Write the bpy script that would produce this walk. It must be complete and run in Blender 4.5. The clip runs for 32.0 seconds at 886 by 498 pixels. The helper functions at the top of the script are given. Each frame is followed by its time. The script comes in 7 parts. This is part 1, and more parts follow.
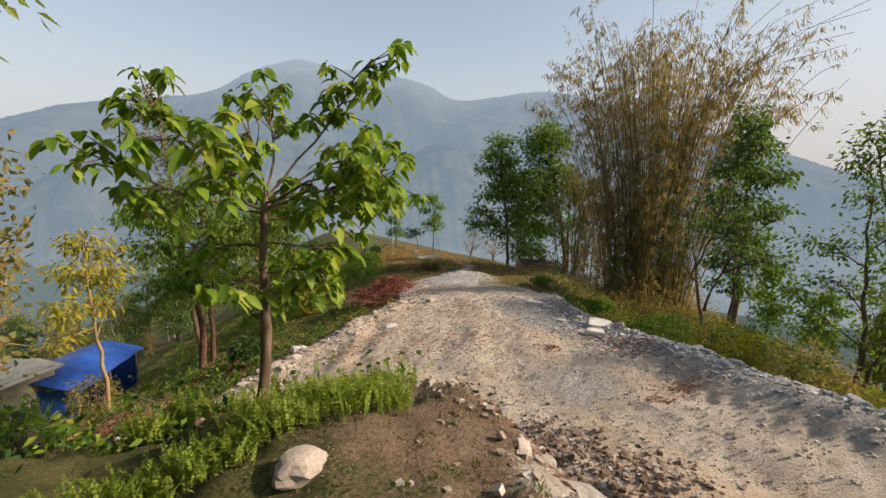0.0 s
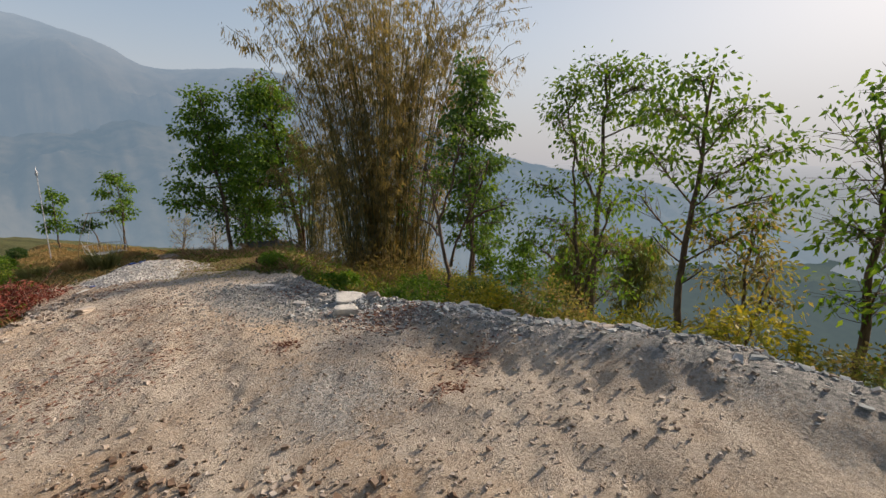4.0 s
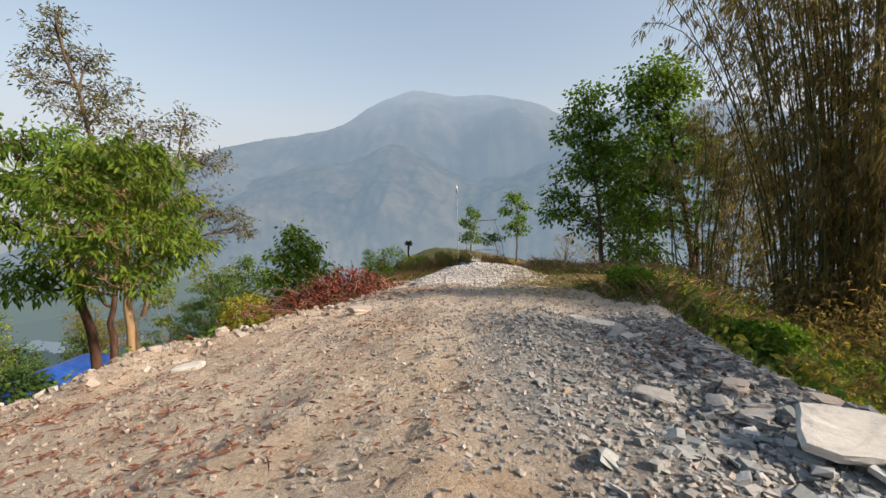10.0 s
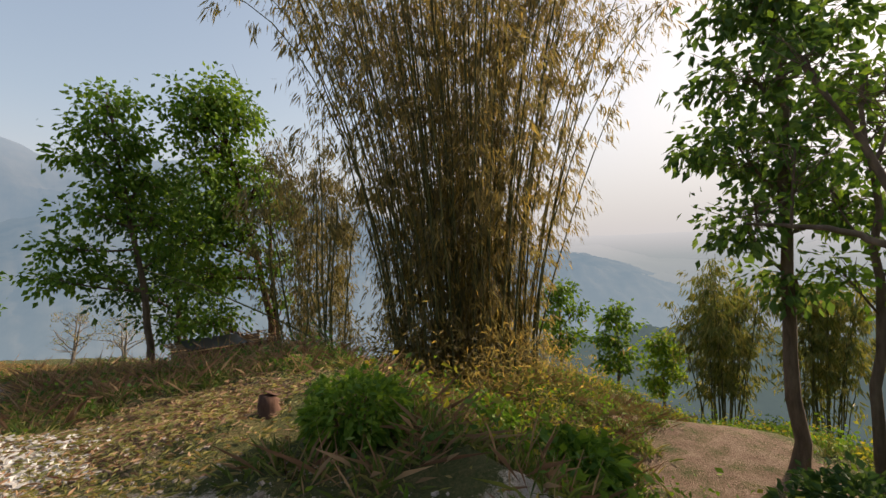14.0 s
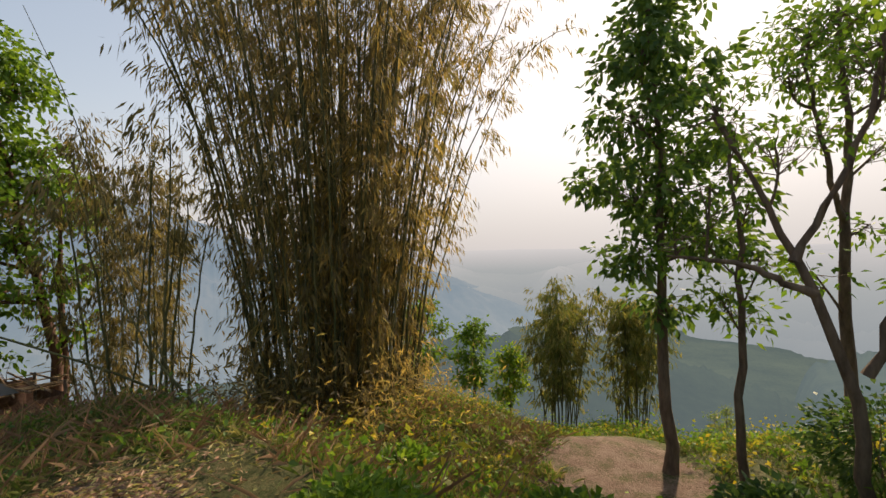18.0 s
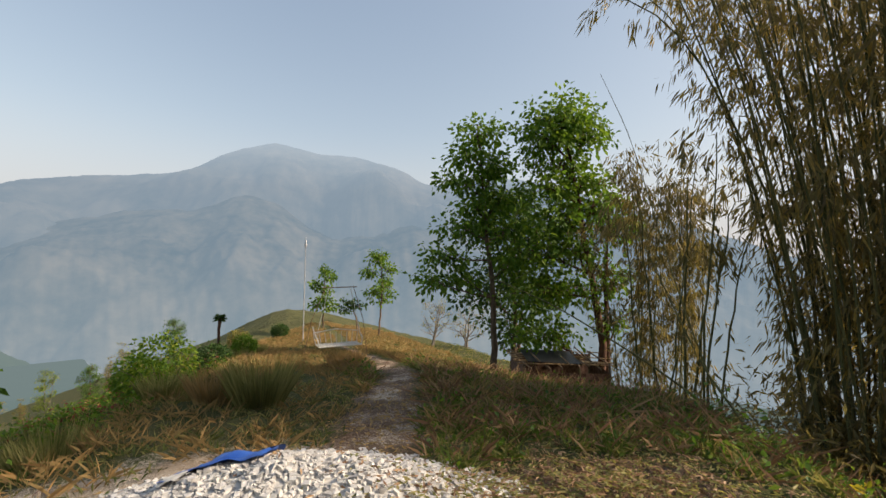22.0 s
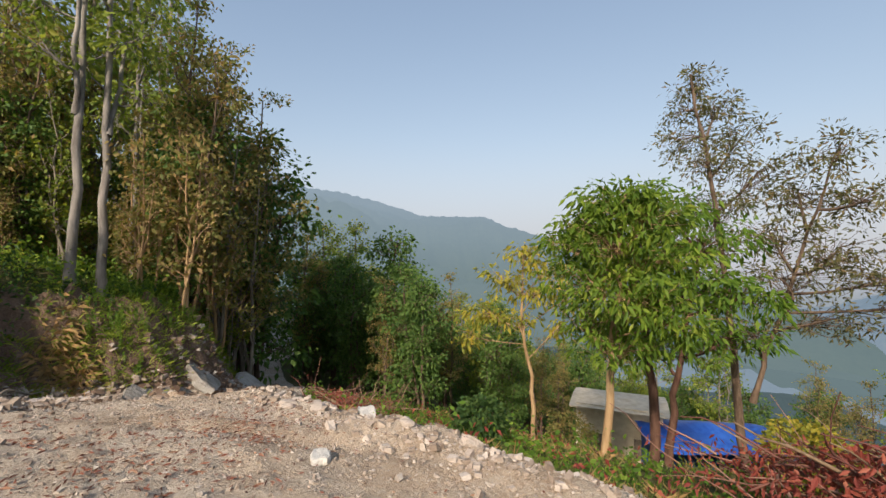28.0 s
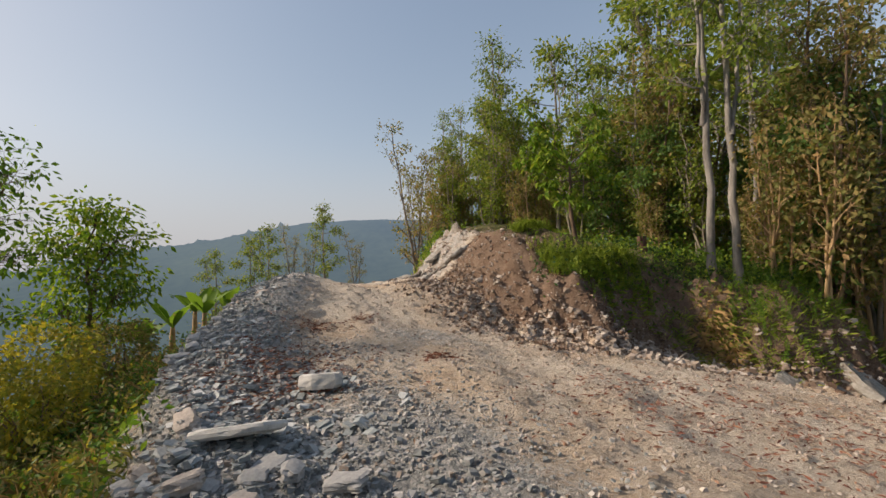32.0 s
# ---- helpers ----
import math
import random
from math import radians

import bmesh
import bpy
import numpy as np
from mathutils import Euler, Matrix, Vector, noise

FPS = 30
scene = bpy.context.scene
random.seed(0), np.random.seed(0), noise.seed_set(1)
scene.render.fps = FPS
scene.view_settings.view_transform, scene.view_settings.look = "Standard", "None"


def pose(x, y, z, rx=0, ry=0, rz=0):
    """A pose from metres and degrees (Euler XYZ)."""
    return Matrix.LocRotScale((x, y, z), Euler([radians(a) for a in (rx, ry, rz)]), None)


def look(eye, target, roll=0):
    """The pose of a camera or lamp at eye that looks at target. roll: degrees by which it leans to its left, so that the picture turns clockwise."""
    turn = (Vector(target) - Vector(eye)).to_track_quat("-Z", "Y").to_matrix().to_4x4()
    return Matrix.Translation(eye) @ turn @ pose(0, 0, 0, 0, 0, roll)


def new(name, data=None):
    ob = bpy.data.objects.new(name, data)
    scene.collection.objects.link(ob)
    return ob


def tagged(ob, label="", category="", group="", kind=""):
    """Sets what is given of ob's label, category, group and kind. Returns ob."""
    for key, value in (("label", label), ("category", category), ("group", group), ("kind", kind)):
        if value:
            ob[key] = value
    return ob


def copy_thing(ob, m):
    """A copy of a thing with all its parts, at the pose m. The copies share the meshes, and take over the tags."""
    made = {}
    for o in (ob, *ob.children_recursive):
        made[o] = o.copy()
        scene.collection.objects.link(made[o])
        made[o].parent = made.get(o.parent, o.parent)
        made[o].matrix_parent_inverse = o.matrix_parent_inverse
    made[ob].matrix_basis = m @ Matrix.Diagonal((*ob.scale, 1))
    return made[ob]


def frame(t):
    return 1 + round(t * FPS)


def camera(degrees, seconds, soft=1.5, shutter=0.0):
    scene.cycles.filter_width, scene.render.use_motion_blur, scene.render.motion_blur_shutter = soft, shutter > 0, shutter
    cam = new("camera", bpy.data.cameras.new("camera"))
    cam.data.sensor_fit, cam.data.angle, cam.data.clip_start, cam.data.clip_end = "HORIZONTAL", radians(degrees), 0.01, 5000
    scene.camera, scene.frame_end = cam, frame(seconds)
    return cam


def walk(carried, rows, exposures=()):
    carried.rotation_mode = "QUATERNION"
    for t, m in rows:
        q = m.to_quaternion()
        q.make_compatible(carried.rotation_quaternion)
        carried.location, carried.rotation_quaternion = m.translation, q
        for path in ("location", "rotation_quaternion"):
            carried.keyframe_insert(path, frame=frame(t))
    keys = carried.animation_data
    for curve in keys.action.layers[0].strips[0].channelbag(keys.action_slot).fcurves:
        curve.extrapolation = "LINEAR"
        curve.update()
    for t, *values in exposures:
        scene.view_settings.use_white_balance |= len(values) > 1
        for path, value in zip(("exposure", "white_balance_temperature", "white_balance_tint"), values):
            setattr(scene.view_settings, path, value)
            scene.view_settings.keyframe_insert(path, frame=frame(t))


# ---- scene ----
# ---- camera and walk ----
cam = camera(91.8, 32.0)
PATH = [
    (0, look((-0.532, 3.661, 4.263), (0.941, 8.368, 3.446), 0.36)),
    (0.5, look((-0.332, 4.040, 4.207), (1.300, 8.692, 3.374), 0.47)),
    (1, look((-0.214, 4.402, 4.091), (1.630, 8.995, 3.382), 1.08)),
    (1.5, look((-0.197, 4.833, 3.954), (1.547, 9.424, 3.016), 1.04)),
    (2, look((-0.082, 5.248, 3.772), (1.637, 9.854, 2.862), -0.62)),
    (2.5, look((0.180, 5.608, 3.525), (2.299, 10.073, 2.768), -1.91)),
    (3, look((0.585, 5.902, 3.331), (3.000, 10.244, 2.772), -0.62)),
    (3.5, look((1.000, 6.209, 3.213), (4.576, 9.552, 2.194), -1.47)),
    (5.5, look((3.492, 7.109, 2.286), (7.551, 9.885, 1.383), 1.25)),
    (6, look((3.995, 7.109, 2.196), (6.937, 11.044, 1.267), 0.67)),
    (6.5, look((4.506, 7.474, 2.113), (6.695, 11.860, 1.125), 2.30)),
    (7, look((4.810, 7.864, 2.072), (6.269, 12.540, 1.068), 0.94)),
    (7.5, look((5.030, 8.445, 1.932), (5.931, 13.273, 0.995), 0.28)),
    (8, look((5.131, 9.037, 1.835), (5.623, 13.932, 0.940), 0.09)),
    (8.5, look((5.167, 9.687, 1.738), (5.642, 14.596, 0.913), -0.72)),
    (9, look((5.203, 10.406, 1.577), (5.433, 15.347, 0.849), -1.75)),
    (9.5, look((5.249, 11.289, 1.401), (5.461, 16.233, 0.683), -1.40)),
    (10, look((5.332, 12.062, 1.341), (5.553, 17.025, 0.771), -1.75)),
    (10.5, look((5.465, 12.777, 1.298), (5.863, 17.721, 0.666), -1.23)),
    (11, look((5.509, 13.470, 1.253), (5.932, 18.403, 0.559), -1.27)),
    (11.5, look((5.543, 14.184, 1.177), (6.007, 19.119, 0.513), -1.45)),
    (12, look((5.623, 14.930, 1.078), (6.148, 19.881, 0.617), -1.43)),
    (12.5, look((5.729, 15.726, 0.963), (6.619, 20.619, 0.448), -1.79)),
    (13, look((5.805, 16.487, 0.883), (6.889, 21.347, 0.430), -2.58)),
    (13.5, look((6.300, 17.300, 0.900), (9.092, 21.433, 0.549), -2.95)),
    (14, look((6.850, 18.100, 0.950), (11.186, 20.588, 0.876), -2.73)),
    (14.5, look((7.100, 18.900, 1.020), (11.992, 19.895, 1.305), 1.89)),
    (15, look((7.200, 19.200, 1.080), (12.169, 19.644, 1.408), 2.93)),
    (15.5, look((7.270, 19.400, 1.120), (12.269, 19.382, 1.211), 4.01)),
    (17.5, look((7.299, 19.662, 1.166), (12.298, 19.744, 1.191), -0.31)),
    (18, look((7.289, 19.693, 1.154), (12.238, 20.408, 1.172), -1.30)),
    (18.5, look((7.258, 19.717, 1.144), (12.081, 21.038, 1.168), -1.56)),
    (19, look((7.182, 19.725, 1.154), (11.718, 21.829, 1.173), -1.69)),
    (19.5, look((7.127, 19.774, 1.164), (11.323, 22.494, 1.183), -1.74)),
    (20, look((7.087, 19.828, 1.173), (11.096, 22.814, 1.288), -1.27)),
    (20.5, look((7.035, 19.886, 1.181), (10.867, 23.096, 1.296), -0.12)),
    (21, look((6.909, 19.944, 1.225), (10.318, 23.600, 1.351), 0.64)),
    (21.5, look((6.747, 20.000, 1.265), (9.398, 24.238, 1.352), 1.15)),
    (22, look((6.736, 20.095, 1.270), (8.525, 24.762, 1.392), 1.09)),
    (22.5, look((6.750, 20.223, 1.268), (7.966, 25.069, 1.483), 1.15)),
    (23, look((6.666, 20.321, 1.246), (7.490, 25.247, 1.487), 1.27)),
    (23.5, look((6.569, 20.353, 1.225), (6.622, 25.347, 1.468), 1.66)),
    (24, look((6.499, 20.138, 1.301), (5.347, 25.000, 1.497), 1.72)),
    (24.5, look((6.491, 20.078, 1.326), (4.453, 24.641, 1.482), 1.49)),
    (25, look((6.481, 20.011, 1.346), (3.874, 24.275, 1.484), 0.79)),
    (25.5, look((6.470, 19.998, 1.339), (3.246, 23.819, 1.428), 0.01)),
    (27.5, look((6.926, 18.920, 1.254), (2.163, 20.425, 1.459), 0.83)),
    (28, look((7.016, 18.836, 1.316), (2.036, 19.250, 1.496), 0.66)),
    (28.5, look((7.151, 18.695, 1.351), (2.225, 17.860, 1.527), 0.14)),
    (29, look((7.200, 18.522, 1.371), (2.581, 16.615, 1.533), -1.27)),
    (29.5, look((7.472, 18.369, 1.265), (3.252, 15.700, 1.535), -0.10)),
    (30, look((7.505, 18.419, 1.259), (3.780, 15.094, 1.521), -1.05)),
    (30.5, look((7.551, 18.466, 1.265), (4.304, 14.672, 1.511), -1.91)),
    (31, look((7.600, 18.454, 1.256), (4.712, 14.378, 1.474), -1.92)),
    (31.5, look((7.686, 18.459, 1.256), (5.158, 14.150, 1.444), -1.83)),
    (32, look((7.783, 18.475, 1.269), (5.693, 13.936, 1.426), -1.98)),
]
EXPOSURES = [(0, 0.6, 6800, 14), (2, 0.75, 6800, 14), (3, 0.55, 6700, 14), (6, 0.26, 6600, 13), (7, 0.65, 6500, 12), (9, 0.62, 6600, 13), (12, 0.72, 6650, 14), (14, 0.62, 6900, 15), (15, 0.38, 7000, 17), (18, 0.65, 7100, 16), (20, 0.58, 7000, 16), (22, 0.68, 6900, 13), (23, 0.62, 6800, 13), (25, 0.5, 6400, 12), (28, 0.55, 6350, 13), (29, 0.6, 6600, 13), (30, 0.4, 6500, 12), (32, 0.35, 6600, 14)]
SKY_STRENGTH = 0.2
SUN_STRENGTH = 4.4

walk(cam, PATH, EXPOSURES)

# ---- sky and sun ----
SUN_DIR = Vector((0.785, -0.349, 0.512)).normalized()
SUN_ELEV = math.asin(SUN_DIR.z)
SUN_AZ = math.atan2(SUN_DIR.x, SUN_DIR.y)
world = bpy.data.worlds.new("hazy_sky")
scene.world = world
world.use_nodes = True
wn, wl = world.node_tree.nodes, world.node_tree.links
sky = wn.new("ShaderNodeTexSky")
sky.sky_type = "NISHITA"
sky.sun_disc = False
sky.sun_elevation = SUN_ELEV
sky.sun_rotation = SUN_AZ
sky.altitude = 300
sky.air_density = 1.2
sky.dust_density = 2.3
sky.ozone_density = 2.0
wn["Background"].inputs["Strength"].default_value = SKY_STRENGTH
smoke = wn.new("ShaderNodeHueSaturation")
smoke.inputs["Saturation"].default_value = 0.92
wl.new(sky.outputs[0], smoke.inputs["Color"])
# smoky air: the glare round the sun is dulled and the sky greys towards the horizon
dull = wn.new("ShaderNodeVectorMath")
dull.operation = "MULTIPLY_ADD"
dull.inputs[1].default_value = (0.19, 0.19, 0.19)
dull.inputs[2].default_value = (1, 1, 1)
wl.new(smoke.outputs[0], dull.inputs[0])
veil = wn.new("ShaderNodeVectorMath")
veil.operation = "DIVIDE"
wl.new(smoke.outputs[0], veil.inputs[0])
wl.new(dull.outputs[0], veil.inputs[1])
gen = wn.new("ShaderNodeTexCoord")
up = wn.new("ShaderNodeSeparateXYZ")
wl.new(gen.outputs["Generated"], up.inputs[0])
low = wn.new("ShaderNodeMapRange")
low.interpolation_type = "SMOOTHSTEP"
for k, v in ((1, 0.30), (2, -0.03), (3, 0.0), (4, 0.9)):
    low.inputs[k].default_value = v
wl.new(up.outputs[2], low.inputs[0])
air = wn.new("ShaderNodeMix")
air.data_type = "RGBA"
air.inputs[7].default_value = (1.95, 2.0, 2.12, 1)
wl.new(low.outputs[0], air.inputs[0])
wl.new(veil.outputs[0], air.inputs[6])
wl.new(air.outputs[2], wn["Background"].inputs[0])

sun_data = bpy.data.lights.new("sun", "SUN")
sun_data.energy = SUN_STRENGTH
sun_data.angle = radians(4.0)
sun_data.color = (1.0, 0.86, 0.68)
sun = new("sun", sun_data)
sun.matrix_world = look(SUN_DIR * 100, (0, 0, 0))


# ---- materials ----
class NT:
    """Short hand for building a node material."""

    def __init__(self, name):
        self.m = bpy.data.materials.new(name)
        self.m.use_nodes = True
        self.n, self.l = self.m.node_tree.nodes, self.m.node_tree.links
        self.bsdf = self.n["Principled BSDF"]
        self.out = self.n["Material Output"]

    def add(self, kind, **inputs):
        nd = self.n.new(kind)
        for k, v in inputs.items():
            self.put(nd.inputs[k.replace("_", " ")], v)
        return nd

    def put(self, sock, v):
        if isinstance(v, bpy.types.NodeSocket):
            self.l.new(v, sock)
        else:
            sock.default_value = v

    def noise(self, scale, detail=4.0, rough=0.55, vec=None):
        nd = self.add("ShaderNodeTexNoise", Scale=scale, Detail=detail, Roughness=rough)
        self.l.new(vec if vec else self.pos(), nd.inputs["Vector"])
        return nd.outputs["Fac"]

    def pos(self):
        return self.add("ShaderNodeNewGeometry").outputs["Position"]

    def ramp(self, fac, *stops):
        nd = self.n.new("ShaderNodeValToRGB")
        els = nd.color_ramp.elements
        while len(els) < len(stops):
            els.new(0.5)
        for e, (p, c) in zip(els, stops):
            e.position = p
            e.color = (*c, 1) if len(c) == 3 else c
        self.l.new(fac, nd.inputs[0])
        return nd.outputs[0]

    def math(self, op, a, b=0.0, clamp=False):
        nd = self.n.new("ShaderNodeMath")
        nd.operation, nd.use_clamp = op, clamp
        self.put(nd.inputs[0], a)
        self.put(nd.inputs[1], b)
        return nd.outputs[0]

    def mix(self, fac, a, b, blend="MIX"):
        nd = self.n.new("ShaderNodeMix")
        nd.data_type, nd.blend_type = "RGBA", blend
        self.put(nd.inputs[0], fac)
        for s, v in ((nd.inputs[6], a), (nd.inputs[7], b)):
            self.put(s, (*v, 1) if isinstance(v, tuple) and len(v) == 3 else v)
        return nd.outputs[2]

    def step(self, v, lo, hi):
        nd = self.n.new("ShaderNodeMapRange")
        self.put(nd.inputs[0], v)
        nd.inputs[1].default_value, nd.inputs[2].default_value = lo, hi
        return nd.outputs[0]

    def bump(self, height, strength=0.5, dist=0.02):
        nd = self.add("ShaderNodeBump", Strength=strength, Distance=dist)
        self.l.new(height, nd.inputs["Height"])
        self.l.new(nd.outputs[0], self.bsdf.inputs["Normal"])
        return nd

    def done(self, color, rough=0.8, spec=0.3):
        self.put(self.bsdf.inputs["Base Color"], (*color, 1) if isinstance(color, tuple) and len(color) == 3 else color)
        self.put(self.bsdf.inputs["Roughness"], rough)
        self.bsdf.inputs["Specular IOR Level"].default_value = spec
        return self.m


def island(nt):
    return nt.add("ShaderNodeNewGeometry").outputs["Random Per Island"]


def leaf_material(name, *stops, trans=0.42, rough=0.58):
    """Foliage: colour varies leaf by leaf, light passes through the blade."""
    nt = NT(name)
    r = island(nt)
    patch = nt.noise(0.9, 2.0)
    f = nt.math("ADD", nt.math("MULTIPLY", r, 0.75), nt.math("MULTIPLY", patch, 0.35), True)
    col = nt.ramp(f, *stops)
    nt.done(col, rough, 0.25)
    tr = nt.add("ShaderNodeBsdfTranslucent")
    bright = nt.mix(1.0, col, (1.25, 1.2, 0.7), "MULTIPLY")
    nt.l.new(bright, tr.inputs[0])
    mx = nt.add("ShaderNodeMixShader", Fac=trans)
    nt.l.new(nt.bsdf.outputs[0], mx.inputs[1])
    nt.l.new(tr.outputs[0], mx.inputs[2])
    nt.l.new(mx.outputs[0], nt.out.inputs[0])
    return nt.m


def bark_material(name, dark, light, scale=9.0):
    nt = NT(name)
    tc = nt.add("ShaderNodeTexCoord").outputs["Object"]
    mp = nt.add("ShaderNodeMapping", Scale=(1, 1, 0.25))
    nt.l.new(tc, mp.inputs[0])
    v = mp.outputs[0]
    a = nt.noise(scale, 5, 0.65, v)
    b = nt.noise(scale * 0.25, 2, 0.5, v)
    f = nt.math("ADD", nt.math("MULTIPLY", a, 0.7), nt.math("MULTIPLY", b, 0.4))
    nt.bump(a, 0.9, 0.02)
    return nt.done(nt.ramp(f, (0.35, dark), (0.68, light)), 0.9, 0.15)


def stone_material(name, *stops):
    """Broken rock: tone differs stone by stone, with veins and dust."""
    nt = NT(name)
    r = island(nt)
    fine = nt.noise(38, 5, 0.65)
    col = nt.ramp(r, *stops)
    col = nt.mix(nt.step(fine, 0.35, 0.7), nt.mix(1.0, col, (0.72, 0.72, 0.74), "MULTIPLY"), col)
    nt.bump(fine, 0.5, 0.01)
    return nt.done(col, 0.88, 0.2)


M = {}
M["leaf_fresh"] = leaf_material("leaf_fresh", (0.0, (0.055, 0.11, 0.012)), (0.4, (0.12, 0.22, 0.02)), (0.75, (0.22, 0.32, 0.03)), (0.93, (0.33, 0.36, 0.05)), (1.0, (0.46, 0.27, 0.06)))
M["leaf_mid"] = leaf_material("leaf_mid", (0.0, (0.048, 0.105, 0.016)), (0.5, (0.105, 0.20, 0.024)), (1.0, (0.20, 0.29, 0.036)), trans=0.46)
M["leaf_dark"] = leaf_material("leaf_dark", (0.0, (0.024, 0.057, 0.019)), (0.6, (0.054, 0.108, 0.030)), (1.0, (0.108, 0.162, 0.041)))
M["leaf_wood"] = leaf_material("leaf_wood", (0.0, (0.07, 0.115, 0.02)), (0.5, (0.16, 0.225, 0.034)), (0.85, (0.27, 0.31, 0.048)), (1.0, (0.38, 0.28, 0.08)))
M["leaf_deep"] = leaf_material("leaf_deep", (0.0, (0.042, 0.09, 0.024)), (0.6, (0.09, 0.165, 0.036)), (1.0, (0.16, 0.235, 0.05)))
M["leaf_olive"] = leaf_material("leaf_olive", (0.0, (0.07, 0.075, 0.03)), (0.5, (0.125, 0.13, 0.05)), (0.85, (0.20, 0.16, 0.07)), (1.0, (0.28, 0.17, 0.09)), trans=0.35)
M["leaf_drooping"] = leaf_material("leaf_drooping", (0.0, (0.05, 0.095, 0.012)), (0.5, (0.105, 0.18, 0.018)), (0.85, (0.19, 0.27, 0.028)), (1.0, (0.30, 0.33, 0.05)))
M["leaf_yellow"] = leaf_material("leaf_yellow", (0.0, (0.135, 0.176, 0.027)), (0.5, (0.284, 0.284, 0.041)), (1.0, (0.459, 0.351, 0.041)))
M["leaf_dry"] = leaf_material("leaf_dry", (0.0, (0.11, 0.135, 0.04)), (0.45, (0.21, 0.215, 0.065)), (0.8, (0.30, 0.23, 0.085)), (1.0, (0.40, 0.235, 0.105)), trans=0.48)
M["bamboo_green"] = leaf_material("bamboo_green", (0.0, (0.07, 0.10, 0.03)), (0.5, (0.15, 0.17, 0.045)), (1.0, (0.32, 0.26, 0.08)))
M["bamboo_olive"] = leaf_material("bamboo_olive", (0.0, (0.07, 0.065, 0.03)), (0.5, (0.14, 0.12, 0.05)), (1.0, (0.28, 0.21, 0.085)), trans=0.45)
M["leaf_red"] = leaf_material("leaf_red", (0.0, (0.10, 0.024, 0.02)), (0.55, (0.22, 0.048, 0.034)), (0.9, (0.31, 0.10, 0.06)), (1.0, (0.38, 0.2, 0.11)), trans=0.2)
M["bamboo_leaf"] = leaf_material("bamboo_leaf", (0.0, (0.11, 0.085, 0.05)), (0.35, (0.19, 0.15, 0.08)), (0.6, (0.21, 0.18, 0.08)), (0.85, (0.37, 0.26, 0.09)), (1.0, (0.52, 0.37, 0.14)), trans=0.56, rough=0.65)
M["grass_blade"] = leaf_material("grass_blade", (0.0, (0.05, 0.08, 0.026)), (0.5, (0.11, 0.145, 0.04)), (0.8, (0.20, 0.20, 0.07)), (1.0, (0.34, 0.27, 0.12)), trans=0.3)
M["litter"] = leaf_material("litter", (0.0, (0.10, 0.035, 0.025)), (0.6, (0.21, 0.085, 0.055)), (1.0, (0.34, 0.21, 0.13)), trans=0.1, rough=0.8)
M["grass_verge"] = leaf_material("grass_verge", (0.0, (0.055, 0.09, 0.02)), (0.5, (0.115, 0.165, 0.035)), (0.82, (0.18, 0.19, 0.055)), (1.0, (0.32, 0.24, 0.11)), trans=0.35)
M["grass_dry"] = leaf_material("grass_dry", (0.0, (0.230, 0.162, 0.068)), (0.5, (0.351, 0.243, 0.108)), (1.0, (0.486, 0.297, 0.121)), trans=0.2)
M["straw_brown"] = leaf_material("straw_brown", (0.0, (0.14, 0.07, 0.04)), (0.5, (0.28, 0.16, 0.09)), (1.0, (0.42, 0.29, 0.17)), trans=0.1)
M["grass_pale"] = leaf_material("grass_pale", (0.0, (0.13, 0.15, 0.055)), (0.5, (0.25, 0.25, 0.10)), (1.0, (0.44, 0.38, 0.18)), trans=0.5)
M["fern_leaf"] = leaf_material("fern_leaf", (0.0, (0.085, 0.14, 0.02)), (0.5, (0.18, 0.255, 0.03)), (1.0, (0.36, 0.40, 0.06)), trans=0.45)
M["bark"] = bark_material("bark", (0.06, 0.04, 0.028), (0.19, 0.135, 0.095))
M["bark_red"] = bark_material("bark_red", (0.05, 0.025, 0.018), (0.15, 0.085, 0.06))
M["bark_pale"] = bark_material("bark_pale", (0.10, 0.08, 0.062), (0.29, 0.25, 0.20), 7)
M["bark_grey"] = bark_material("bark_grey", (0.08, 0.07, 0.06), (0.33, 0.30, 0.265), 5)
M["bark_tan"] = bark_material("bark_tan", (0.20, 0.12, 0.055), (0.42, 0.29, 0.16), 6)
M["twig"] = bark_material("twig", (0.10, 0.06, 0.035), (0.27, 0.19, 0.12))
M["culm"] = bark_material("culm", (0.04, 0.05, 0.02), (0.14, 0.13, 0.055), 4)
M["stone_grey"] = stone_material("stone_grey", (0.0, (0.22, 0.23, 0.22)), (0.5, (0.33, 0.335, 0.315)), (0.8, (0.43, 0.41, 0.38)), (1.0, (0.58, 0.54, 0.49)))
M["stone_slate"] = stone_material("stone_slate", (0.0, (0.20, 0.22, 0.22)), (0.5, (0.33, 0.355, 0.345)), (0.8, (0.45, 0.46, 0.445)), (1.0, (0.68, 0.67, 0.63)))
M["stone_warm"] = stone_material("stone_warm", (0.0, (0.26, 0.20, 0.15)), (0.5, (0.40, 0.33, 0.265)), (1.0, (0.60, 0.53, 0.46)))
M["stone_dirt"] = stone_material("stone_dirt", (0.0, (0.27, 0.215, 0.165)), (0.5, (0.42, 0.355, 0.285)), (1.0, (0.57, 0.50, 0.42)))
M["stone_white"] = stone_material("stone_white", (0.0, (0.40, 0.385, 0.36)), (0.5, (0.60, 0.575, 0.53)), (1.0, (0.76, 0.73, 0.68)))
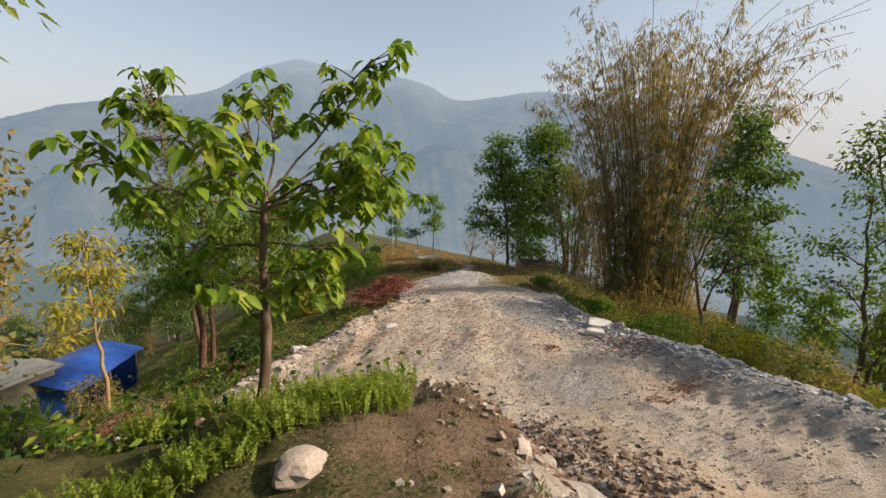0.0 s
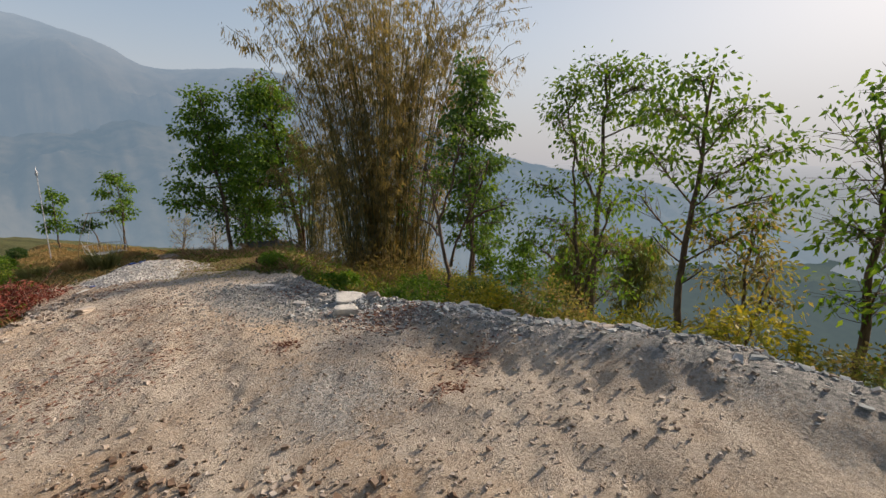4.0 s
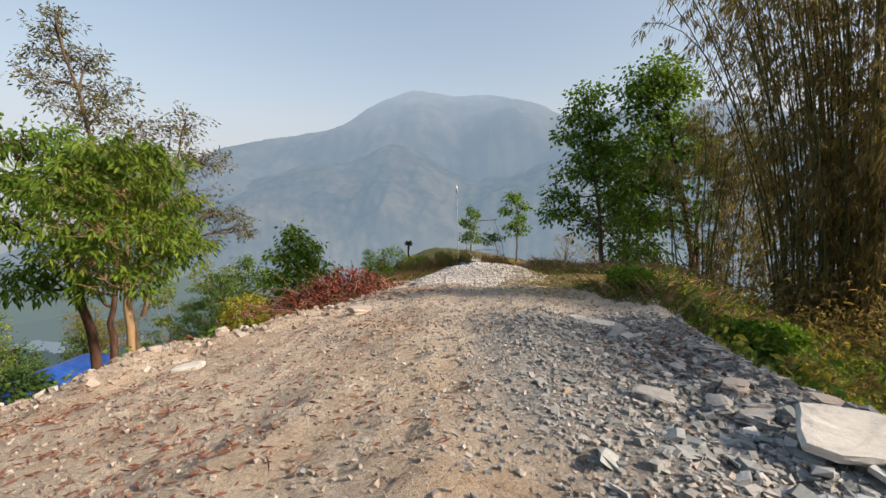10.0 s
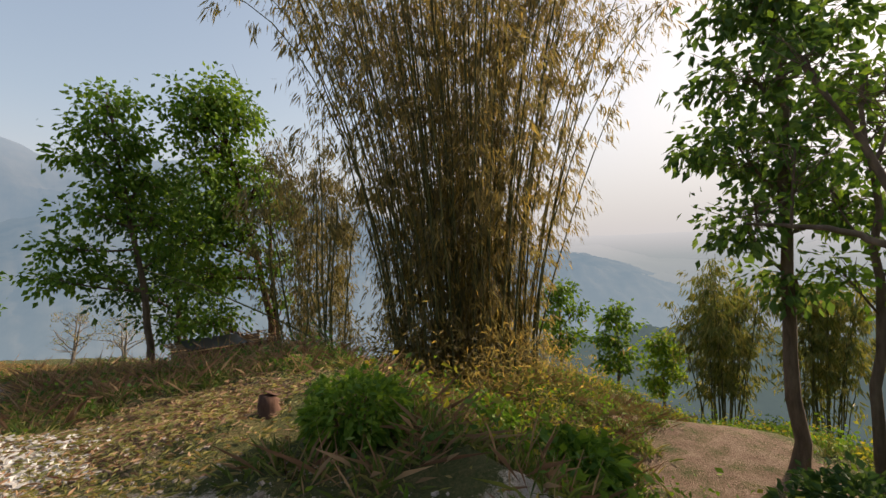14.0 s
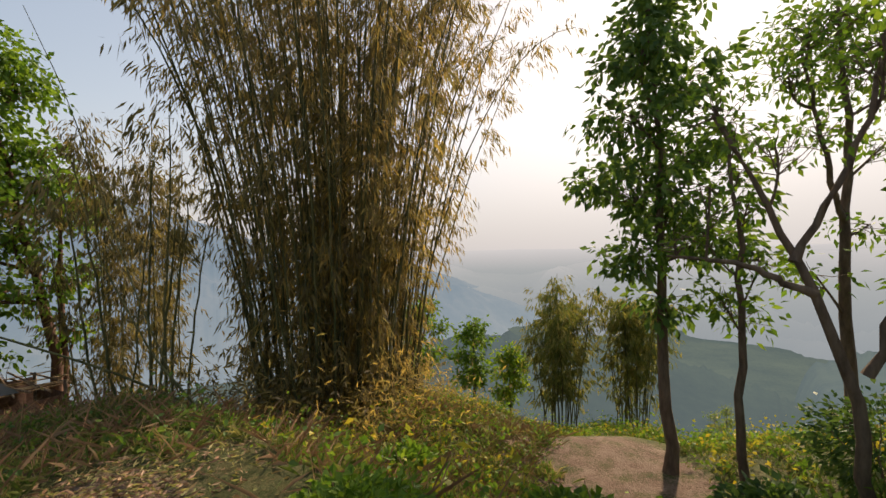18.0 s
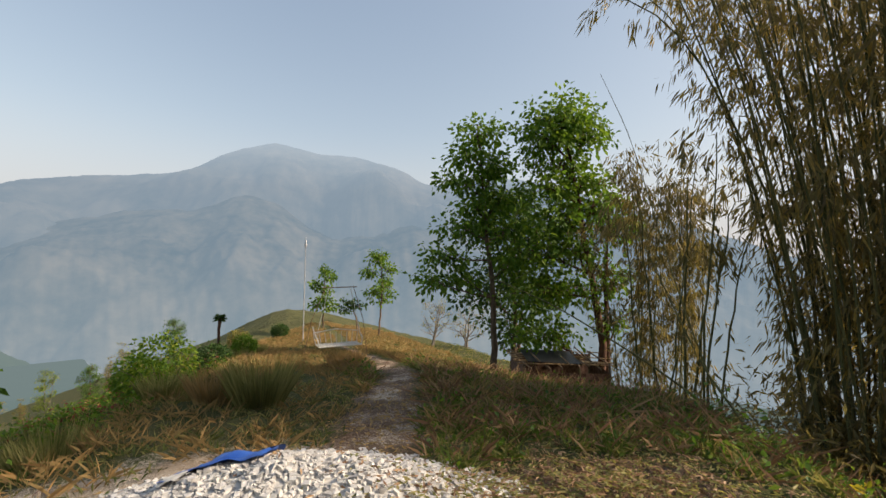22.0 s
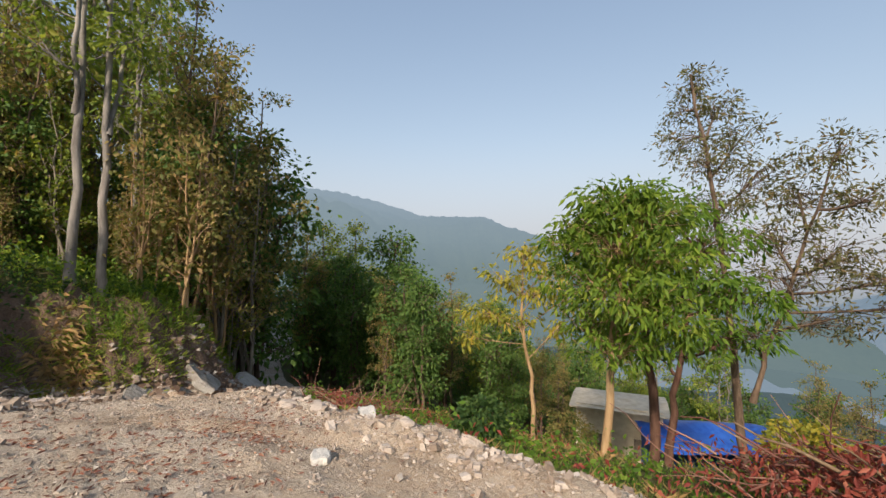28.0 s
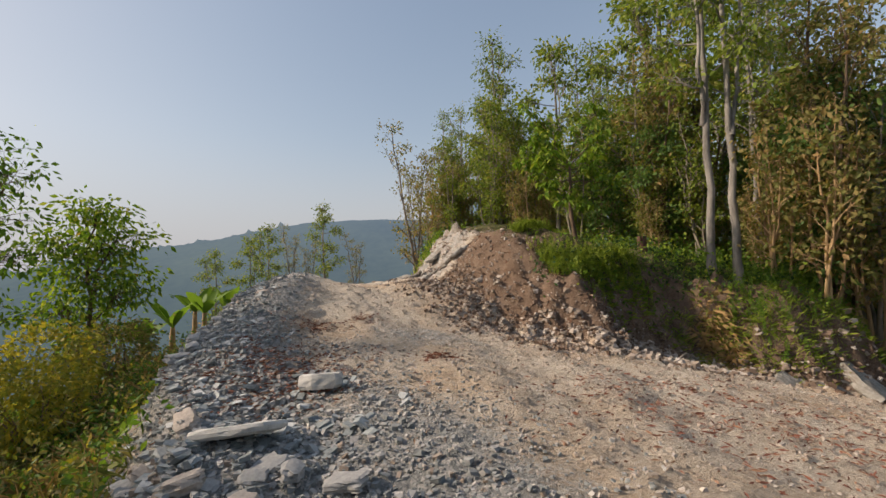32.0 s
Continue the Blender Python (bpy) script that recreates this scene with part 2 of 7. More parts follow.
def slab_material():
    nt = NT("slab_white")
    big, fine = nt.noise(3.0, 4, 0.6), nt.noise(40, 6, 0.7)
    f = nt.math("ADD", nt.math("MULTIPLY", big, 0.75), nt.math("MULTIPLY", fine, 0.35))
    nt.bump(fine, 0.6, 0.012)
    return nt.done(nt.ramp(f, (0.36, (0.33, 0.32, 0.30)), (0.52, (0.52, 0.50, 0.46)), (0.7, (0.64, 0.61, 0.565))), 0.85, 0.2)


M["slab_white"] = slab_material()
M["stone_earth"] = stone_material("stone_earth", (0.0, (0.12, 0.075, 0.05)), (0.5, (0.22, 0.15, 0.105)), (0.85, (0.33, 0.25, 0.19)), (1.0, (0.50, 0.44, 0.38)))


def rock_face_material():
    nt = NT("rock_face")
    big, fine = nt.noise(1.6, 5, 0.65), nt.noise(22, 6, 0.7)
    lay = nt.add("ShaderNodeTexWave", Scale=2.2, Distortion=7.0, Detail=4.0)
    nt.l.new(nt.pos(), lay.inputs["Vector"])
    f = nt.math("ADD", nt.math("MULTIPLY", big, 0.6), nt.math("ADD", nt.math("MULTIPLY", fine, 0.3), nt.math("MULTIPLY", lay.outputs["Fac"], 0.06)))
    nt.bump(nt.math("ADD", fine, nt.math("MULTIPLY", lay.outputs["Fac"], 0.2)), 0.9, 0.04)
    return nt.done(nt.ramp(f, (0.34, (0.16, 0.12, 0.085)), (0.48, (0.30, 0.28, 0.25)), (0.62, (0.46, 0.44, 0.40))), 0.9, 0.2)


M["rock_face"] = rock_face_material()
M["stone_red"] = stone_material("stone_red", (0.0, (0.13, 0.05, 0.04)), (0.5, (0.20, 0.09, 0.065)), (1.0, (0.36, 0.22, 0.16)))


def ground_material():
    """Road of pale dirt and grey crushed stone (the grey also paints tree shade), brown earth, and grassy slopes, by
    the ground's own zones.
    """
    nt = NT("ground_soil")
    at = nt.add("ShaderNodeAttribute")
    at.attribute_name = "zone"
    sep = nt.n.new("ShaderNodeSeparateColor")
    nt.l.new(at.outputs["Color"], sep.inputs[0])
    road, grey, earth = sep.outputs[0], sep.outputs[1], sep.outputs[2]
    big, mid, fine = nt.noise(0.45, 3), nt.noise(2.6, 6, 0.68), nt.noise(30, 8, 0.78)
    peb = nt.add("ShaderNodeTexVoronoi", Scale=26.0)
    nt.l.new(nt.pos(), peb.inputs["Vector"])
    peb2 = nt.add("ShaderNodeTexVoronoi", Scale=9.0)
    nt.l.new(nt.pos(), peb2.inputs["Vector"])
    blend = nt.math("ADD", nt.math("MULTIPLY", mid, 0.55), nt.math("MULTIPLY", nt.math("SUBTRACT", nt.math("MULTIPLY", fine, 1.7), 0.35), 0.5))
    dirt = nt.ramp(blend, (0.30, (0.265, 0.21, 0.16)), (0.52, (0.46, 0.39, 0.312)), (0.72, (0.62, 0.555, 0.465)))
    dirt = nt.mix(nt.step(big, 0.45, 0.62), dirt, nt.mix(1.0, dirt, (0.92, 0.83, 0.74), "MULTIPLY"))
    dirt = nt.mix(nt.math("MULTIPLY", nt.step(peb.outputs["Color"], 0.55, 0.9), 0.5), dirt, (0.50, 0.44, 0.37))
    gravel = nt.ramp(peb.outputs["Color"], (0.1, (0.20, 0.205, 0.195)), (0.55, (0.33, 0.325, 0.305)), (0.95, (0.50, 0.47, 0.43)))
    gravel = nt.mix(nt.step(blend, 0.4, 0.75), nt.mix(1.0, gravel, (0.78, 0.77, 0.78), "MULTIPLY"), gravel)
    soil = nt.ramp(blend, (0.3, (0.085, 0.052, 0.036)), (0.52, (0.17, 0.115, 0.08)), (0.75, (0.29, 0.215, 0.16)))
    veg = nt.ramp(blend, (0.28, (0.035, 0.05, 0.016)), (0.5, (0.075, 0.085, 0.03)), (0.66, (0.15, 0.12, 0.055)), (0.85, (0.22, 0.155, 0.085)))
    wob = nt.math("MULTIPLY", nt.math("SUBTRACT", blend, 0.52), 1.6)
    f_earth = nt.step(nt.math("ADD", earth, wob), 0.35, 0.65)
    f_road = nt.step(nt.math("ADD", road, nt.math("MULTIPLY", wob, 0.7)), 0.4, 0.6)
    f_grey = nt.step(nt.math("ADD", grey, wob), 0.35, 0.7)
    col = nt.mix(f_earth, veg, soil)
    col = nt.mix(f_road, col, nt.mix(f_grey, dirt, gravel))
    h = nt.math("ADD", nt.math("MULTIPLY", fine, 0.6), nt.math("MULTIPLY", peb2.outputs["Distance"], -0.12))
    h = nt.math("ADD", h, nt.math("MULTIPLY", peb.outputs["Distance"], -0.25))
    grit = nt.noise(120, 4, 0.7)
    h = nt.math("ADD", h, nt.math("MULTIPLY", grit, 0.16))
    col = nt.mix(nt.step(grit, 0.38, 0.62), nt.mix(1.0, col, (0.84, 0.83, 0.81), "MULTIPLY"), nt.mix(1.0, col, (1.18, 1.17, 1.16), "MULTIPLY"))
    nt.bump(h, 1.0, 0.04)
    return nt.done(col, 0.95, 0.12)


M["ground"] = ground_material()


def plain(name, c1, c2, scale=6.0, rough=0.6, metal=0.0, bump=0.2):
    nt = NT(name)
    a = nt.noise(scale, 5, 0.6)
    nt.bump(a, bump, 0.01)
    nt.bsdf.inputs["Metallic"].default_value = metal
    return nt.done(nt.mix(nt.step(a, 0.35, 0.65), c1, c2), rough, 0.3)


M["tarp_blue"] = plain("tarp_blue", (0.012, 0.06, 0.30), (0.03, 0.11, 0.42), 3, 0.45)
M["white_paint"] = plain("white_paint", (0.40, 0.38, 0.34), (0.62, 0.60, 0.55), 12, 0.7)
M["old_wood"] = plain("old_wood", (0.10, 0.075, 0.055), (0.25, 0.20, 0.15), 14, 0.85)
M["rust"] = plain("rust", (0.09, 0.045, 0.03), (0.20, 0.12, 0.09), 8, 0.75)
M["concrete"] = plain("concrete", (0.35, 0.32, 0.27), (0.55, 0.51, 0.44), 5, 0.9)
M["plaster_cream"] = plain("plaster_cream", (0.52, 0.43, 0.30), (0.68, 0.59, 0.44), 2.5, 0.9)
M["metal_grey"] = plain("metal_grey", (0.35, 0.36, 0.38), (0.5, 0.5, 0.52), 5, 0.5, 0.6)
M["black_plastic"] = plain("black_plastic", (0.012, 0.012, 0.014), (0.03, 0.03, 0.032), 9, 0.5)


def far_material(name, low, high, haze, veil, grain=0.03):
    """Distant slopes; kilometres of smoky air painted on as glowing colour by height."""
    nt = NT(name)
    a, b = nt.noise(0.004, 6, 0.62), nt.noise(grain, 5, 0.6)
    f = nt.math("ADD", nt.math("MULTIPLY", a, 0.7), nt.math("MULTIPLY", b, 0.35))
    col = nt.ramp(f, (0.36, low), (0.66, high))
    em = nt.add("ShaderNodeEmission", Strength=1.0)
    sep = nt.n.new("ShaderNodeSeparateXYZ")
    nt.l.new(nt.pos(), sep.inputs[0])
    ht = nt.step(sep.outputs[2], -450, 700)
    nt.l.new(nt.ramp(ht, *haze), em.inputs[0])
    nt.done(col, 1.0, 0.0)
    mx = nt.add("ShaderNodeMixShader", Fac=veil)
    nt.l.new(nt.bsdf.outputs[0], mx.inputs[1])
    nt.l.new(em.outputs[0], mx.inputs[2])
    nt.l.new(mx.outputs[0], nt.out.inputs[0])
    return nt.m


# haze colours emitted by the far slopes, from foot to skyline
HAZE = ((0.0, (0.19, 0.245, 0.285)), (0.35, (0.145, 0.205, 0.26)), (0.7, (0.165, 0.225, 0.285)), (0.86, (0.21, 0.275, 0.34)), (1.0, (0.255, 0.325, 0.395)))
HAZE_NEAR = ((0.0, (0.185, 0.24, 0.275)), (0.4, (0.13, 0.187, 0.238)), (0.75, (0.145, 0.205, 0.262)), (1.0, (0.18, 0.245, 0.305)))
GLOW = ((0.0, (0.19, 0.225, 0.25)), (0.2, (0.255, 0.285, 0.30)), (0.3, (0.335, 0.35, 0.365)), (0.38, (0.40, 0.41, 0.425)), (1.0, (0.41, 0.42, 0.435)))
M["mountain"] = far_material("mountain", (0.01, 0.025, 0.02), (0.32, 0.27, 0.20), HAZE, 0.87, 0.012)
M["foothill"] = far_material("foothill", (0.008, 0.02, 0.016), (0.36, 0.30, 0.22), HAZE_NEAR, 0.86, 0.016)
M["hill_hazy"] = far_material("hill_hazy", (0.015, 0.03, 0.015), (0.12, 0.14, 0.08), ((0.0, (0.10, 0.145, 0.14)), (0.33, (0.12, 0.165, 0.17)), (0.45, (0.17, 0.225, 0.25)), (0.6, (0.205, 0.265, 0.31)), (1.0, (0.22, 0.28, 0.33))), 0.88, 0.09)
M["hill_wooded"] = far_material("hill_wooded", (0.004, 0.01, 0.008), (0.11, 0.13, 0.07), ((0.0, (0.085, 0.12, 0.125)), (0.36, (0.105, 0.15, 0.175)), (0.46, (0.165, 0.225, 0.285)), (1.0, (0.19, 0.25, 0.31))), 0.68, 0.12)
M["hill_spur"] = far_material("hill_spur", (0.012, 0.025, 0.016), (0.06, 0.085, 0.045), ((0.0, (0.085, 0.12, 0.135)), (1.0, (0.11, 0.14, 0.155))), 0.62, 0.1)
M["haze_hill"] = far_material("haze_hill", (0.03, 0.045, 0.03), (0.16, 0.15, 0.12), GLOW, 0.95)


# ---- mesh helpers ----
def mesh_np(name, verts, faces, smooth=False):
    """A mesh from arrays of vertices and of equal-sided faces."""
    verts, faces = np.asarray(verts, np.float32).reshape(-1, 3), np.asarray(faces, np.int32)
    me = bpy.data.meshes.new(name)
    k = faces.shape[1]
    me.vertices.add(len(verts))
    me.vertices.foreach_set("co", verts.ravel())
    me.loops.add(faces.size)
    me.loops.foreach_set("vertex_index", faces.ravel())
    me.polygons.add(len(faces))
    me.polygons.foreach_set("loop_start", np.arange(0, faces.size, k, dtype=np.int32))
    me.polygons.foreach_set("use_smooth", np.full(len(faces), smooth))
    me.update(calc_edges=True)
    return me


def put(name, me, material, parent=None, label=""):
    """Links a mesh as one object, as a part where a parent is given."""
    if material and not me.materials:
        me.materials.append(material)
    ob = new(name, me)
    if parent:
        ob.parent = parent
    if label:
        ob["label"] = label
    return ob


def part(name, bm, material, parent=None, label=""):
    me = bpy.data.meshes.new(name)
    bm.to_mesh(me)
    bm.free()
    return put(name, me, material, parent, label)


def thing(name, label, category, x=0.0, y=0.0, z=0.0, rz=0.0, group=""):
    ob = new(name)
    ob.empty_display_size = 0.2
    ob.matrix_basis = pose(x, y, z, 0, 0, rz)
    return tagged(ob, label, category, group)


def tube(points, radii, sides=6):
    """Vertices and quads of a tapered tube along points."""
    p = np.asarray(points, float)
    n = len(p)
    d = np.gradient(p, axis=0)
    d /= np.linalg.norm(d, axis=1)[:, None] + 1e-9
    ref = np.where(np.abs(d[:, 2:3]) > 0.9, [[1.0, 0, 0]], [[0, 0, 1.0]])
    u = np.cross(d, ref)
    u /= np.linalg.norm(u, axis=1)[:, None] + 1e-9
    v = np.cross(d, u)
    a = np.linspace(0, 2 * np.pi, sides, endpoint=False)
    ring = np.cos(a)[None, :, None] * u[:, None] + np.sin(a)[None, :, None] * v[:, None]
    verts = (p[:, None] + ring * np.asarray(radii, float)[:, None, None]).reshape(-1, 3)
    i, j = np.meshgrid(np.arange(n - 1), np.arange(sides), indexing="ij")
    j2 = (j + 1) % sides
    quads = np.stack([i * sides + j, i * sides + j2, (i + 1) * sides + j2, (i + 1) * sides + j], -1).reshape(-1, 4)
    return verts, quads


def joined(pieces):
    vs, fs, off = [], [], 0
    for v, f in pieces:
        vs.append(v)
        fs.append(f + off)
        off += len(v)
    return np.concatenate(vs), np.concatenate(fs)


def unit(v):
    return v / (np.linalg.norm(v, axis=-1, keepdims=True) + 1e-9)


def blades(base, axis, length, width, rng, fold=0.25, sag=0.0, mid=0.45):
    """Pointed leaves folded along the midrib: two triangles pairs each. All arguments are arrays, one row a leaf."""
    n = len(base)
    length, width = np.broadcast_to(length, n)[:, None], np.broadcast_to(width, n)[:, None]
    side = unit(np.cross(axis, rng.normal(size=(n, 3))))
    nrm = unit(np.cross(axis, side))
    tip = base + axis * length
    tip[:, 2] -= sag * length[:, 0]
    m = base + axis * length * mid
    m[:, 2] -= sag * 0.25 * length[:, 0]
    l, r = m + side * width + nrm * width * fold, m - side * width + nrm * width * fold
    verts = np.stack([base, l, tip, r], 1).reshape(-1, 3)
    k = np.arange(n)[:, None] * 4
    tris = np.concatenate([k + [0, 1, 2], k + [0, 2, 3]], 1).reshape(-1, 3)
    return verts, tris


def broad(base, axis, length, width, rng, sag=0.3, fold=0.3):
    """Broad leaves seen from near by: midrib, two halves, bent down towards the tip."""
    n = len(base)
    length, width = np.broadcast_to(length, n)[:, None], np.broadcast_to(width, n)[:, None]
    side = unit(np.cross(axis, np.array([0, 0, 1.0]) + rng.normal(size=(n, 3)) * 0.45))
    nrm = unit(np.cross(side, axis))
    rows = [base]
    for u, w in ((0.22, 0.62), (0.5, 1.0), (0.8, 0.66)):
        m = base + axis * length * u - np.array([0, 0, 1.0]) * sag * length * u * u
        rows += [m - side * width * w + nrm * width * fold * w, m, m + side * width * w + nrm * width * fold * w]
    rows.append(base + axis * length - np.array([0, 0, 1.0]) * sag * length)
    verts = np.stack(rows, 1).reshape(-1, 3)
    t = [(0, 2, 1), (0, 3, 2), (1, 2, 5), (1, 5, 4), (2, 3, 6), (2, 6, 5), (4, 5, 8), (4, 8, 7), (5, 6, 9), (5, 9, 8), (7, 8, 10), (8, 9, 10)]
    tris = (np.arange(n)[:, None, None] * 11 + np.array(t)[None]).reshape(-1, 3)
    return verts, tris


def edge_side(x, y, line):
    """Distance to a plan polyline; positive to the left of its run."""
    best, sign = np.full(np.shape(x), 1e9), np.ones(np.shape(x))
    for (ax, ay), (bx, by) in zip(line, line[1:]):
        dx, dy = bx - ax, by - ay
        s = np.clip(((x - ax) * dx + (y - ay) * dy) / (dx * dx + dy * dy), 0, 1)
        ex, ey = x - ax - s * dx, y - ay - s * dy
        d = np.hypot(ex, ey)
        c = dx * (y - ay) - dy * (x - ax)
        near = d < best
        best, sign = np.where(near, d, best), np.where(near, np.sign(c), sign)
    return best * sign


def ramp01(v, lo, hi):
    t = np.clip((v - lo) / (hi - lo), 0, 1)
    return t * t * (3 - 2 * t)


def wave(x, y, seed, size):
    """Smooth cheap unevenness, about -1 to 1."""
    r = np.random.default_rng(seed)
    out = 0
    for k in range(7):
        a, ph, s = r.uniform(0, 2 * np.pi), r.uniform(0, 2 * np.pi), size * r.uniform(0.6, 1.7)
        out = out + np.sin((x * np.cos(a) + y * np.sin(a)) * 2 * np.pi / s + ph)
    return out / 3.5


# ---- the ground: one sheet, with road, mound, berm and slopes ----
LEFT_EDGE = [(-60, 6), (-30, 8.2), (-17, 12.2), (-11, 14.8), (-7, 15.4), (-3.7, 16.0), (-1, 18.0), (1.5, 20), (3.4, 21.8), (3.9, 25), (4.3, 29), (5.2, 35), (5.0, 44), (5.6, 52), (9, 62), (14, 80), (16, 200)]
RIGHT_EDGE = [(-6, -60), (4, -25), (6.0, -6), (6.8, 2), (7.4, 6), (8.1, 8.3), (8.6, 10), (8.75, 12), (8.3, 14), (8.4, 16), (8.8, 18.2), (10, 20.3), (12, 23), (15, 28), (18, 33), (21, 38), (23, 46), (24, 60), (22, 80), (24, 200)]
TOE = [(-60, 3), (-30, 5.2), (-17, 9.2), (-10.5, 12.6), (-6.2, 13.9), (-4.0, 13.2), (-2.6, 11.2), (-1.5, 11.1), (0.7, 11.7), (2.0, 10.0), (2.5, 7.2), (2.5, 5), (2.0, 2), (0.5, -3), (-4, -10), (-20, -40)]


def path_x(y):
    """Where the foot path runs along the ridge."""
    return np.interp(y, [22, 25, 27, 30, 34, 40, 54], [7.6, 7.8, 8.4, 9.5, 10.1, 10.4, 11.2])


def ground_parts(x, y):
    x, y = np.asarray(x, float), np.asarray(y, float)
    dl, dr, dm = edge_side(x, y, LEFT_EDGE), -edge_side(x, y, RIGHT_EDGE), -edge_side(x, y, TOE)
    return x, y, dl, dr, dm


def terrace(x, y):
    """How far a place belongs to the small field: 1 inside, 0 outside."""
    v = (x - 16.1) * 0.94 + (y - 18.6) * 0.34, (y - 18.6) * 0.94 - (x - 16.1) * 0.34
    return np.exp(-((v[0] / 2.35) ** 4) - (v[1] / 3.5) ** 4)


def H(x, y, rough=True):
    """Height of the ground."""
    x, y, dl, dr, dm = ground_parts(x, y)
    z = 0.15 * np.minimum(0, x - 5.3) - 0.10 * np.maximum(0, y - 14.5) + 0.018 * np.clip(y - 45, 0, 40) + 0.05 * np.clip(10 - y, 0, 3) - 0.10 * np.clip(3.5 - y, 0, 40)
    z = z - 0.11 * np.clip(1.0 - x, 0, 14) - 0.02 * np.maximum(0, -13 - x)
    # slopes off both sides of the ridge
    fl, fr = np.maximum(0, dl), np.maximum(0, dr)
    z = z - 0.35 * (1 - np.exp(-fl / 0.7)) - 0.08 * fl - 0.16 * np.maximum(0, fl - 6)
    z = z - 0.9 * (1 - np.exp(-fr / 1.3)) - 0.24 * fr - 0.22 * np.maximum(0, fr - 9)
    z = z + 0.06 * np.maximum(0, fl - 30)
    # steep tip of loose rock outside the berm, and a dip before the terrace
    z = z - 0.6 * fr / 1.4 * np.exp(1 - fr / 1.4) * (1 - ramp01(y, 12, 15))
    z = z - 0.75 * np.exp(-(((y - 18.4) / 2.2) ** 2)) * ramp01(fr, 0.8, 3.0)
    z = z - 0.062 * np.clip(y - 31, 0, 13)
    # the road climbs to a crest beside the mound
    dm0 = ramp01(dm, -0.7, 1.3)
    z = z + 0.58 * ramp01(10.8 - y, 0, 4.2) * (1 - dm0) * (1 - ramp01(dr, 0, 6)) - 0.16 * np.exp(-(((y - 15) / 2.2) ** 2)) * (1 - dm0) * ramp01(x, -4, 2)
    # the mound beside the road
    inside = np.maximum(0, dm)
    top = 2.45 + 0.13 * np.clip(8.5 - y, 0, 40) + 0.05 * np.clip(3.5 - y, 0, 40) + 0.12 * np.clip(-2 - x, 0, 30)
    rise = top * (0.8 * ramp01(dm, -0.25, 1.7) + 0.2 * ramp01(dm, 0.5, 3.2)) + 0.5 * ramp01(dm, -2.4, 0.2) * ramp01(y, 1, 5) * (1 - ramp01(y, 8.2, 10.5))
    # loose talus and a trail up to the wood between the mound and the trees
    soft = np.exp(-(((x + 1.1) / 1.5) ** 2)) * ramp01(y, 8.9, 11.2)
    z = z + rise * (1 - soft) + soft * top * (0.62 * ramp01(dm, -0.9, 3.4) + 0.3 * ramp01(dm, 1.5, 4.5))
    # trodden dip where the trail leaves the mound
    z = z - 0.2 * np.exp(-(((x - 0.65) / 1.1) ** 2) - ((y - 5.85) / 1.0) ** 2)
    z = z - 0.42 * np.exp(-(((x - 0.15) / 1.3) ** 2) - ((y - 9.1) / 1.0) ** 2)
    # the ridge falls away towards the bamboo and the shelter
    z = z - 0.2 * np.clip(x - 10.3, 0, 11) * ramp01(y, 24, 31) - 0.1 * np.maximum(0, fr - 22)
    # berm of dumped rock along the road's open side
    bl = np.exp(-((dr + 0.9) / 0.75) ** 2) * ramp01(y, -14, 2) * (1 - ramp01(y, 18.5, 21.0))
    z = z + (0.34 - 0.46 * ramp01(y, 10.5, 13.8)) * bl
    # low rim of spoil along the other side
    z = z + 0.16 * np.exp(-((dl + 0.5) / 0.5) ** 2) * ramp01(x, -9, -5) * (1 - ramp01(y, 20, 22.5))
    # shallow saddle along the ridge path
    z = z - 0.25 * np.exp(-(((x - 7.5) / 3.6) ** 2)) * ramp01(y, 40, 47) * (1 - ramp01(y, 54, 60))
    if rough:
        near = (dl < 0.3) & (dr < 0.3)
        road = np.where(near, 1.0, 0.0) * np.clip(1 - inside, 0, 1)
        z = z + (0.04 * wave(x, y, 3, 1.1) + 0.018 * wave(x, y, 6, 0.27)) * road + 0.022 * wave(x, y, 5, 0.42)
        # wheel ruts along the spoil
        z = z + 0.055 * np.sin((x - 0.35 * y) * 3.1 + 1.6 * wave(x, y, 17, 2.6)) * (0.7 + 0.5 * wave(x, y, 18, 3.5)) * road * ramp01(y, 12, 14) * (1 - ramp01(y, 18, 21)) * ramp01(5.2 - x, 0, 1.5)
        z = z + 0.22 * wave(x, y, 8, 5.5) * np.clip((fl + fr) / 4, 0, 1)
        trail = np.exp(-(((x - 0.9) / 1.5) ** 2) - ((y - 7.2) / 1.9) ** 2)
        z = z + (0.15 * wave(x, y, 11, 1.3) + 0.07 * wave(x, y, 12, 0.5)) * np.clip(inside / 0.9, 0, 1) * (1 - 0.85 * trail)
        # gullies and ledges washed into the bare faces
        face = ramp01(dm, -0.9, 0.2) * (1 - ramp01(dm, 1.6, 2.6)) * (1 - 0.92 * np.exp(-(((x - 1.3) / 1.7) ** 2) - ((y - 6.9) / 1.9) ** 2))
        z = z + face * (0.14 * wave(x * 1.3, y * 0.5, 13, 0.42) - 0.12 * np.abs(wave(x, y, 14, 0.6)) + 0.05 * wave(x, y, 15, 0.2))
        z = z + face * 0.10 * (np.mod(z * 2.6 + 0.5 * wave(x, y, 16, 1.6), 1.0) - 0.5)
    # small flat field on a terrace below the bamboo
    ter = terrace(x, y)
    return z * (1 - ter) + ter * (-3.3 + 0.03 * (y - 17.6))


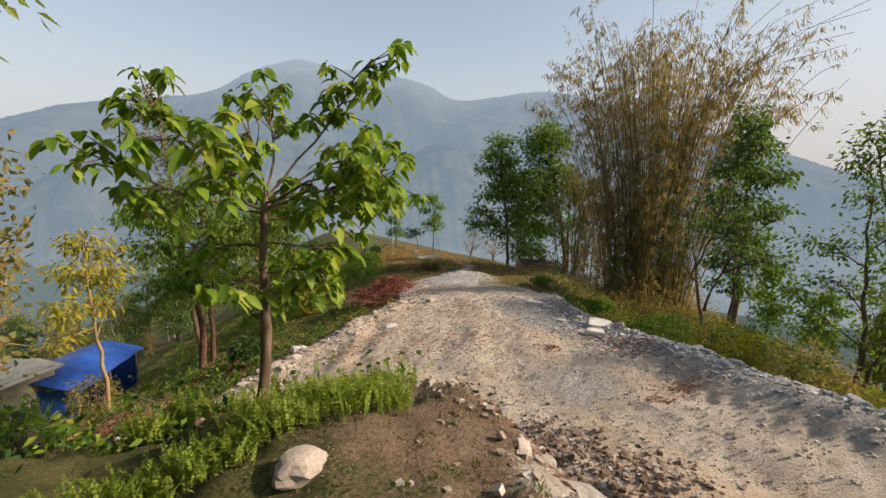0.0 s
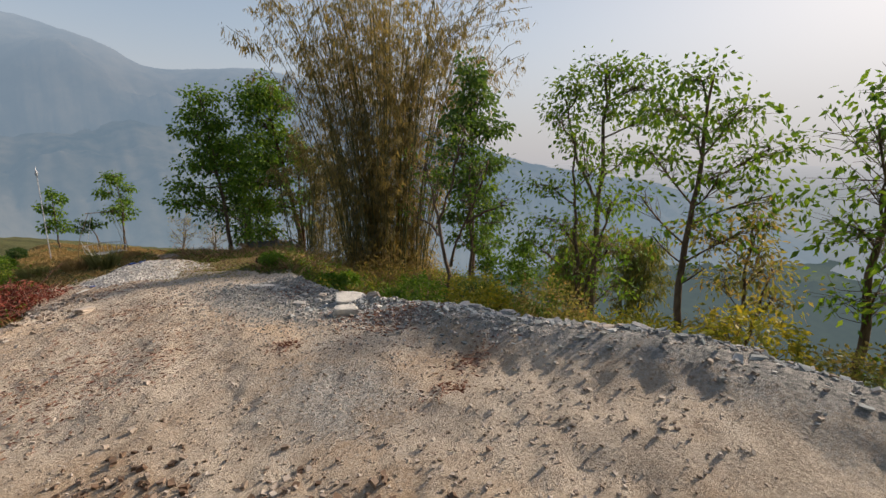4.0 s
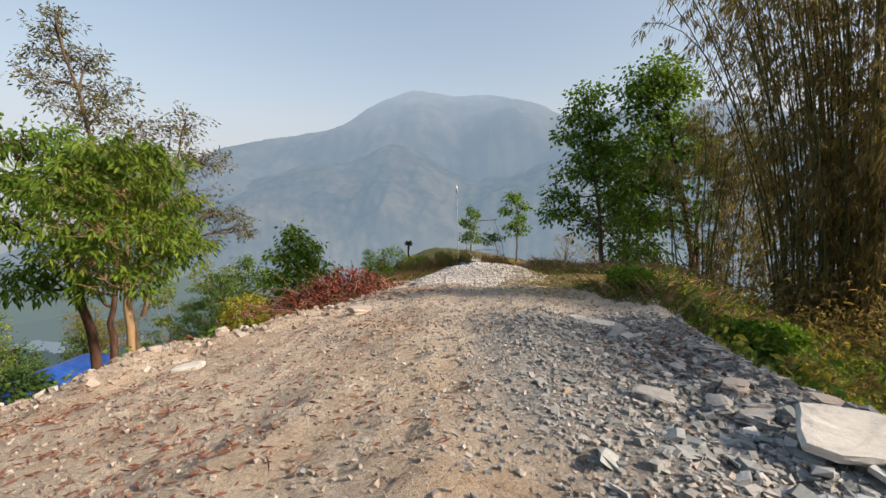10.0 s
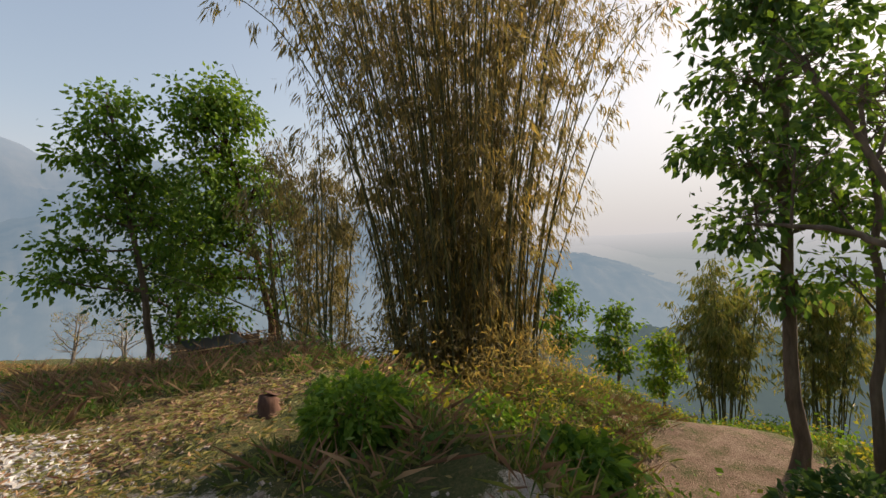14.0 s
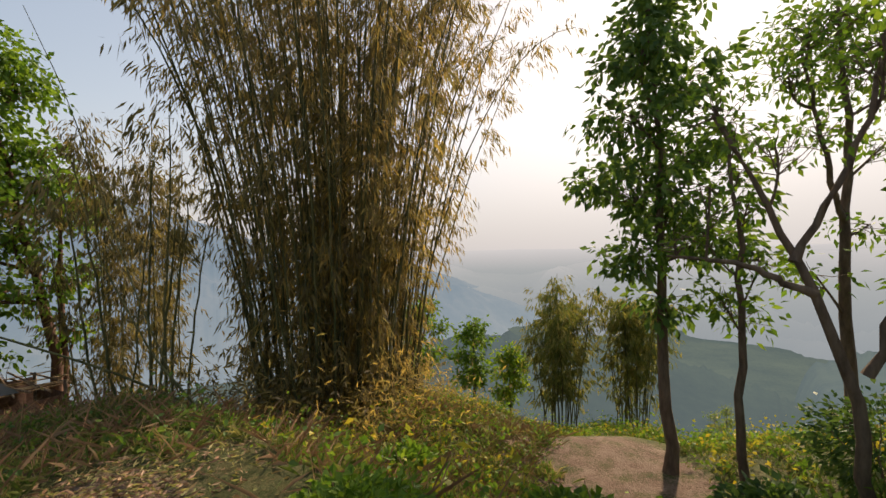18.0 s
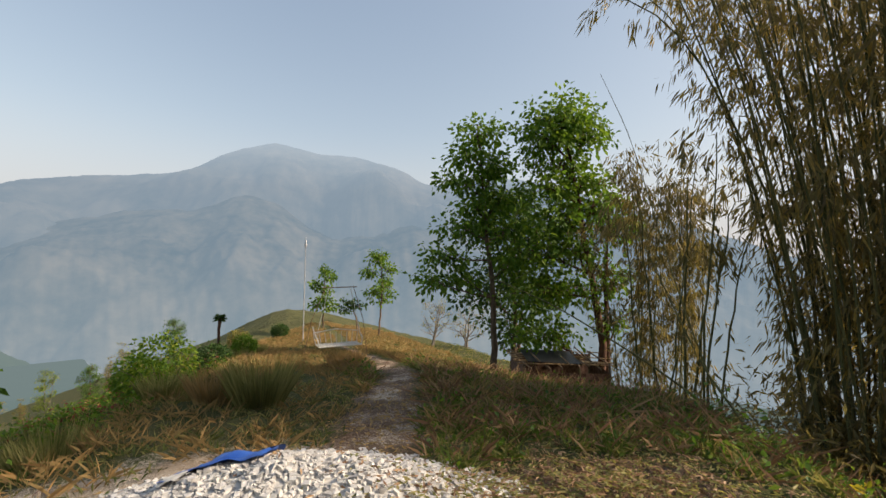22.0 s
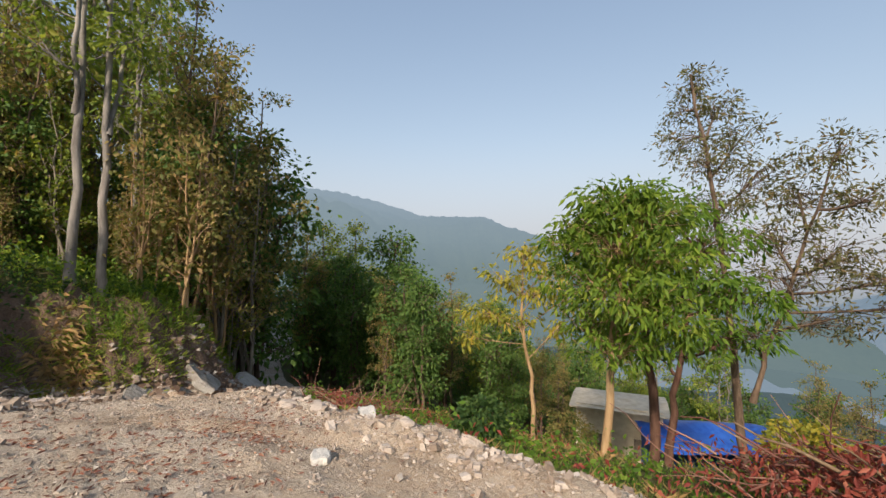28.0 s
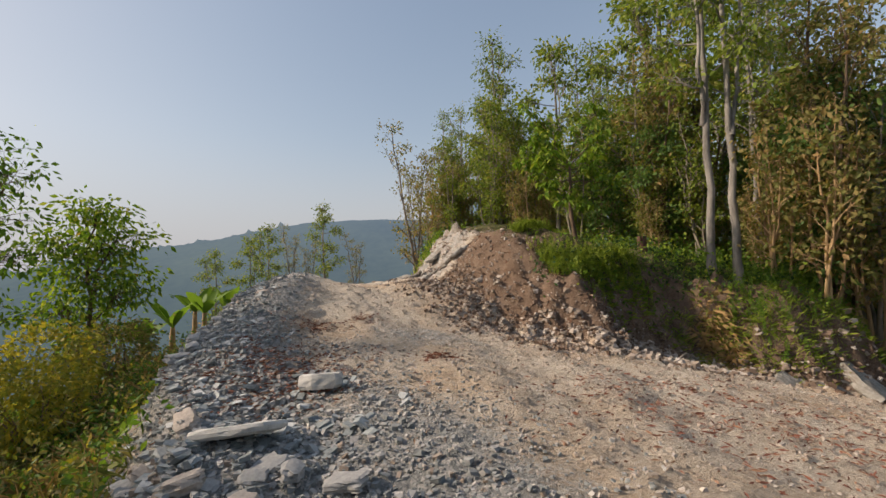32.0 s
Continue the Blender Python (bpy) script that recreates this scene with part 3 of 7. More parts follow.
def spaced(lo, hi, fine_lo, fine_hi, fine, grow):
    mid = list(np.arange(fine_lo, fine_hi, fine))
    up, s = [], fine
    v = fine_hi
    while v < hi:
        up.append(v)
        s *= grow
        v += s
    dn, s = [], fine
    v = fine_lo - fine
    while v > lo:
        dn.append(v)
        s *= grow
        v -= s
    return np.array(dn[::-1] + mid + up + [hi])


def build_ground():
    xs, ys = spaced(-160, 160, -7, 12, 0.11, 1.035), spaced(-120, 200, 2, 26, 0.11, 1.03)
    X, Y = np.meshgrid(xs, ys)
    Z = H(X, Y)
    nx, ny = len(xs), len(ys)
    i, j = np.meshgrid(np.arange(ny - 1), np.arange(nx - 1), indexing="ij")
    k = i * nx + j
    quads = np.stack([k, k + 1, k + nx + 1, k + nx], -1).reshape(-1, 4)
    me = mesh_np("ground", np.stack([X, Y, Z], -1), quads, True)
    x, y, dl, dr, dm = ground_parts(X, Y)
    road = (1 - ramp01(dl, -0.1, 0.5)) * (1 - ramp01(dr, 0.2, 1.0)) * (1 - ramp01(dm, -0.2, 0.4)) * (1 - ramp01(y, 24.5, 27.5))
    road = road * (1 - ramp01(x - (8.7 - 0.22 * np.clip(y - 19, 0, 9)), -0.2, 0.5) * ramp01(y, 18.6, 19.6))
    # pale shattered rock at the end of the mound
    pale = ramp01(dm, -0.6, 0.1) * (1 - ramp01(dm, 1.3, 2.2)) * (1 - ramp01(y, 5.6, 7.2)) * ramp01(y, -2, 1)
    road = np.maximum(road, pale)
    # foot path along the ridge
    path = np.exp(-((x - path_x(y) - 0.15 * np.sin(y * 1.7)) / (0.45 + 0.75 * (1 - ramp01(y, 24, 33)))) ** 2) * (0.72 + 0.2 * wave(x, y, 91, 0.9)) * ramp01(y, 23, 26) * (1 - ramp01(y, 44, 52))
    road = np.maximum(road, 0.62 * path)
    berm = np.exp(-((dr + 0.5) / 1.1) ** 2) * (1 - ramp01(y, 17, 20))
    patch = np.exp(-((x - 6.7) / 1.1) ** 2 - ((y - 16.0) / 3.0) ** 2)
    # tree shade across the road, painted by turning its dirt grey
    painted_shade = np.exp(-((x - 4.9) / 1.3) ** 2 - ((y - 11) / 1.6) ** 2) * 0.7
    grey = np.clip(np.maximum(np.maximum(np.maximum(berm, patch), painted_shade), 0.6 * pale) + 0.12 * path + 0.4 * ramp01(y, 18, 22) * (x > 3) * (1 - ramp01(y, 23.2, 25.2)), 0, 1)
    earth = (ramp01(dm, -0.4, 0.2) * (1 - ramp01(dm, 1.5, 2.6))) * ramp01(x, -20, -6)
    earth = np.maximum(earth, 0.8 * np.exp(-((x - 0.4) / 1.6) ** 2 - ((y - 7.5) / 2.4) ** 2))
    earth = np.maximum(earth, ramp01(terrace(x, y), 0.55, 0.85) * (0.6 + 0.25 * wave(x, y, 92, 0.6)))
    earth = np.maximum(earth, np.exp(-(((x - 9.4) / 1.4) ** 4) - ((y - 23.1) / 1.0) ** 4))
    earth = np.maximum(earth, 1.2 * path)
    zone = np.stack([road, grey, earth, np.ones_like(road)], -1).astype(np.float32)
    at = me.color_attributes.new("zone", "FLOAT_COLOR", "POINT")
    at.data.foreach_set("color", zone.ravel())
    ob = put("ground", me, M["ground"])
    tagged(ob, "rough dirt ridge with a pale gravel road, bare earth mound and grassy slopes", "ground", kind="structure")


build_ground()


# ---- distance: valley floor, mountains, wooded hills ----
def ridge_line(az, knots):
    """Skyline height in degrees by bearing, rounded off between its knots."""
    ks = sorted(knots)
    fine = np.linspace(ks[0][0], ks[-1][0], 700)
    e = np.interp(fine, [k[0] for k in ks], [k[1] for k in ks])
    w = np.hanning(13)
    e = np.convolve(np.pad(e, 6, mode="edge"), w / w.sum(), mode="valid")
    return np.interp(az, fine, e)


def far_range(name, label, bumps, r_near, r_far, low, seed, material, az0, az1, jag=0.5, tail=9):
    """A range of slopes from its foot up to a skyline that is given in degrees of height by bearing."""
    az = np.linspace(az0, az1, int(abs(az1 - az0) * 4) + 1)
    s = np.linspace(0, 1, 60)
    A, S = np.meshgrid(az, s)
    e = ridge_line(az, bumps)
    rag = jag * 0.22 * wave(az, az * 0, seed, 3.0) + jag * 0.10 * wave(az, az * 0, seed + 1, 0.8)
    if jag > 1.5:
        rag = rag + 0.2 * np.abs(wave(az, az * 0, seed + 6, 0.5)) + 0.1 * wave(az, az * 0, seed + 7, 0.28)
    R = r_near + (r_far - r_near) * S
    top = np.tan(np.radians(e[None, :] + rag[None, :] * S**8)) * r_far
    gx, gy = R * np.sin(np.radians(A)), R * np.cos(np.radians(A))
    ridges = wave(gx, gy, seed + 2, 900) * 60 + wave(gx, gy, seed + 3, 330) * 30 + wave(gx, gy, seed + 4, 120) * 9 + wave(gx, gy, seed + 5, 34) * 5
    Z = low + (top - low) * np.sin(S * np.pi / 2) ** 1.15 + ridges * np.sin(S * np.pi) * (1 - S) * (2.6 if r_far > 2000 else 1.4) * (r_far / 3200)
    if az1 - az0 < 350:
        end = ramp01(A, az0, az0 + 9) * (1 - ramp01(A, az1 - tail, az1))
        Z = Z * end - 620 * (1 - end)
    X, Y = R * np.sin(np.radians(A)), R * np.cos(np.radians(A))
    n = len(az)
    i, j = np.meshgrid(np.arange(len(s) - 1), np.arange(n - 1), indexing="ij")
    k = i * n + j
    quads = np.stack([k, k + n, k + n + 1, k + 1], -1).reshape(-1, 4)
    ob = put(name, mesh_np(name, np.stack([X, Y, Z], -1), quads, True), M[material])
    return tagged(ob, label, "mountain", kind="structure")


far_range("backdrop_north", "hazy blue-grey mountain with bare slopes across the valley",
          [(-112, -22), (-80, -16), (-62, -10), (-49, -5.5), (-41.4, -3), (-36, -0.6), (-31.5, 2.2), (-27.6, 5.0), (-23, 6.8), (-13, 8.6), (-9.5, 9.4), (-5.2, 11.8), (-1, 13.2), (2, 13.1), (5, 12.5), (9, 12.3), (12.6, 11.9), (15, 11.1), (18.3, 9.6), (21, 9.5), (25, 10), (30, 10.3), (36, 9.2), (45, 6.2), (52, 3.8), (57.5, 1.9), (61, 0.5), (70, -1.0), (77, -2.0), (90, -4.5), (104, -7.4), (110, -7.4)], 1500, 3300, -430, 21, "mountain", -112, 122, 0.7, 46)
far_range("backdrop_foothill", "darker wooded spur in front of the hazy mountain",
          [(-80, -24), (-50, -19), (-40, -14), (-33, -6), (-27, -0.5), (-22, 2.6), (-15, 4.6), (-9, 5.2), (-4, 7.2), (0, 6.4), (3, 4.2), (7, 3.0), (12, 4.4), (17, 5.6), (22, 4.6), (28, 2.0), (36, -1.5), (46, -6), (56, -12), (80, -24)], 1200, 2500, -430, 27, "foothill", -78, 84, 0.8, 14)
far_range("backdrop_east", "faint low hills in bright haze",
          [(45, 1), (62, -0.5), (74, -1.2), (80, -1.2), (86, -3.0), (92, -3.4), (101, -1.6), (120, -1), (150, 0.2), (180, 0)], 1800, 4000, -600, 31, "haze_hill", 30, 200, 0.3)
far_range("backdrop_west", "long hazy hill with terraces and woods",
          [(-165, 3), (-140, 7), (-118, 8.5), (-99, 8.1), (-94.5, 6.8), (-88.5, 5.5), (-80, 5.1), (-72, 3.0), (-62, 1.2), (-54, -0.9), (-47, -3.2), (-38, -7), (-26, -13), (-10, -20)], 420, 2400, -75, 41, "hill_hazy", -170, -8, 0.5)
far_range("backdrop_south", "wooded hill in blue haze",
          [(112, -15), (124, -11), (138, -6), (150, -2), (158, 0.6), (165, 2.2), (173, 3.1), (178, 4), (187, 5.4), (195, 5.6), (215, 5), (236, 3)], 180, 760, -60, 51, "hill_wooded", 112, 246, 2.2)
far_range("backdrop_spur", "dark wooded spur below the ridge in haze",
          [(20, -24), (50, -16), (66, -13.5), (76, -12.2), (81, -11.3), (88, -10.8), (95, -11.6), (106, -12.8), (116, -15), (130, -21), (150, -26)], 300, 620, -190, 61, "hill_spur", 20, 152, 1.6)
# ring of haze-coloured slope, glowing to stand in for the smoky horizon
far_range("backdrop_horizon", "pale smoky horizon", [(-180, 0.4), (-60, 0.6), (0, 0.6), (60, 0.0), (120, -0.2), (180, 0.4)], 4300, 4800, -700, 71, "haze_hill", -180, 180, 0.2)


def valley():
    s = np.concatenate([[120], np.geomspace(160, 4900, 26)])
    az = np.linspace(0, 2 * np.pi, 121)
    S, A = np.meshgrid(s, az, indexing="ij")
    X, Y = S * np.sin(A), S * np.cos(A)
    Z = -100 - 350 * (1 - np.exp(-(S - 120) / 700)) + 0 * A
    n = len(az)
    i, j = np.meshgrid(np.arange(len(s) - 1), np.arange(n - 1), indexing="ij")
    k = i * n + j
    quads = np.stack([k, k + n, k + n + 1, k + 1], -1).reshape(-1, 4)
    # the floor takes the painted haze of the wooded hills
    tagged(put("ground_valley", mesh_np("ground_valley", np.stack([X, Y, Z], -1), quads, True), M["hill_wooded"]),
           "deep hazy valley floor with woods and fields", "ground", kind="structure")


valley()


# ---- trees ----
def curve_pts(p0, d0, length, n, rng, bend=0.25, up=0.0):
    p, d = [np.array(p0, float)], unit(np.array(d0, float))
    for _ in range(n):
        d = unit(d + rng.normal(size=3) * bend + np.array([0, 0, up]))
        p.append(p[-1] + d * length / n)
    return np.array(p)


def tree_meshes(seed, height, radius, crown_lo, spread, n_limb, leaf, n_leaf, style, leafmat, barkmat, lean=(0, 0), stems=1, limb_up=0.35, top_thin=0.5, bare=0.0, droop=0.3, bushy=0.35, merge=False):
    """Trunk, branches and crown of one tree, at the origin. leaf: length and half width; n_leaf: leaves in all."""
    rng = np.random.default_rng(seed)
    trunk, limbs, tips = [], [], []
    for s in range(stems):
        a0 = rng.uniform(0, 2 * np.pi)
        off = np.array([np.cos(a0), np.sin(a0), 0]) * (0.25 * (stems > 1) + 0.0)
        base = off * rng.uniform(0.3, 1)
        h = height * (1 if s == 0 else rng.uniform(0.7, 0.95))
        n = 9
        t = np.linspace(0, 1, n)
        px = base[0] + lean[0] * t**1.3 * h + off[0] * t * h * 0.35 + np.cumsum(rng.normal(size=n) * 0.012 * h)
        py = base[1] + lean[1] * t**1.3 * h + off[1] * t * h * 0.35 + np.cumsum(rng.normal(size=n) * 0.012 * h)
        pts = np.stack([px - px[0] + base[0], py - py[0] + base[1], t * h * 0.94 - 0.15], -1)
        rad = radius * (0.75 if s else 1) * (1 - 0.86 * t) + 0.008
        rad[0] *= 1.35
        trunk.append(tube(pts, rad, 8))
        for k in range(n_limb):
            u = crown_lo + (1 - crown_lo) * (k + rng.uniform(0, 0.9)) / n_limb
            u = min(u, 0.985)
            p0 = np.array([np.interp(u, t, pts[:, c]) for c in range(3)])
            az = k * 2.4 + rng.uniform(-0.5, 0.5) + s
            w = np.sin(np.pi * np.clip((u - crown_lo) / (1 - crown_lo) * 0.8 + 0.18, 0, 1)) ** 0.7
            ln = spread * (w * (1 - top_thin * max(0, (u - crown_lo) / (1 - crown_lo)) * 0.5)) * rng.uniform(0.65, 1.15)
            d = np.array([np.cos(az), np.sin(az), limb_up + 0.5 * u])
            lp = curve_pts(p0, d, ln, 5, rng, 0.16, 0.05)
            r0 = np.interp(u, t, rad) * 0.55
            limbs.append([tube(lp, np.linspace(r0, r0 * 0.25 + 0.004, 6), 5)])
            for q in range(4 + int(ln * 1.6)):
                v = rng.uniform(0.3, 1.0)
                b0 = np.array([np.interp(v, np.linspace(0, 1, 6), lp[:, c]) for c in range(3)])
                dd = unit(lp[-1] - lp[0]) + rng.normal(size=3) * 0.75 + np.array([0, 0, 0.25])
                tl = spread * bushy * rng.uniform(0.5, 1.2)
                tp = curve_pts(b0, dd, tl, 3, rng, 0.25, 0.02)
                limbs[-1].append(tube(tp, [r0 * 0.25 + 0.006, r0 * 0.18 + 0.005, r0 * 0.1 + 0.004, 0.004], 3))
                if rng.uniform() > bare:
                    tips.append(tp[-1])
                    tips.append((tp[-1] + tp[-2]) / 2)
            if rng.uniform() > bare:
                tips.append(lp[-1])
    tips = np.array(tips)
    per = max(3, int(n_leaf / len(tips)))
    c = np.repeat(tips, per, 0)
    n = len(c)
    if style == "whorl":
        az = rng.uniform(0, 2 * np.pi, n)
        axis = unit(np.stack([np.cos(az), np.sin(az), rng.uniform(-0.55, 0.55, n)], -1))
        base = c + rng.normal(size=(n, 3)) * leaf[0] * 1.0
        sag = droop
    else:
        axis = unit(rng.normal(size=(n, 3)) + np.array([0, 0, -droop]))
        base = c + rng.normal(size=(n, 3)) * np.array([1, 1, 0.8]) * leaf[0] * 1.05
        sag = droop * 0.4
    ln = leaf[0] * rng.uniform(0.65, 1.25, n)
    v, f = blades(base, axis, ln, ln * leaf[1] / leaf[0], rng, 0.3, sag)
    if merge:
        trunk += [t for limb in limbs for t in limb]
        limbs = []
    return (mesh_np("trunk", *joined(trunk), True), [mesh_np("branch", *joined(limb), True) for limb in limbs], mesh_np("crown", v, f), M[leafmat], M[barkmat])


def plant(meshes, name, label, category, x, y, rz=0.0, z=None, scale=1.0, group=""):
    tr, li, cr, lm, bk = meshes
    ob = thing(name, label, category, x, y, float(H(x, y)) if z is None else z, rz, group)
    ob.scale = (scale, scale, scale)
    stem = put("trunk", tr, bk, ob)
    for limb in li:
        put("branch", limb, bk, stem)
    put("crown", cr, lm, ob)
    return ob


def blob_tree(seed, name, label, x, y, trunks, radius, blobs, leaf, per, leafmat, barkmat, clump=0.22, droop=0.45, twiggy=0.012, z=None, flat=0.8, made_only=False):
    """A tree by its masses. trunks: lists of points; blobs: centre x, y, z, half width, half height, number of leaf clumps."""
    rng = np.random.default_rng(seed)
    stems, dense = [], []
    for pts in trunks:
        p = np.array(pts, float)
        tt = np.linspace(0, 1, 14)
        q = np.stack([np.interp(tt, np.linspace(0, 1, len(p)), p[:, c]) for c in range(3)], -1)
        q[1:-1] = (q[:-2] + q[1:-1] * 2 + q[2:]) / 4
        q[1:-1, :2] += rng.normal(0, 0.02 + 0.002 * p[-1, 2], (12, 2))
        r = radius * ((0.8 if p[0, 2] < 0 else 0.5) if stems else 1.0) * (1 - 0.82 * tt) + 0.012
        r[0] *= 1.4
        stems.append(tube(q, r, 8))
        dense.append(q)
    spine = np.concatenate(dense)
    limbs, base, axis = [], [], []
    for bx, by, bz, rx, rz, n in blobs:
        c = np.array([bx, by, bz], float)
        want = np.array([bx, by, bz - 0.55 * rx - 0.3])
        cost = np.linalg.norm((spine - want) * [1.0, 1.0, 0.8], axis=1) + 4.0 * (spine[:, 2] > bz)
        p0 = spine[int(np.argmin(cost))]
        mid = (p0 + c) / 2 + rng.normal(size=3) * 0.12 * rx - [0, 0, 0.1 * rx]
        tt = np.linspace(0, 1, 7)[:, None]
        lp = p0 * (1 - tt) ** 2 + mid * 2 * tt * (1 - tt) + c * tt**2
        r0 = radius * 0.38 * min(1.0, 0.45 + 0.35 * rx)
        pieces = [tube(lp, np.linspace(r0, r0 * 0.4 + 0.006, 7), 5)]
        d = unit(rng.normal(size=(n, 3)))
        lump = 1 + 0.28 * np.sin(d[:, :1] * 5 + seed) * np.cos(d[:, 1:2] * 4 + 2 * seed)
        t = c + d * lump * rng.uniform(0.12, 1.0, (n, 1)) ** 0.5 * [rx, rx, rz]
        for k in range(n):
            a = lp[int(rng.integers(3, 7))]
            m = (a + t[k]) / 2 + rng.normal(size=3) * 0.08 * rx
            pieces.append(tube([a, m, t[k]], [twiggy, twiggy * 0.75, twiggy * 0.4], 3))
        limbs.append(mesh_np("branch", *joined(pieces), True))
        k = np.maximum(2, (per * rng.uniform(0.5, 1.5, n)).astype(int))
        cc, dd = np.repeat(t, k, 0), np.repeat(d, k, 0)
        m = len(cc)
        off = rng.normal(size=(m, 3)) * np.array([1, 1, flat]) * clump
        base.append(cc + off)
        axis.append(unit(unit(off) * 0.9 + dd * 0.35 + rng.normal(size=(m, 3)) * 0.45 + [0, 0, -droop]))
    base, axis = np.concatenate(base), np.concatenate(axis)
    ln = leaf[0] * rng.uniform(0.6, 1.3, len(base))
    meshes = (mesh_np("trunk", *joined(stems), True), limbs, mesh_np("crown", *blades(base, axis, ln, ln * leaf[1] / leaf[0], rng, 0.3, droop * 0.35)), M[leafmat], M[barkmat])
    return meshes if made_only else plant(meshes, name, label, "tree", x, y, 0.0, z)


def crown_blobs(seed, lo, hi, spread, n, clumps, top=0.55, rx=0.42):
    """Leaf masses spread unevenly up a stem from lo to hi."""
    rng = np.random.default_rng(seed)
    out = []
    for k in range(n):
        u = (k + rng.uniform(0.2, 0.8)) / n
        a = k * 2.4 + rng.uniform(-0.5, 0.5)
        w = spread * (0.35 + 0.65 * math.sin(math.pi * min(1.0, 0.18 + (1.0 - 0.18) * u * (1 - 0.4 * (1 - top)))) )
        r = w * rng.uniform(0.25, 0.75) * (0.3 if u > 0.9 else 1.0)
        s = spread * rx * rng.uniform(0.75, 1.25)
        out.append((math.cos(a) * r, math.sin(a) * r, lo + (hi - lo) * u, s, s * 0.62, clumps))
    return out


# young tree with large leaves on the mound
def young_tree(seed, label, x, y, stem_h, arms, leaf):
    """A small tree whose single leaves show. arms: height along the stem, bearing, length, rise."""
    rng = np.random.default_rng(seed)
    ob = thing("young_tree", label, "tree", x, y, float(H(x, y)))
    t = np.linspace(0, 1, 12)
    pts = np.stack([0.05 * np.sin(t * 5) + 0.28 * t, 0.04 * np.sin(t * 7 + 1), t * (stem_h + 0.25) - 0.25], -1)
    rad = 0.072 * (1 - 0.55 * t)
    rad[0] *= 1.35
    rad[5] *= 1.18
    stem = put("trunk", mesh_np("trunk", *tube(pts, rad, 10), True), M["bark"], ob)
    base, axis, size = [], [], []
    for u, az, ln, rise in arms:
        p0 = np.array([np.interp(u, t, pts[:, c]) for c in range(3)])
        az = math.radians(az)
        lp = curve_pts(p0, np.array([math.cos(az), math.sin(az), rise]), ln, 7, rng, 0.13, -0.015)
        r0 = np.interp(u, t, rad) * (0.5 if ln > 1 else 0.3)
        pieces = [tube(lp, np.linspace(r0, 0.008, 8), 6)]
        n = int(5 + ln * 9)
        for q in range(n):
            v = (0.45 if ln > 1 else 0.3) + (0.55 if ln > 1 else 0.7) * (q + rng.uniform(0, 1)) / n
            b0 = np.array([np.interp(v, np.linspace(0, 1, 8), lp[:, c]) for c in range(3)])
            tp = curve_pts(b0, unit(lp[-1] - lp[0]) + rng.normal(size=3) * 0.7, 0.36 * rng.uniform(0.4, 1.3), 3, rng, 0.2, 0.03)
            pieces.append(tube(tp, [0.008, 0.007, 0.006, 0.004], 4))
            m = rng.integers(6, 11)
            a = rng.uniform(0, 2 * np.pi, m)
            base.append(np.repeat(tp[-1:], m, 0) + rng.normal(size=(m, 3)) * 0.03)
            axis.append(unit(np.stack([np.cos(a), np.sin(a), rng.uniform(-0.7, 0.25, m)], -1)))
        put("branch", mesh_np("branch", *joined(pieces), True), M["bark"], stem)
    base, axis = np.concatenate(base), np.concatenate(axis)
    ln = leaf[0] * rng.uniform(0.55, 1.25, len(base))
    put("crown", mesh_np("crown", *broad(base, axis, ln, ln * leaf[1], rng, 0.6), True), M["leaf_fresh"], ob)


young_tree(14, "young tree with large drooping fresh green leaves beside ferns", -1.2, 8.55, 2.4, [
    (0.92, 12, 1.65, 0.15), (0.97, 40, 1.5, 0.3), (1.0, 30, 1.9, 1.1), (1.0, 85, 1.7, 1.6), (1.0, 20, 1.5, 0.6), (0.98, 150, 1.5, 0.8), (0.94, 175, 1.5, 0.25),
    (0.95, 250, 1.3, 0.35), (0.95, 300, 1.0, 0.4), (0.96, 340, 1.35, 0.45), (0.85, 100, 1.3, 0.2), (0.82, 350, 0.8, 0.1), (0.8, 130, 1.1, 0.1), (1.0, 270, 0.9, 1.2),
    (0.98, 335, 1.5, 0.4), (0.6, 20, 0.5, 0.3), (0.66, 220, 0.5, 0.3), (0.7, 330, 0.6, 0.2), (0.5, 120, 0.4, 0.2)], (0.15, 0.29))

# trees that stand alone
def east(s, z, rx, rz, n, ax=(0.97, -0.24), d=0.0):
    """A leaf mass at s metres along a bearing and d metres across it."""
    return (s * ax[0] - d * ax[1], s * ax[1] + d * ax[0], z, rx, rz, n)


blob_tree(11, "tree", "slender tree with green leaf tiers above the grassy path", 16.6, 38.6, [[(0, 0, -0.3), (-0.1, 0.05, 3), (-0.5, 0.1, 7), (-1.0, 0.25, 12.0)]], 0.17,
          [east(*b) for b in ((-1.0, 11.6, 1.0, 0.7, 34), (-1.3, 10.5, 1.3, 0.7, 44), (-0.3, 10.0, 1.1, 0.6, 36), (-1.6, 9.2, 1.2, 0.6, 40), (0.2, 8.6, 1.2, 0.6, 36), (-1.0, 8.0, 1.3, 0.6, 36), (-1.7, 7.0, 1.1, 0.5, 28), (0.4, 7.0, 1.0, 0.5, 24), (-2.4, 5.6, 1.1, 0.5, 28), (-2.9, 4.4, 1.1, 0.45, 26), (-1.6, 4.6, 0.9, 0.5, 18), (0.5, 5.2, 0.9, 0.5, 14))], (0.25, 0.08), 13, "leaf_mid", "bark", 0.26)
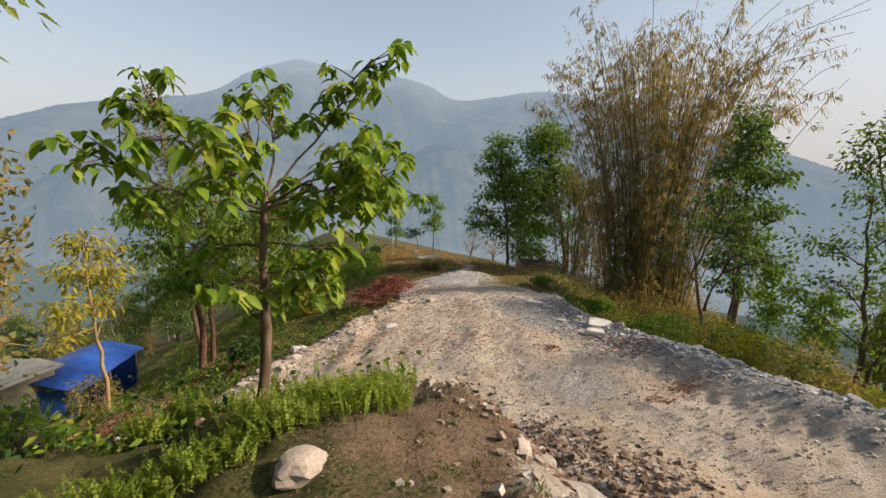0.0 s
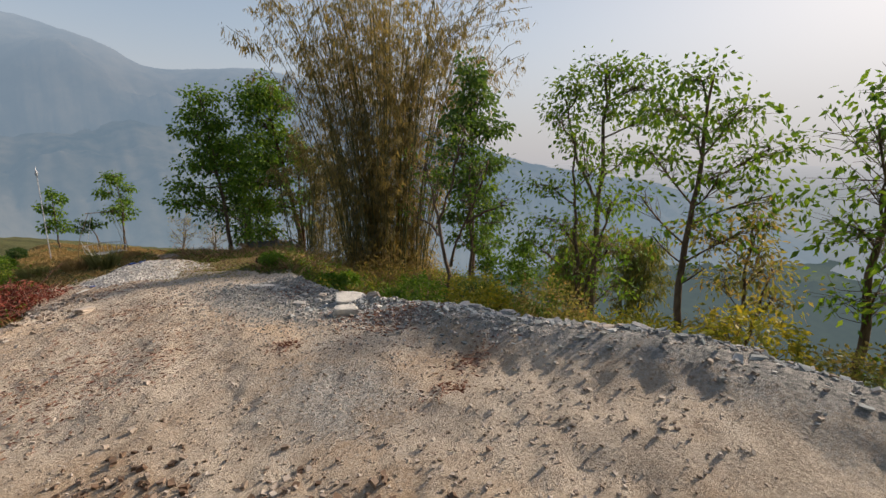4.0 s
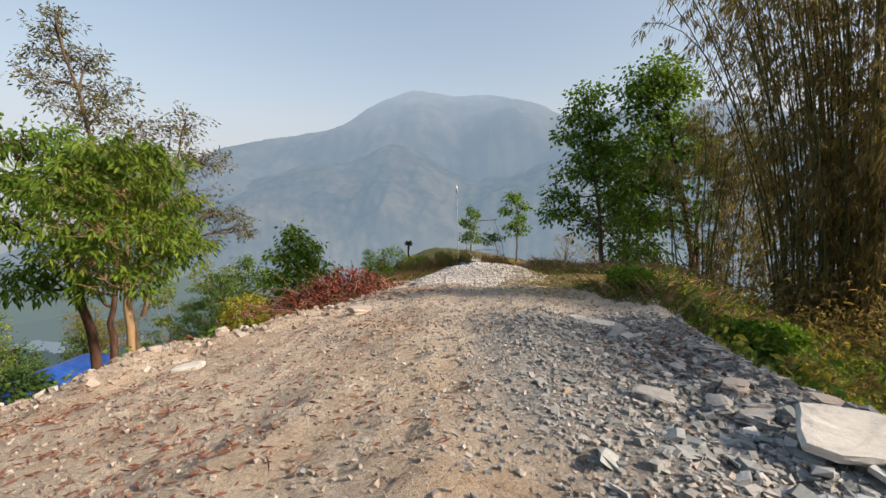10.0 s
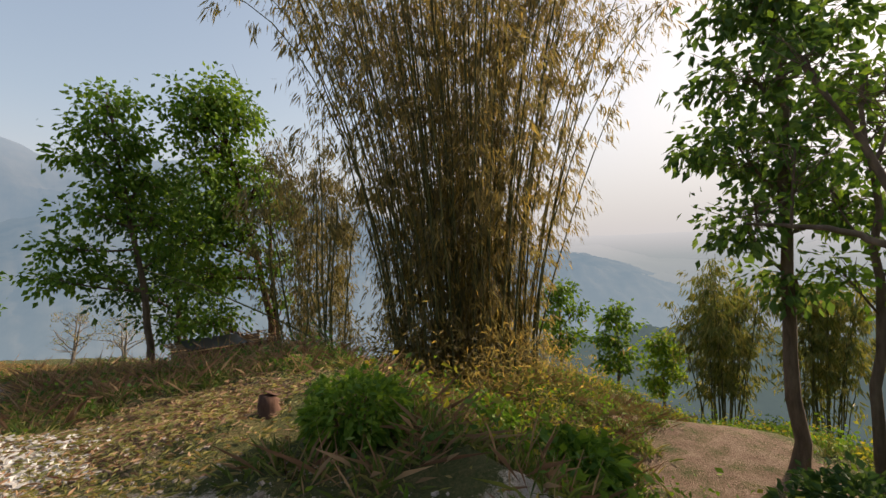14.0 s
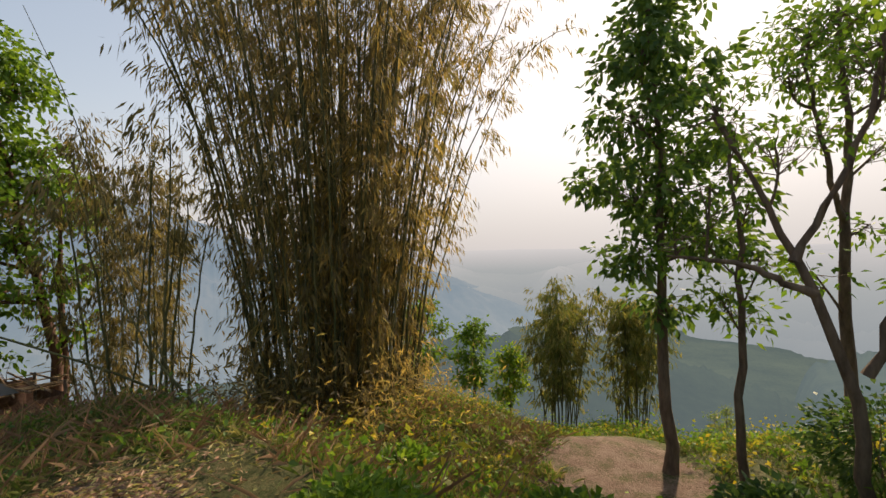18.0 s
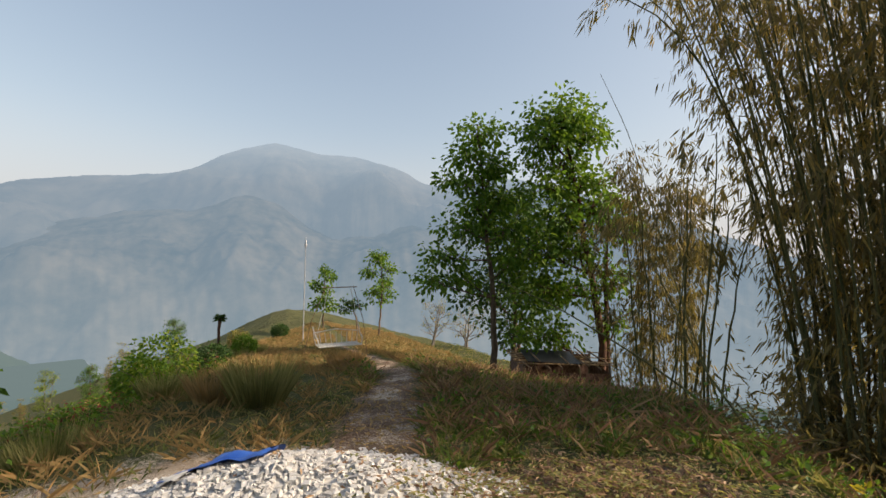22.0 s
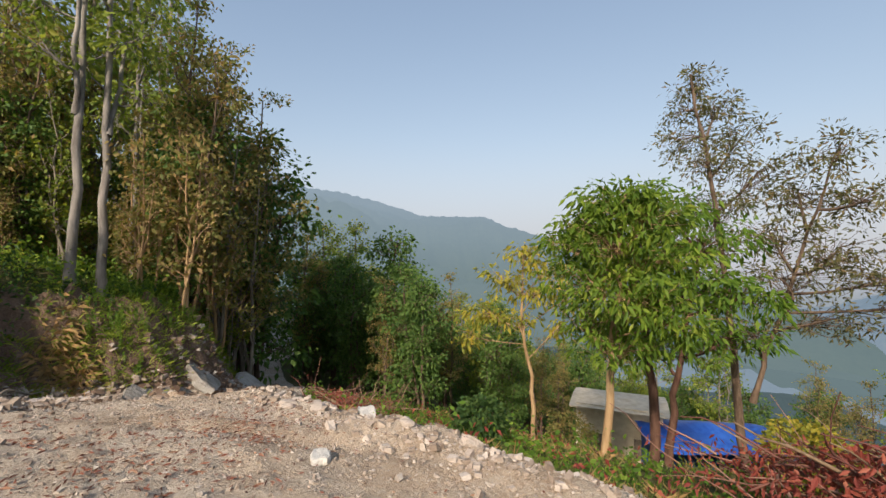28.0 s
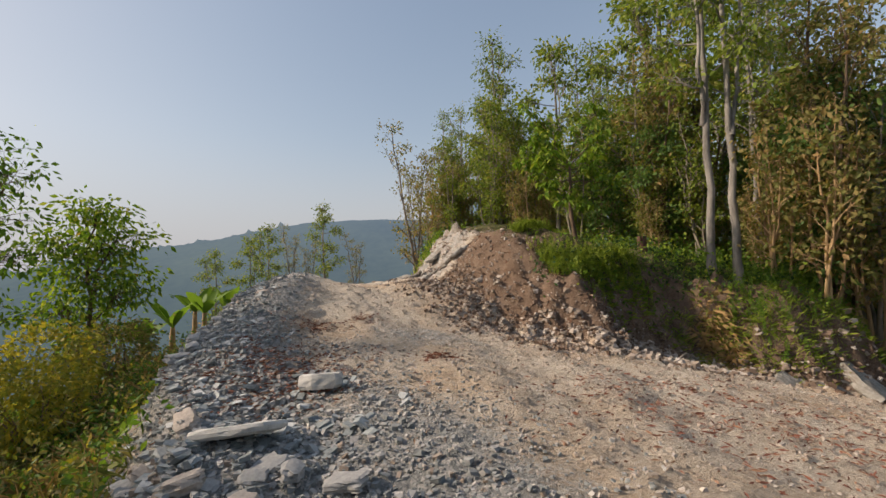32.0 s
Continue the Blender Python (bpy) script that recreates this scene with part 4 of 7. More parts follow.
blob_tree(12, "tree", "tall twin-stemmed tree with a high round crown beside the old shelter", 21.0, 36.2, [[(0, 0, -0.3), (-0.1, 0, 3), (-0.6, 0.2, 6.5), (-1.3, 0.4, 10), (-2.0, 0.6, 13.2)], [(0.25, 0.1, -0.3), (0.3, 0.1, 3.0), (0.1, 0, 6), (0.3, 0.1, 9)]], 0.2,
          [east(*b) for b in ((-2.2, 13.3, 1.6, 0.8, 76), (-2.9, 12.3, 1.5, 0.8, 60), (-1.2, 12.4, 1.4, 0.8, 56), (-2.2, 11.2, 1.5, 0.6, 44), (-1.0, 10.4, 1.3, 0.6, 36), (-2.8, 10.0, 1.3, 0.6, 36), (-0.5, 9.4, 1.6, 0.8, 64), (-2.2, 8.6, 1.5, 0.8, 60), (0.7, 8.3, 1.2, 0.7, 40), (-3.4, 7.0, 1.6, 1.0, 64), (-1.2, 7.2, 1.6, 0.8, 56), (-3.0, 5.2, 1.7, 1.0, 64), (-1.2, 5.4, 1.5, 0.9, 44), (0.6, 5.8, 0.9, 0.6, 22), (-2.8, 3.2, 1.6, 0.9, 50), (0.5, 3.8, 0.8, 0.5, 14))], (0.25, 0.08), 13, "leaf_mid", "bark_red", 0.27)
blob_tree(31, "tree", "shaded leafy tree behind the twin-stemmed one", 19.0, 41.0, [[(0, 0, -0.3), (0.1, 0, 4), (0, 0, 9)], [(0.4, 0.2, -0.3), (0.8, 0.3, 6)]], 0.16,
          [east(*b) for b in ((0, 9.4, 1.7, 0.9, 60), (-1.2, 7.8, 1.8, 1.0, 64), (1.2, 8.0, 1.7, 1.0, 60), (0, 6.0, 2.0, 1.0, 70), (-1.4, 4.4, 1.7, 1.0, 56), (1.4, 4.4, 1.8, 1.0, 56), (0, 2.6, 2.0, 1.0, 60))], (0.28, 0.085), 13, "leaf_dark", "bark", 0.3)
blob_tree(13, "tree", "slender tree with bright leaves on the slope beside the bamboo", 16.3, 16.6, [[(0, 0, -0.3), (0.1, 0, 3), (0, 0.05, 6), (-0.1, 0.15, 9.9)]], 0.12,
          ((-0.08, 0.12, 9.8, 0.64, 0.6, 26), (0.16, 0, 8.9, 0.95, 0.55, 32), (-0.32, 0.4, 8.2, 0.95, 0.5, 30), (0.32, -0.56, 7.8, 1.05, 0.45, 30), (-0.24, 0.56, 7, 1.05, 0.5, 32), (0.32, -0.48, 6.4, 1.15, 0.5, 34), (-0.16, 0.72, 5.8, 1.05, 0.5, 32), (0.16, -0.24, 5.3, 1.15, 0.5, 32), (0.24, -0.8, 4.6, 0.95, 0.4, 24), (-0.24, 0.64, 4.3, 0.72, 0.4, 20), (0.08, -0.08, 3.4, 0.64, 0.4, 14)), (0.2, 0.055), 17, "leaf_deep", "bark", 0.15, 0.5, 0.011)
WEST = (0.76, 0.65)
blob_tree(15, "tree", "bright green tree with drooping leaves and a pale trunk", -2.5, 23.4, [[(0, 0, -0.3), (0.03, 0.05, 2), (0.1, 0.2, 4), (0.2, 0.35, 6.0)]], 0.1,
          [east(*b[:5], WEST, b[5]) for b in ((0.2, 5.8, 0.92, 0.45, 64, 0), (-0.6, 5.35, 0.83, 0.45, 46, 0.2), (0.9, 5.5, 0.92, 0.5, 54, 0), (-1, 4.9, 0.64, 0.4, 30, -0.1), (0.1, 4.9, 1.1, 0.6, 64, 0), (1.2, 4.6, 1.01, 0.6, 54, 0.2), (-0.4, 4.1, 1.1, 0.6, 60, 0), (0.8, 3.8, 1.1, 0.6, 55, -0.3), (-0.5, 3.2, 1.01, 0.5, 46, 0.3), (1.5, 3.3, 0.92, 0.5, 40, 0), (0.3, 2.6, 1.1, 0.5, 42, 0))], (0.2, 0.034), 12, "leaf_drooping", "bark_tan", 0.09, 0.7, 0.01)
blob_tree(16, "tree", "broad dark-trunked tree with drooping leaves on the slope", -5.9, 26.5, [[(0, 0, -0.3), (0.1, 0, 3), (-0.4, -0.3, 6), (-0.9, -0.8, 8.6)], [(0.4, 0.2, -0.3), (0.5, 0.4, 3), (0.9, 0.9, 7)]], 0.17,
          [east(*b[:5], WEST, b[5]) for b in ((-1.0, 8.8, 1.3, 0.7, 56, 0), (0.4, 8.3, 1.4, 0.7, 56, 0.3), (-1.9, 7.8, 1.2, 0.6, 44, 0), (1.4, 7.4, 1.4, 0.7, 50, 0), (-0.3, 7.3, 1.5, 0.7, 52, 0), (-1.6, 6.4, 1.4, 0.7, 48, 0.4), (1.0, 6.2, 1.5, 0.7, 50, -0.2), (2.3, 5.8, 1.2, 0.6, 36, 0), (-0.4, 5.4, 1.5, 0.7, 48, 0), (2.0, 4.6, 1.3, 0.6, 36, 0.3), (-1.4, 4.6, 1.2, 0.6, 34, 0), (0.6, 4.2, 1.4, 0.6, 36, 0))], (0.25, 0.045), 12, "leaf_mid", "bark_red", 0.13, 0.65, 0.012)
blob_tree(17, "tree", "tall open tree with sparse dusty feathery foliage", -6.8, 30.4, [[(0, 0, -0.3), (-0.2, -0.2, 4), (-0.5, -0.6, 9), (-0.9, -1.3, 14.6)], [(0.1, 0.1, 3.0), (0.9, 0.8, 7), (1.9, 1.6, 11.4)]], 0.15,
          [east(*b[:5], WEST, b[5]) for b in ((-1.5, 14.4, 0.78, 0.63, 26, 0.2), (-1.9, 13.5, 0.9, 0.54, 26, 0), (-0.7, 13.3, 1.01, 0.54, 30, 0), (-1.6, 12.4, 1.23, 0.63, 38, 0.3), (-0.2, 12.2, 1.01, 0.63, 30, 0), (-1.1, 11.3, 1.46, 0.72, 45, -0.3), (0.4, 10.8, 1.23, 0.72, 38, 0), (2.4, 11.2, 1.01, 0.9, 34, 0), (1.4, 10, 1.46, 0.72, 45, 0.3), (-0.9, 9.8, 1.57, 0.72, 45, 0), (3, 9.6, 1.34, 0.72, 41, 0), (0.6, 8.8, 1.68, 0.81, 49, 0.4), (2.4, 8.2, 1.68, 0.81, 49, 0), (-1.2, 8.2, 1.46, 0.72, 41, 0), (1, 7.2, 1.79, 0.81, 49, -0.4), (3.4, 7.2, 1.23, 0.72, 34, 0), (4.2, 6.5, 1.12, 0.54, 30, 0.2), (-1.2, 6.4, 1.46, 0.72, 38, 0), (2.2, 6, 1.57, 0.72, 41, 0), (0.2, 5.4, 1.68, 0.72, 41, 0))], (0.19, 0.03), 15, "leaf_olive", "bark", 0.14, 0.25, 0.012, flat=0.6)
blob_tree(18, "tree", "young tree with yellowing leaves and a pale leaning trunk", -8.8, 23.5, [[(0, 0.2, -0.3), (-0.05, 0, 2.5), (0, -0.4, 5), (0, -0.3, 7.6)]], 0.085,
          ((0, -0.2, 7.5, 0.9, 0.5, 22), (0.1, 0.7, 6.9, 1.0, 0.45, 24), (0, -1.0, 6.5, 1.0, 0.45, 24), (0, 0.2, 6.0, 1.2, 0.45, 26), (0.2, 1.3, 5.9, 0.9, 0.4, 18), (-0.2, -1.7, 5.2, 0.9, 0.4, 18), (0, -0.6, 5.0, 1.1, 0.4, 18), (0.1, 1.1, 4.8, 0.9, 0.4, 14), (-0.2, -2.3, 4.3, 0.6, 0.3, 9)), (0.24, 0.05), 9, "leaf_yellow", "bark_tan", 0.15, 0.7, 0.009)
blob_tree(19, "bushy_tree", "dense low bushy tree with glossy green leaves", -0.1, 30.6, [[(0, 0, -0.3), (0.05, 0, 1.5), (0, 0, 3.2)], [(0.1, 0.1, -0.3), (0.4, 0.2, 2.0)], [(0, -0.1, -0.3), (-0.4, -0.3, 1.8)]], 0.07,
          ((0, 0, 3.2, 0.6, 0.4, 36), (0.4, 0.2, 2.6, 0.7, 0.45, 44), (-0.4, -0.2, 2.4, 0.7, 0.45, 44), (0.1, 0.5, 1.9, 0.8, 0.5, 44), (0.8, 0.5, 1.5, 0.8, 0.5, 44), (-0.8, -0.5, 1.4, 0.8, 0.5, 44), (0.0, -0.4, 1.3, 0.9, 0.5, 44), (0.3, 0.3, 0.6, 1.1, 0.5, 50), (-0.6, -0.3, 0.5, 1.0, 0.5, 40)), (0.2, 0.05), 10, "leaf_mid", "bark", 0.12, 0.5, 0.008)
blob_tree(41, "tree", "thin tree with pale leaves at the end of the ridge", 16.2, 62.0, [[(0, 0, -0.3), (0.2, 0, 3.4), (0.1, 0, 8)]], 0.1, crown_blobs(41, 3.4, 8.4, 1.7, 8, 18), (0.32, 0.1), 9, "leaf_mid", "bark", 0.26, 0.4, 0.02)
blob_tree(42, "tree", "narrow young tree on the grassy ridge", 10.8, 61.5, [[(0, 0, -0.3), (0, 0, 2), (0.05, 0, 5.4)]], 0.07, crown_blobs(42, 1.5, 5.5, 1.0, 7, 14, 0.1), (0.3, 0.09), 9, "leaf_mid", "bark", 0.22, 0.4, 0.018)
blob_tree(43, "tree", "young leaning tree with dark leaves on the ridge", 14.2, 62.0, [[(0, 0, -0.3), (-0.3, 0, 1.6), (-0.9, 0, 2.9)]], 0.07, ((-1.1, 0, 3.0, 0.6, 0.3, 14), (-0.3, 0, 2.7, 0.6, 0.3, 14), (-1.5, 0, 2.2, 0.4, 0.2, 8)), (0.3, 0.09), 9, "leaf_dark", "bark", 0.2, 0.5, 0.02)
for sd, x, y, h, lab in ((44, 21, 60, 4.2, "low bare-branched tree at the far end of the ridge"), (45, 24, 58, 3.6, "low bare-branched tree with pale spreading twigs")):
    plant(tree_meshes(sd, h, 0.12, 0.2, 2.4, 10, (0.16, 0.04), 500, "cloud", "leaf_dry", "bark_pale", (0.1, 0), 2, 0.2, 0.3, bare=0.75), "tree", lab, "tree", x, y)
# trees on the sunny slope past the bamboo
blob_tree(51, "tree", "airy dusty tree with thin leaves below the rubble bank", 15.0, 11.5, [[(0, 0, -0.3), (0.1, 0, 2), (-0.1, 0.2, 4), (-0.1, 0.3, 6.3)], [(0.2, 0.1, -0.2), (0.5, -0.4, 2.5), (0.8, -0.8, 4.5)]], 0.08,
          ((-0.1, 0.3, 6.3, 0.7, 0.5, 20), (0.1, -0.3, 5.4, 1.0, 0.5, 30), (-0.5, 0.9, 4.8, 1.1, 0.5, 30), (0.4, -0.8, 4.3, 1.2, 0.6, 34), (-0.4, 0.6, 3.7, 1.3, 0.6, 36), (0.4, -0.9, 3.0, 1.3, 0.6, 34), (-0.8, 1.4, 3.0, 1.0, 0.5, 26), (0, 0, 2.2, 1.3, 0.6, 30), (0.4, -1.0, 1.6, 1.0, 0.5, 22)), (0.16, 0.04), 8, "leaf_mid", "bark", 0.2, 0.5, 0.01)
blob_tree(52, "tree", "round-crowned tree standing open against the bright sky", 18.2, 12.0, [[(0, 0, -0.3), (0.1, 0.05, 4), (-0.1, 0, 7), (0, 0.1, 9.8)], [(0.1, 0, 4.5), (-0.5, 0.8, 6.5), (-0.7, 1.3, 8.6)]], 0.13,
          ((0, 0, 9.57, 1.38, 0.64, 45), (-0.46, 1.01, 9.02, 1.1, 0.64, 37), (0.276, -1.1, 9.02, 1.2, 0.64, 37), (-0.552, 1.47, 8.1, 1.01, 0.64, 30), (0.368, -1.56, 8, 1.01, 0.55, 30), (0, 0, 8.28, 1.29, 0.55, 30), (-0.184, 0.74, 6.99, 1.01, 0.46, 18), (0.184, -0.92, 6.62, 0.92, 0.37, 13), (0.184, -0.55, 4.78, 0.83, 0.37, 11), (-0.184, 0.83, 3.68, 0.74, 0.37, 8)), (0.19, 0.048), 10, "leaf_mid", "bark", 0.2, 0.45, 0.012)
blob_tree(53, "tree", "tall leafy tree with a wide open crown below the rubble bank", 13.5, 8.2, [[(0, 0, -0.3), (0.05, 0.1, 2.5), (0, 0, 4.6), (0.1, -0.1, 7.3)]], 0.095,
          ((0, 0.16, 7.24, 0.7, 0.47, 27), (-0.078, 0.7, 6.54, 0.86, 0.39, 30), (0.078, -0.7, 6.47, 0.94, 0.39, 32), (0, 0.08, 6.01, 1.01, 0.39, 30), (0.156, -1.33, 5.62, 0.86, 0.39, 27), (-0.156, 1.01, 5.54, 0.94, 0.39, 30), (0, -0.47, 5.08, 1.09, 0.39, 32), (0.156, -1.56, 4.62, 0.86, 0.39, 13), (-0.156, 1.17, 4.47, 0.94, 0.39, 15), (0, 0, 4.16, 1.01, 0.39, 14), (0.078, -1.01, 3.7, 0.86, 0.31, 11), (-0.156, 0.78, 3.46, 0.86, 0.31, 10), (0, -0.39, 2.77, 0.7, 0.31, 5)), (0.17, 0.045), 7, "leaf_mid", "bark", 0.16, 0.5, 0.01)
blob_tree(50, "tree", "sunlit tree with yellowing lower leaves below the rubble bank", 11.9, 3.6, [[(0, 0, -0.3), (-0.2, 0.1, 2), (-0.1, 0, 4.8)]], 0.09,
          ((-0.4, 0.2, 5.0, 0.9, 0.5, 34), (-0.9, 0.5, 4.2, 1.0, 0.5, 38), (0.3, 0, 4.2, 1.0, 0.5, 34), (-0.3, 0.1, 3.4, 1.3, 0.6, 44), (-1.0, 0.5, 2.8, 1.0, 0.5, 34), (0.3, 0, 2.4, 1.2, 0.6, 40), (-0.5, 0.2, 1.7, 1.2, 0.5, 36)), (0.17, 0.045), 14, "leaf_fresh", "bark", 0.17, 0.55, 0.01)
blob_tree(49, "tree", "leafy tree standing just below the rubble bank", 13.6, 4.8, [[(0, 0, -0.3), (0.1, 0.1, 3), (-0.1, 0, 6.6)]], 0.1,
          ((-0.1, 0, 7.0, 1.0, 0.6, 40), (-0.7, 0.5, 6.2, 1.1, 0.6, 40), (0.5, -0.3, 6.0, 1.1, 0.6, 38), (-0.2, 0.2, 5.2, 1.4, 0.6, 46), (-0.8, 0.5, 4.3, 1.1, 0.5, 36), (0.4, -0.3, 4.0, 1.2, 0.6, 38), (-0.2, 0, 3.0, 1.3, 0.6, 36)), (0.17, 0.045), 5, "leaf_mid", "bark", 0.18, 0.5, 0.01)
blob_tree(54, "tree", "small dusty tree with thin leaves on the slope", 14.4, 7.0, [[(0, 0, -0.3), (0.1, 0, 2), (0, 0, 4.2)], [(0.1, 0, -0.2), (0.3, -0.5, 3)]], 0.06, crown_blobs(54, 1.0, 4.6, 1.5, 8, 24), (0.17, 0.035), 10, "leaf_dry", "bark", 0.2, 0.4, 0.009)
blob_tree(55, "tree", "crooked half-bare tree with dark spreading branches", 13.2, 15.35, [
    [(0, 0, -0.2), (0.05, 0.05, 1.0), (0.0, 0.15, 2.2), (0.15, 0.7, 3.4), (0.3, 0.9, 4.2), (0.4, 1.5, 5.4)],
    [(0.02, 0, 2.0), (-0.1, -0.3, 3.0), (-0.2, -0.8, 3.6), (-0.5, -1.3, 4.5), (-0.7, -1.9, 5.6)],
    [(0.15, 0.7, 3.4), (0.1, 0.2, 4.4), (0.0, -0.2, 5.6), (0, -0.5, 6.6)],
    [(-0.2, -0.8, 3.6), (-0.3, -1.5, 4.0), (-0.5, -2.4, 4.3)],
    [(0.1, 0.5, 3.0), (0.3, 1.3, 3.4), (0.5, 2.1, 3.5)]], 0.078,
    ((0.4, 1.5, 5.5, 0.8, 0.5, 26), (0.3, 0.8, 4.9, 0.8, 0.4, 24), (0.0, -0.2, 5.9, 0.9, 0.5, 28), (-0.1, -0.6, 6.6, 0.7, 0.4, 22), (-0.6, -1.6, 5.3, 0.9, 0.5, 28), (-0.4, -1.0, 4.5, 0.8, 0.4, 22), (-0.5, -2.4, 4.5, 0.8, 0.4, 24), (0.5, 2.0, 3.7, 0.8, 0.4, 24), (-0.2, -1.8, 3.7, 0.7, 0.3, 16), (0.3, 1.6, 4.4, 0.7, 0.4, 20)), (0.12, 0.035), 4, "leaf_mid", "bark", 0.12, 0.3, 0.008)
blob_tree(56, "tree", "thin tree with small leaves beside the crooked one", 15.1, 15.8, [[(0, 0, -0.3), (0.05, 0, 3), (0, 0.1, 6.2)]], 0.075, crown_blobs(56, 2.6, 6.4, 1.1, 7, 16), (0.16, 0.04), 7, "leaf_mid", "bark", 0.15, 0.4, 0.009)
for sd, x, y, h, lab in ((57, 30.5, 21.5, 4.6, "small round tree beyond the terrace"), (58, 33, 19.6, 4.4, "small light green tree beyond the terrace"), (59, 29.5, 24.2, 4.8, "small leafy tree below the bamboo")):
    blob_tree(sd, "tree", lab, x, y, [[(0, 0, -0.3), (0.1, 0, h * 0.5), (0, 0, h)]], 0.08, crown_blobs(sd, h * 0.25, h * 1.0, 1.3, 8, 26), (0.24, 0.07), 9, "leaf_mid" if sd != 58 else "leaf_fresh", "bark", 0.2, 0.4, 0.01)


# ---- bamboo ----
def bamboo(seed, name, label, x, y, height, culms, base_r, top_r, sprays, leaf=(0.30, 0.022), low=0.08, leafmat="bamboo_leaf", plume=None, squash=(1.0, 1.0, 0.0), bulge=1.3):
    """A clump: culms that lean outwards, each with hanging sprays of narrow leaves. squash: half widths' ratio and bearing."""
    rng = np.random.default_rng(seed)
    ob = thing(name, label, "bamboo", x, y, float(H(x, y)))
    base, axis, size = [], [], []
    sx, sy, turn = squash
    ct, st = math.cos(radians(turn)), math.sin(radians(turn))
    t = np.linspace(0, 1, 14)
    for k in range(culms):
        a, u0 = k * 2.39996 + rng.normal() * 0.3, math.sqrt((k + 0.5) / culms)
        r = base_r * u0
        h = height * rng.uniform(0.72, 1.0) * (1 - 0.12 * u0)
        out = (top_r - base_r) * u0 * rng.uniform(0.55, 1.15) + rng.normal() * 0.35
        power = bulge * rng.uniform(0.8, 1.25)
        lx, ly = math.cos(a), math.sin(a)
        if plume and k % (culms // 7) == 3:
            b = math.atan2(plume[1], plume[0]) + rng.normal() * 0.05
            out, h, power = math.hypot(plume[0], plume[1]) * rng.uniform(0.8, 1.05), height * plume[2] * rng.uniform(0.9, 1.02), 4.5
            lx, ly, r = math.cos(b - radians(turn)), math.sin(b - radians(turn)), base_r * 0.5
            sxx, syy = 1.0, 1.0
        else:
            sxx, syy = sx, sy
        wx, wy = (r * lx + lx * out * t**power) * sxx, (r * ly + ly * out * t**power) * syy
        pts = np.stack([wx * ct - wy * st, wx * st + wy * ct, h * (t - 0.13 * t**5 * rng.uniform(0.4, 1.6)) - 0.2], -1)
        pts[2:, :2] += np.cumsum(rng.normal(0, 0.03, (12, 2)), axis=0)
        r0 = rng.uniform(0.02, 0.036)
        put("culm", mesh_np("culm", *tube(pts, r0 * (1 - 0.8 * t) + 0.004, 5), True), M["culm"], ob)
        # leaf sprays hang in bunches along the culm, with bare lengths between
        m = int(sprays / culms * rng.uniform(0.5, 1.5))
        bunch = low + (1 - low) * rng.uniform(0, 1, 12) ** (1.0 if low < 0.1 else 0.75)
        u = np.clip(bunch[rng.integers(0, 12, m)] + rng.normal(0, 0.045, m), low * 0.6, 1.0)
        c = np.stack([np.interp(u, t, pts[:, q]) for q in range(3)], -1)
        az = rng.uniform(0, 2 * np.pi, m)
        reach = rng.uniform(0.15, 1.0, m) * (0.75 + 0.35 * u)
        twig = np.stack([np.cos(az) * reach, np.sin(az) * reach, rng.normal(-0.12, 0.2, m)], -1)
        n = rng.integers(7, 15, m)
        cc, dd = np.repeat(c, n, 0), np.repeat(twig, n, 0)
        q = len(cc)
        base.append(cc + dd * rng.uniform(0.45, 1.1, (q, 1)) + rng.normal(size=(q, 3)) * 0.07)
        axis.append(unit(rng.normal(size=(q, 3)) * 0.33 + [0, 0, -0.8] + unit(dd) * 0.45))
        size.append(np.repeat(rng.uniform(0.75, 1.25, m), n))
    base, axis, size = np.concatenate(base), np.concatenate(axis), np.concatenate(size)
    ln = leaf[0] * rng.uniform(0.6, 1.25, len(base)) * size
    put("foliage", mesh_np("foliage", *blades(base, axis, ln, ln * leaf[1] / leaf[0], rng, 0.2, 0.1, 0.35)), M[leafmat], ob)
    return ob


bamboo(71, "bamboo_clump", "huge clump of bamboo with brown and golden drying leaves", 18.9, 24.3, 20.0, 140, 2.2, 6.9, 8000, (0.28, 0.0205), 0.02, "bamboo_leaf", (3.4, -6.6, 0.90), (1.12, 0.85, -30), 1.6)
bamboo(72, "bamboo_clump", "thin stand of tall bamboo with sparse leaves beside the big clump", 20.5, 32.6, 13.4, 14, 1.6, 2.4, 1500, (0.26, 0.024), 0.15, "bamboo_olive")
bamboo(75, "bamboo_clump", "few thin leaning bamboo culms at the edge of the big clump", 15.6, 27.4, 8.5, 8, 0.9, 2.0, 70, (0.26, 0.022), 0.4, "bamboo_olive")
bamboo(73, "bamboo_clump", "low clump of dry bamboo beyond the terrace", 30.2, 17.0, 9.6, 26, 0.9, 2.3, 1000, (0.30, 0.03), 0.25, "bamboo_green")
bamboo(74, "bamboo_clump", "low clump of dry bamboo in the haze", 30.5, 13.4, 9.4, 24, 0.8, 2.0, 900, (0.30, 0.03), 0.25, "bamboo_green")


def culm_alone(name, label, pts, r):
    ob = thing(name, label, "bamboo", *pts[0])
    p = np.array(pts, float) - np.array(pts[0], float)
    t = np.linspace(0, 1, len(p))
    tt = np.linspace(0, 1, 14)
    q = np.stack([np.interp(tt, t, p[:, c]) for c in range(3)], -1)
    q[1:-1] = (q[:-2] + q[1:-1] * 2 + q[2:]) / 4
    put("culm", mesh_np("culm", *tube(q, np.linspace(r, r * 0.35, 14), 6), True), M["culm"], ob)


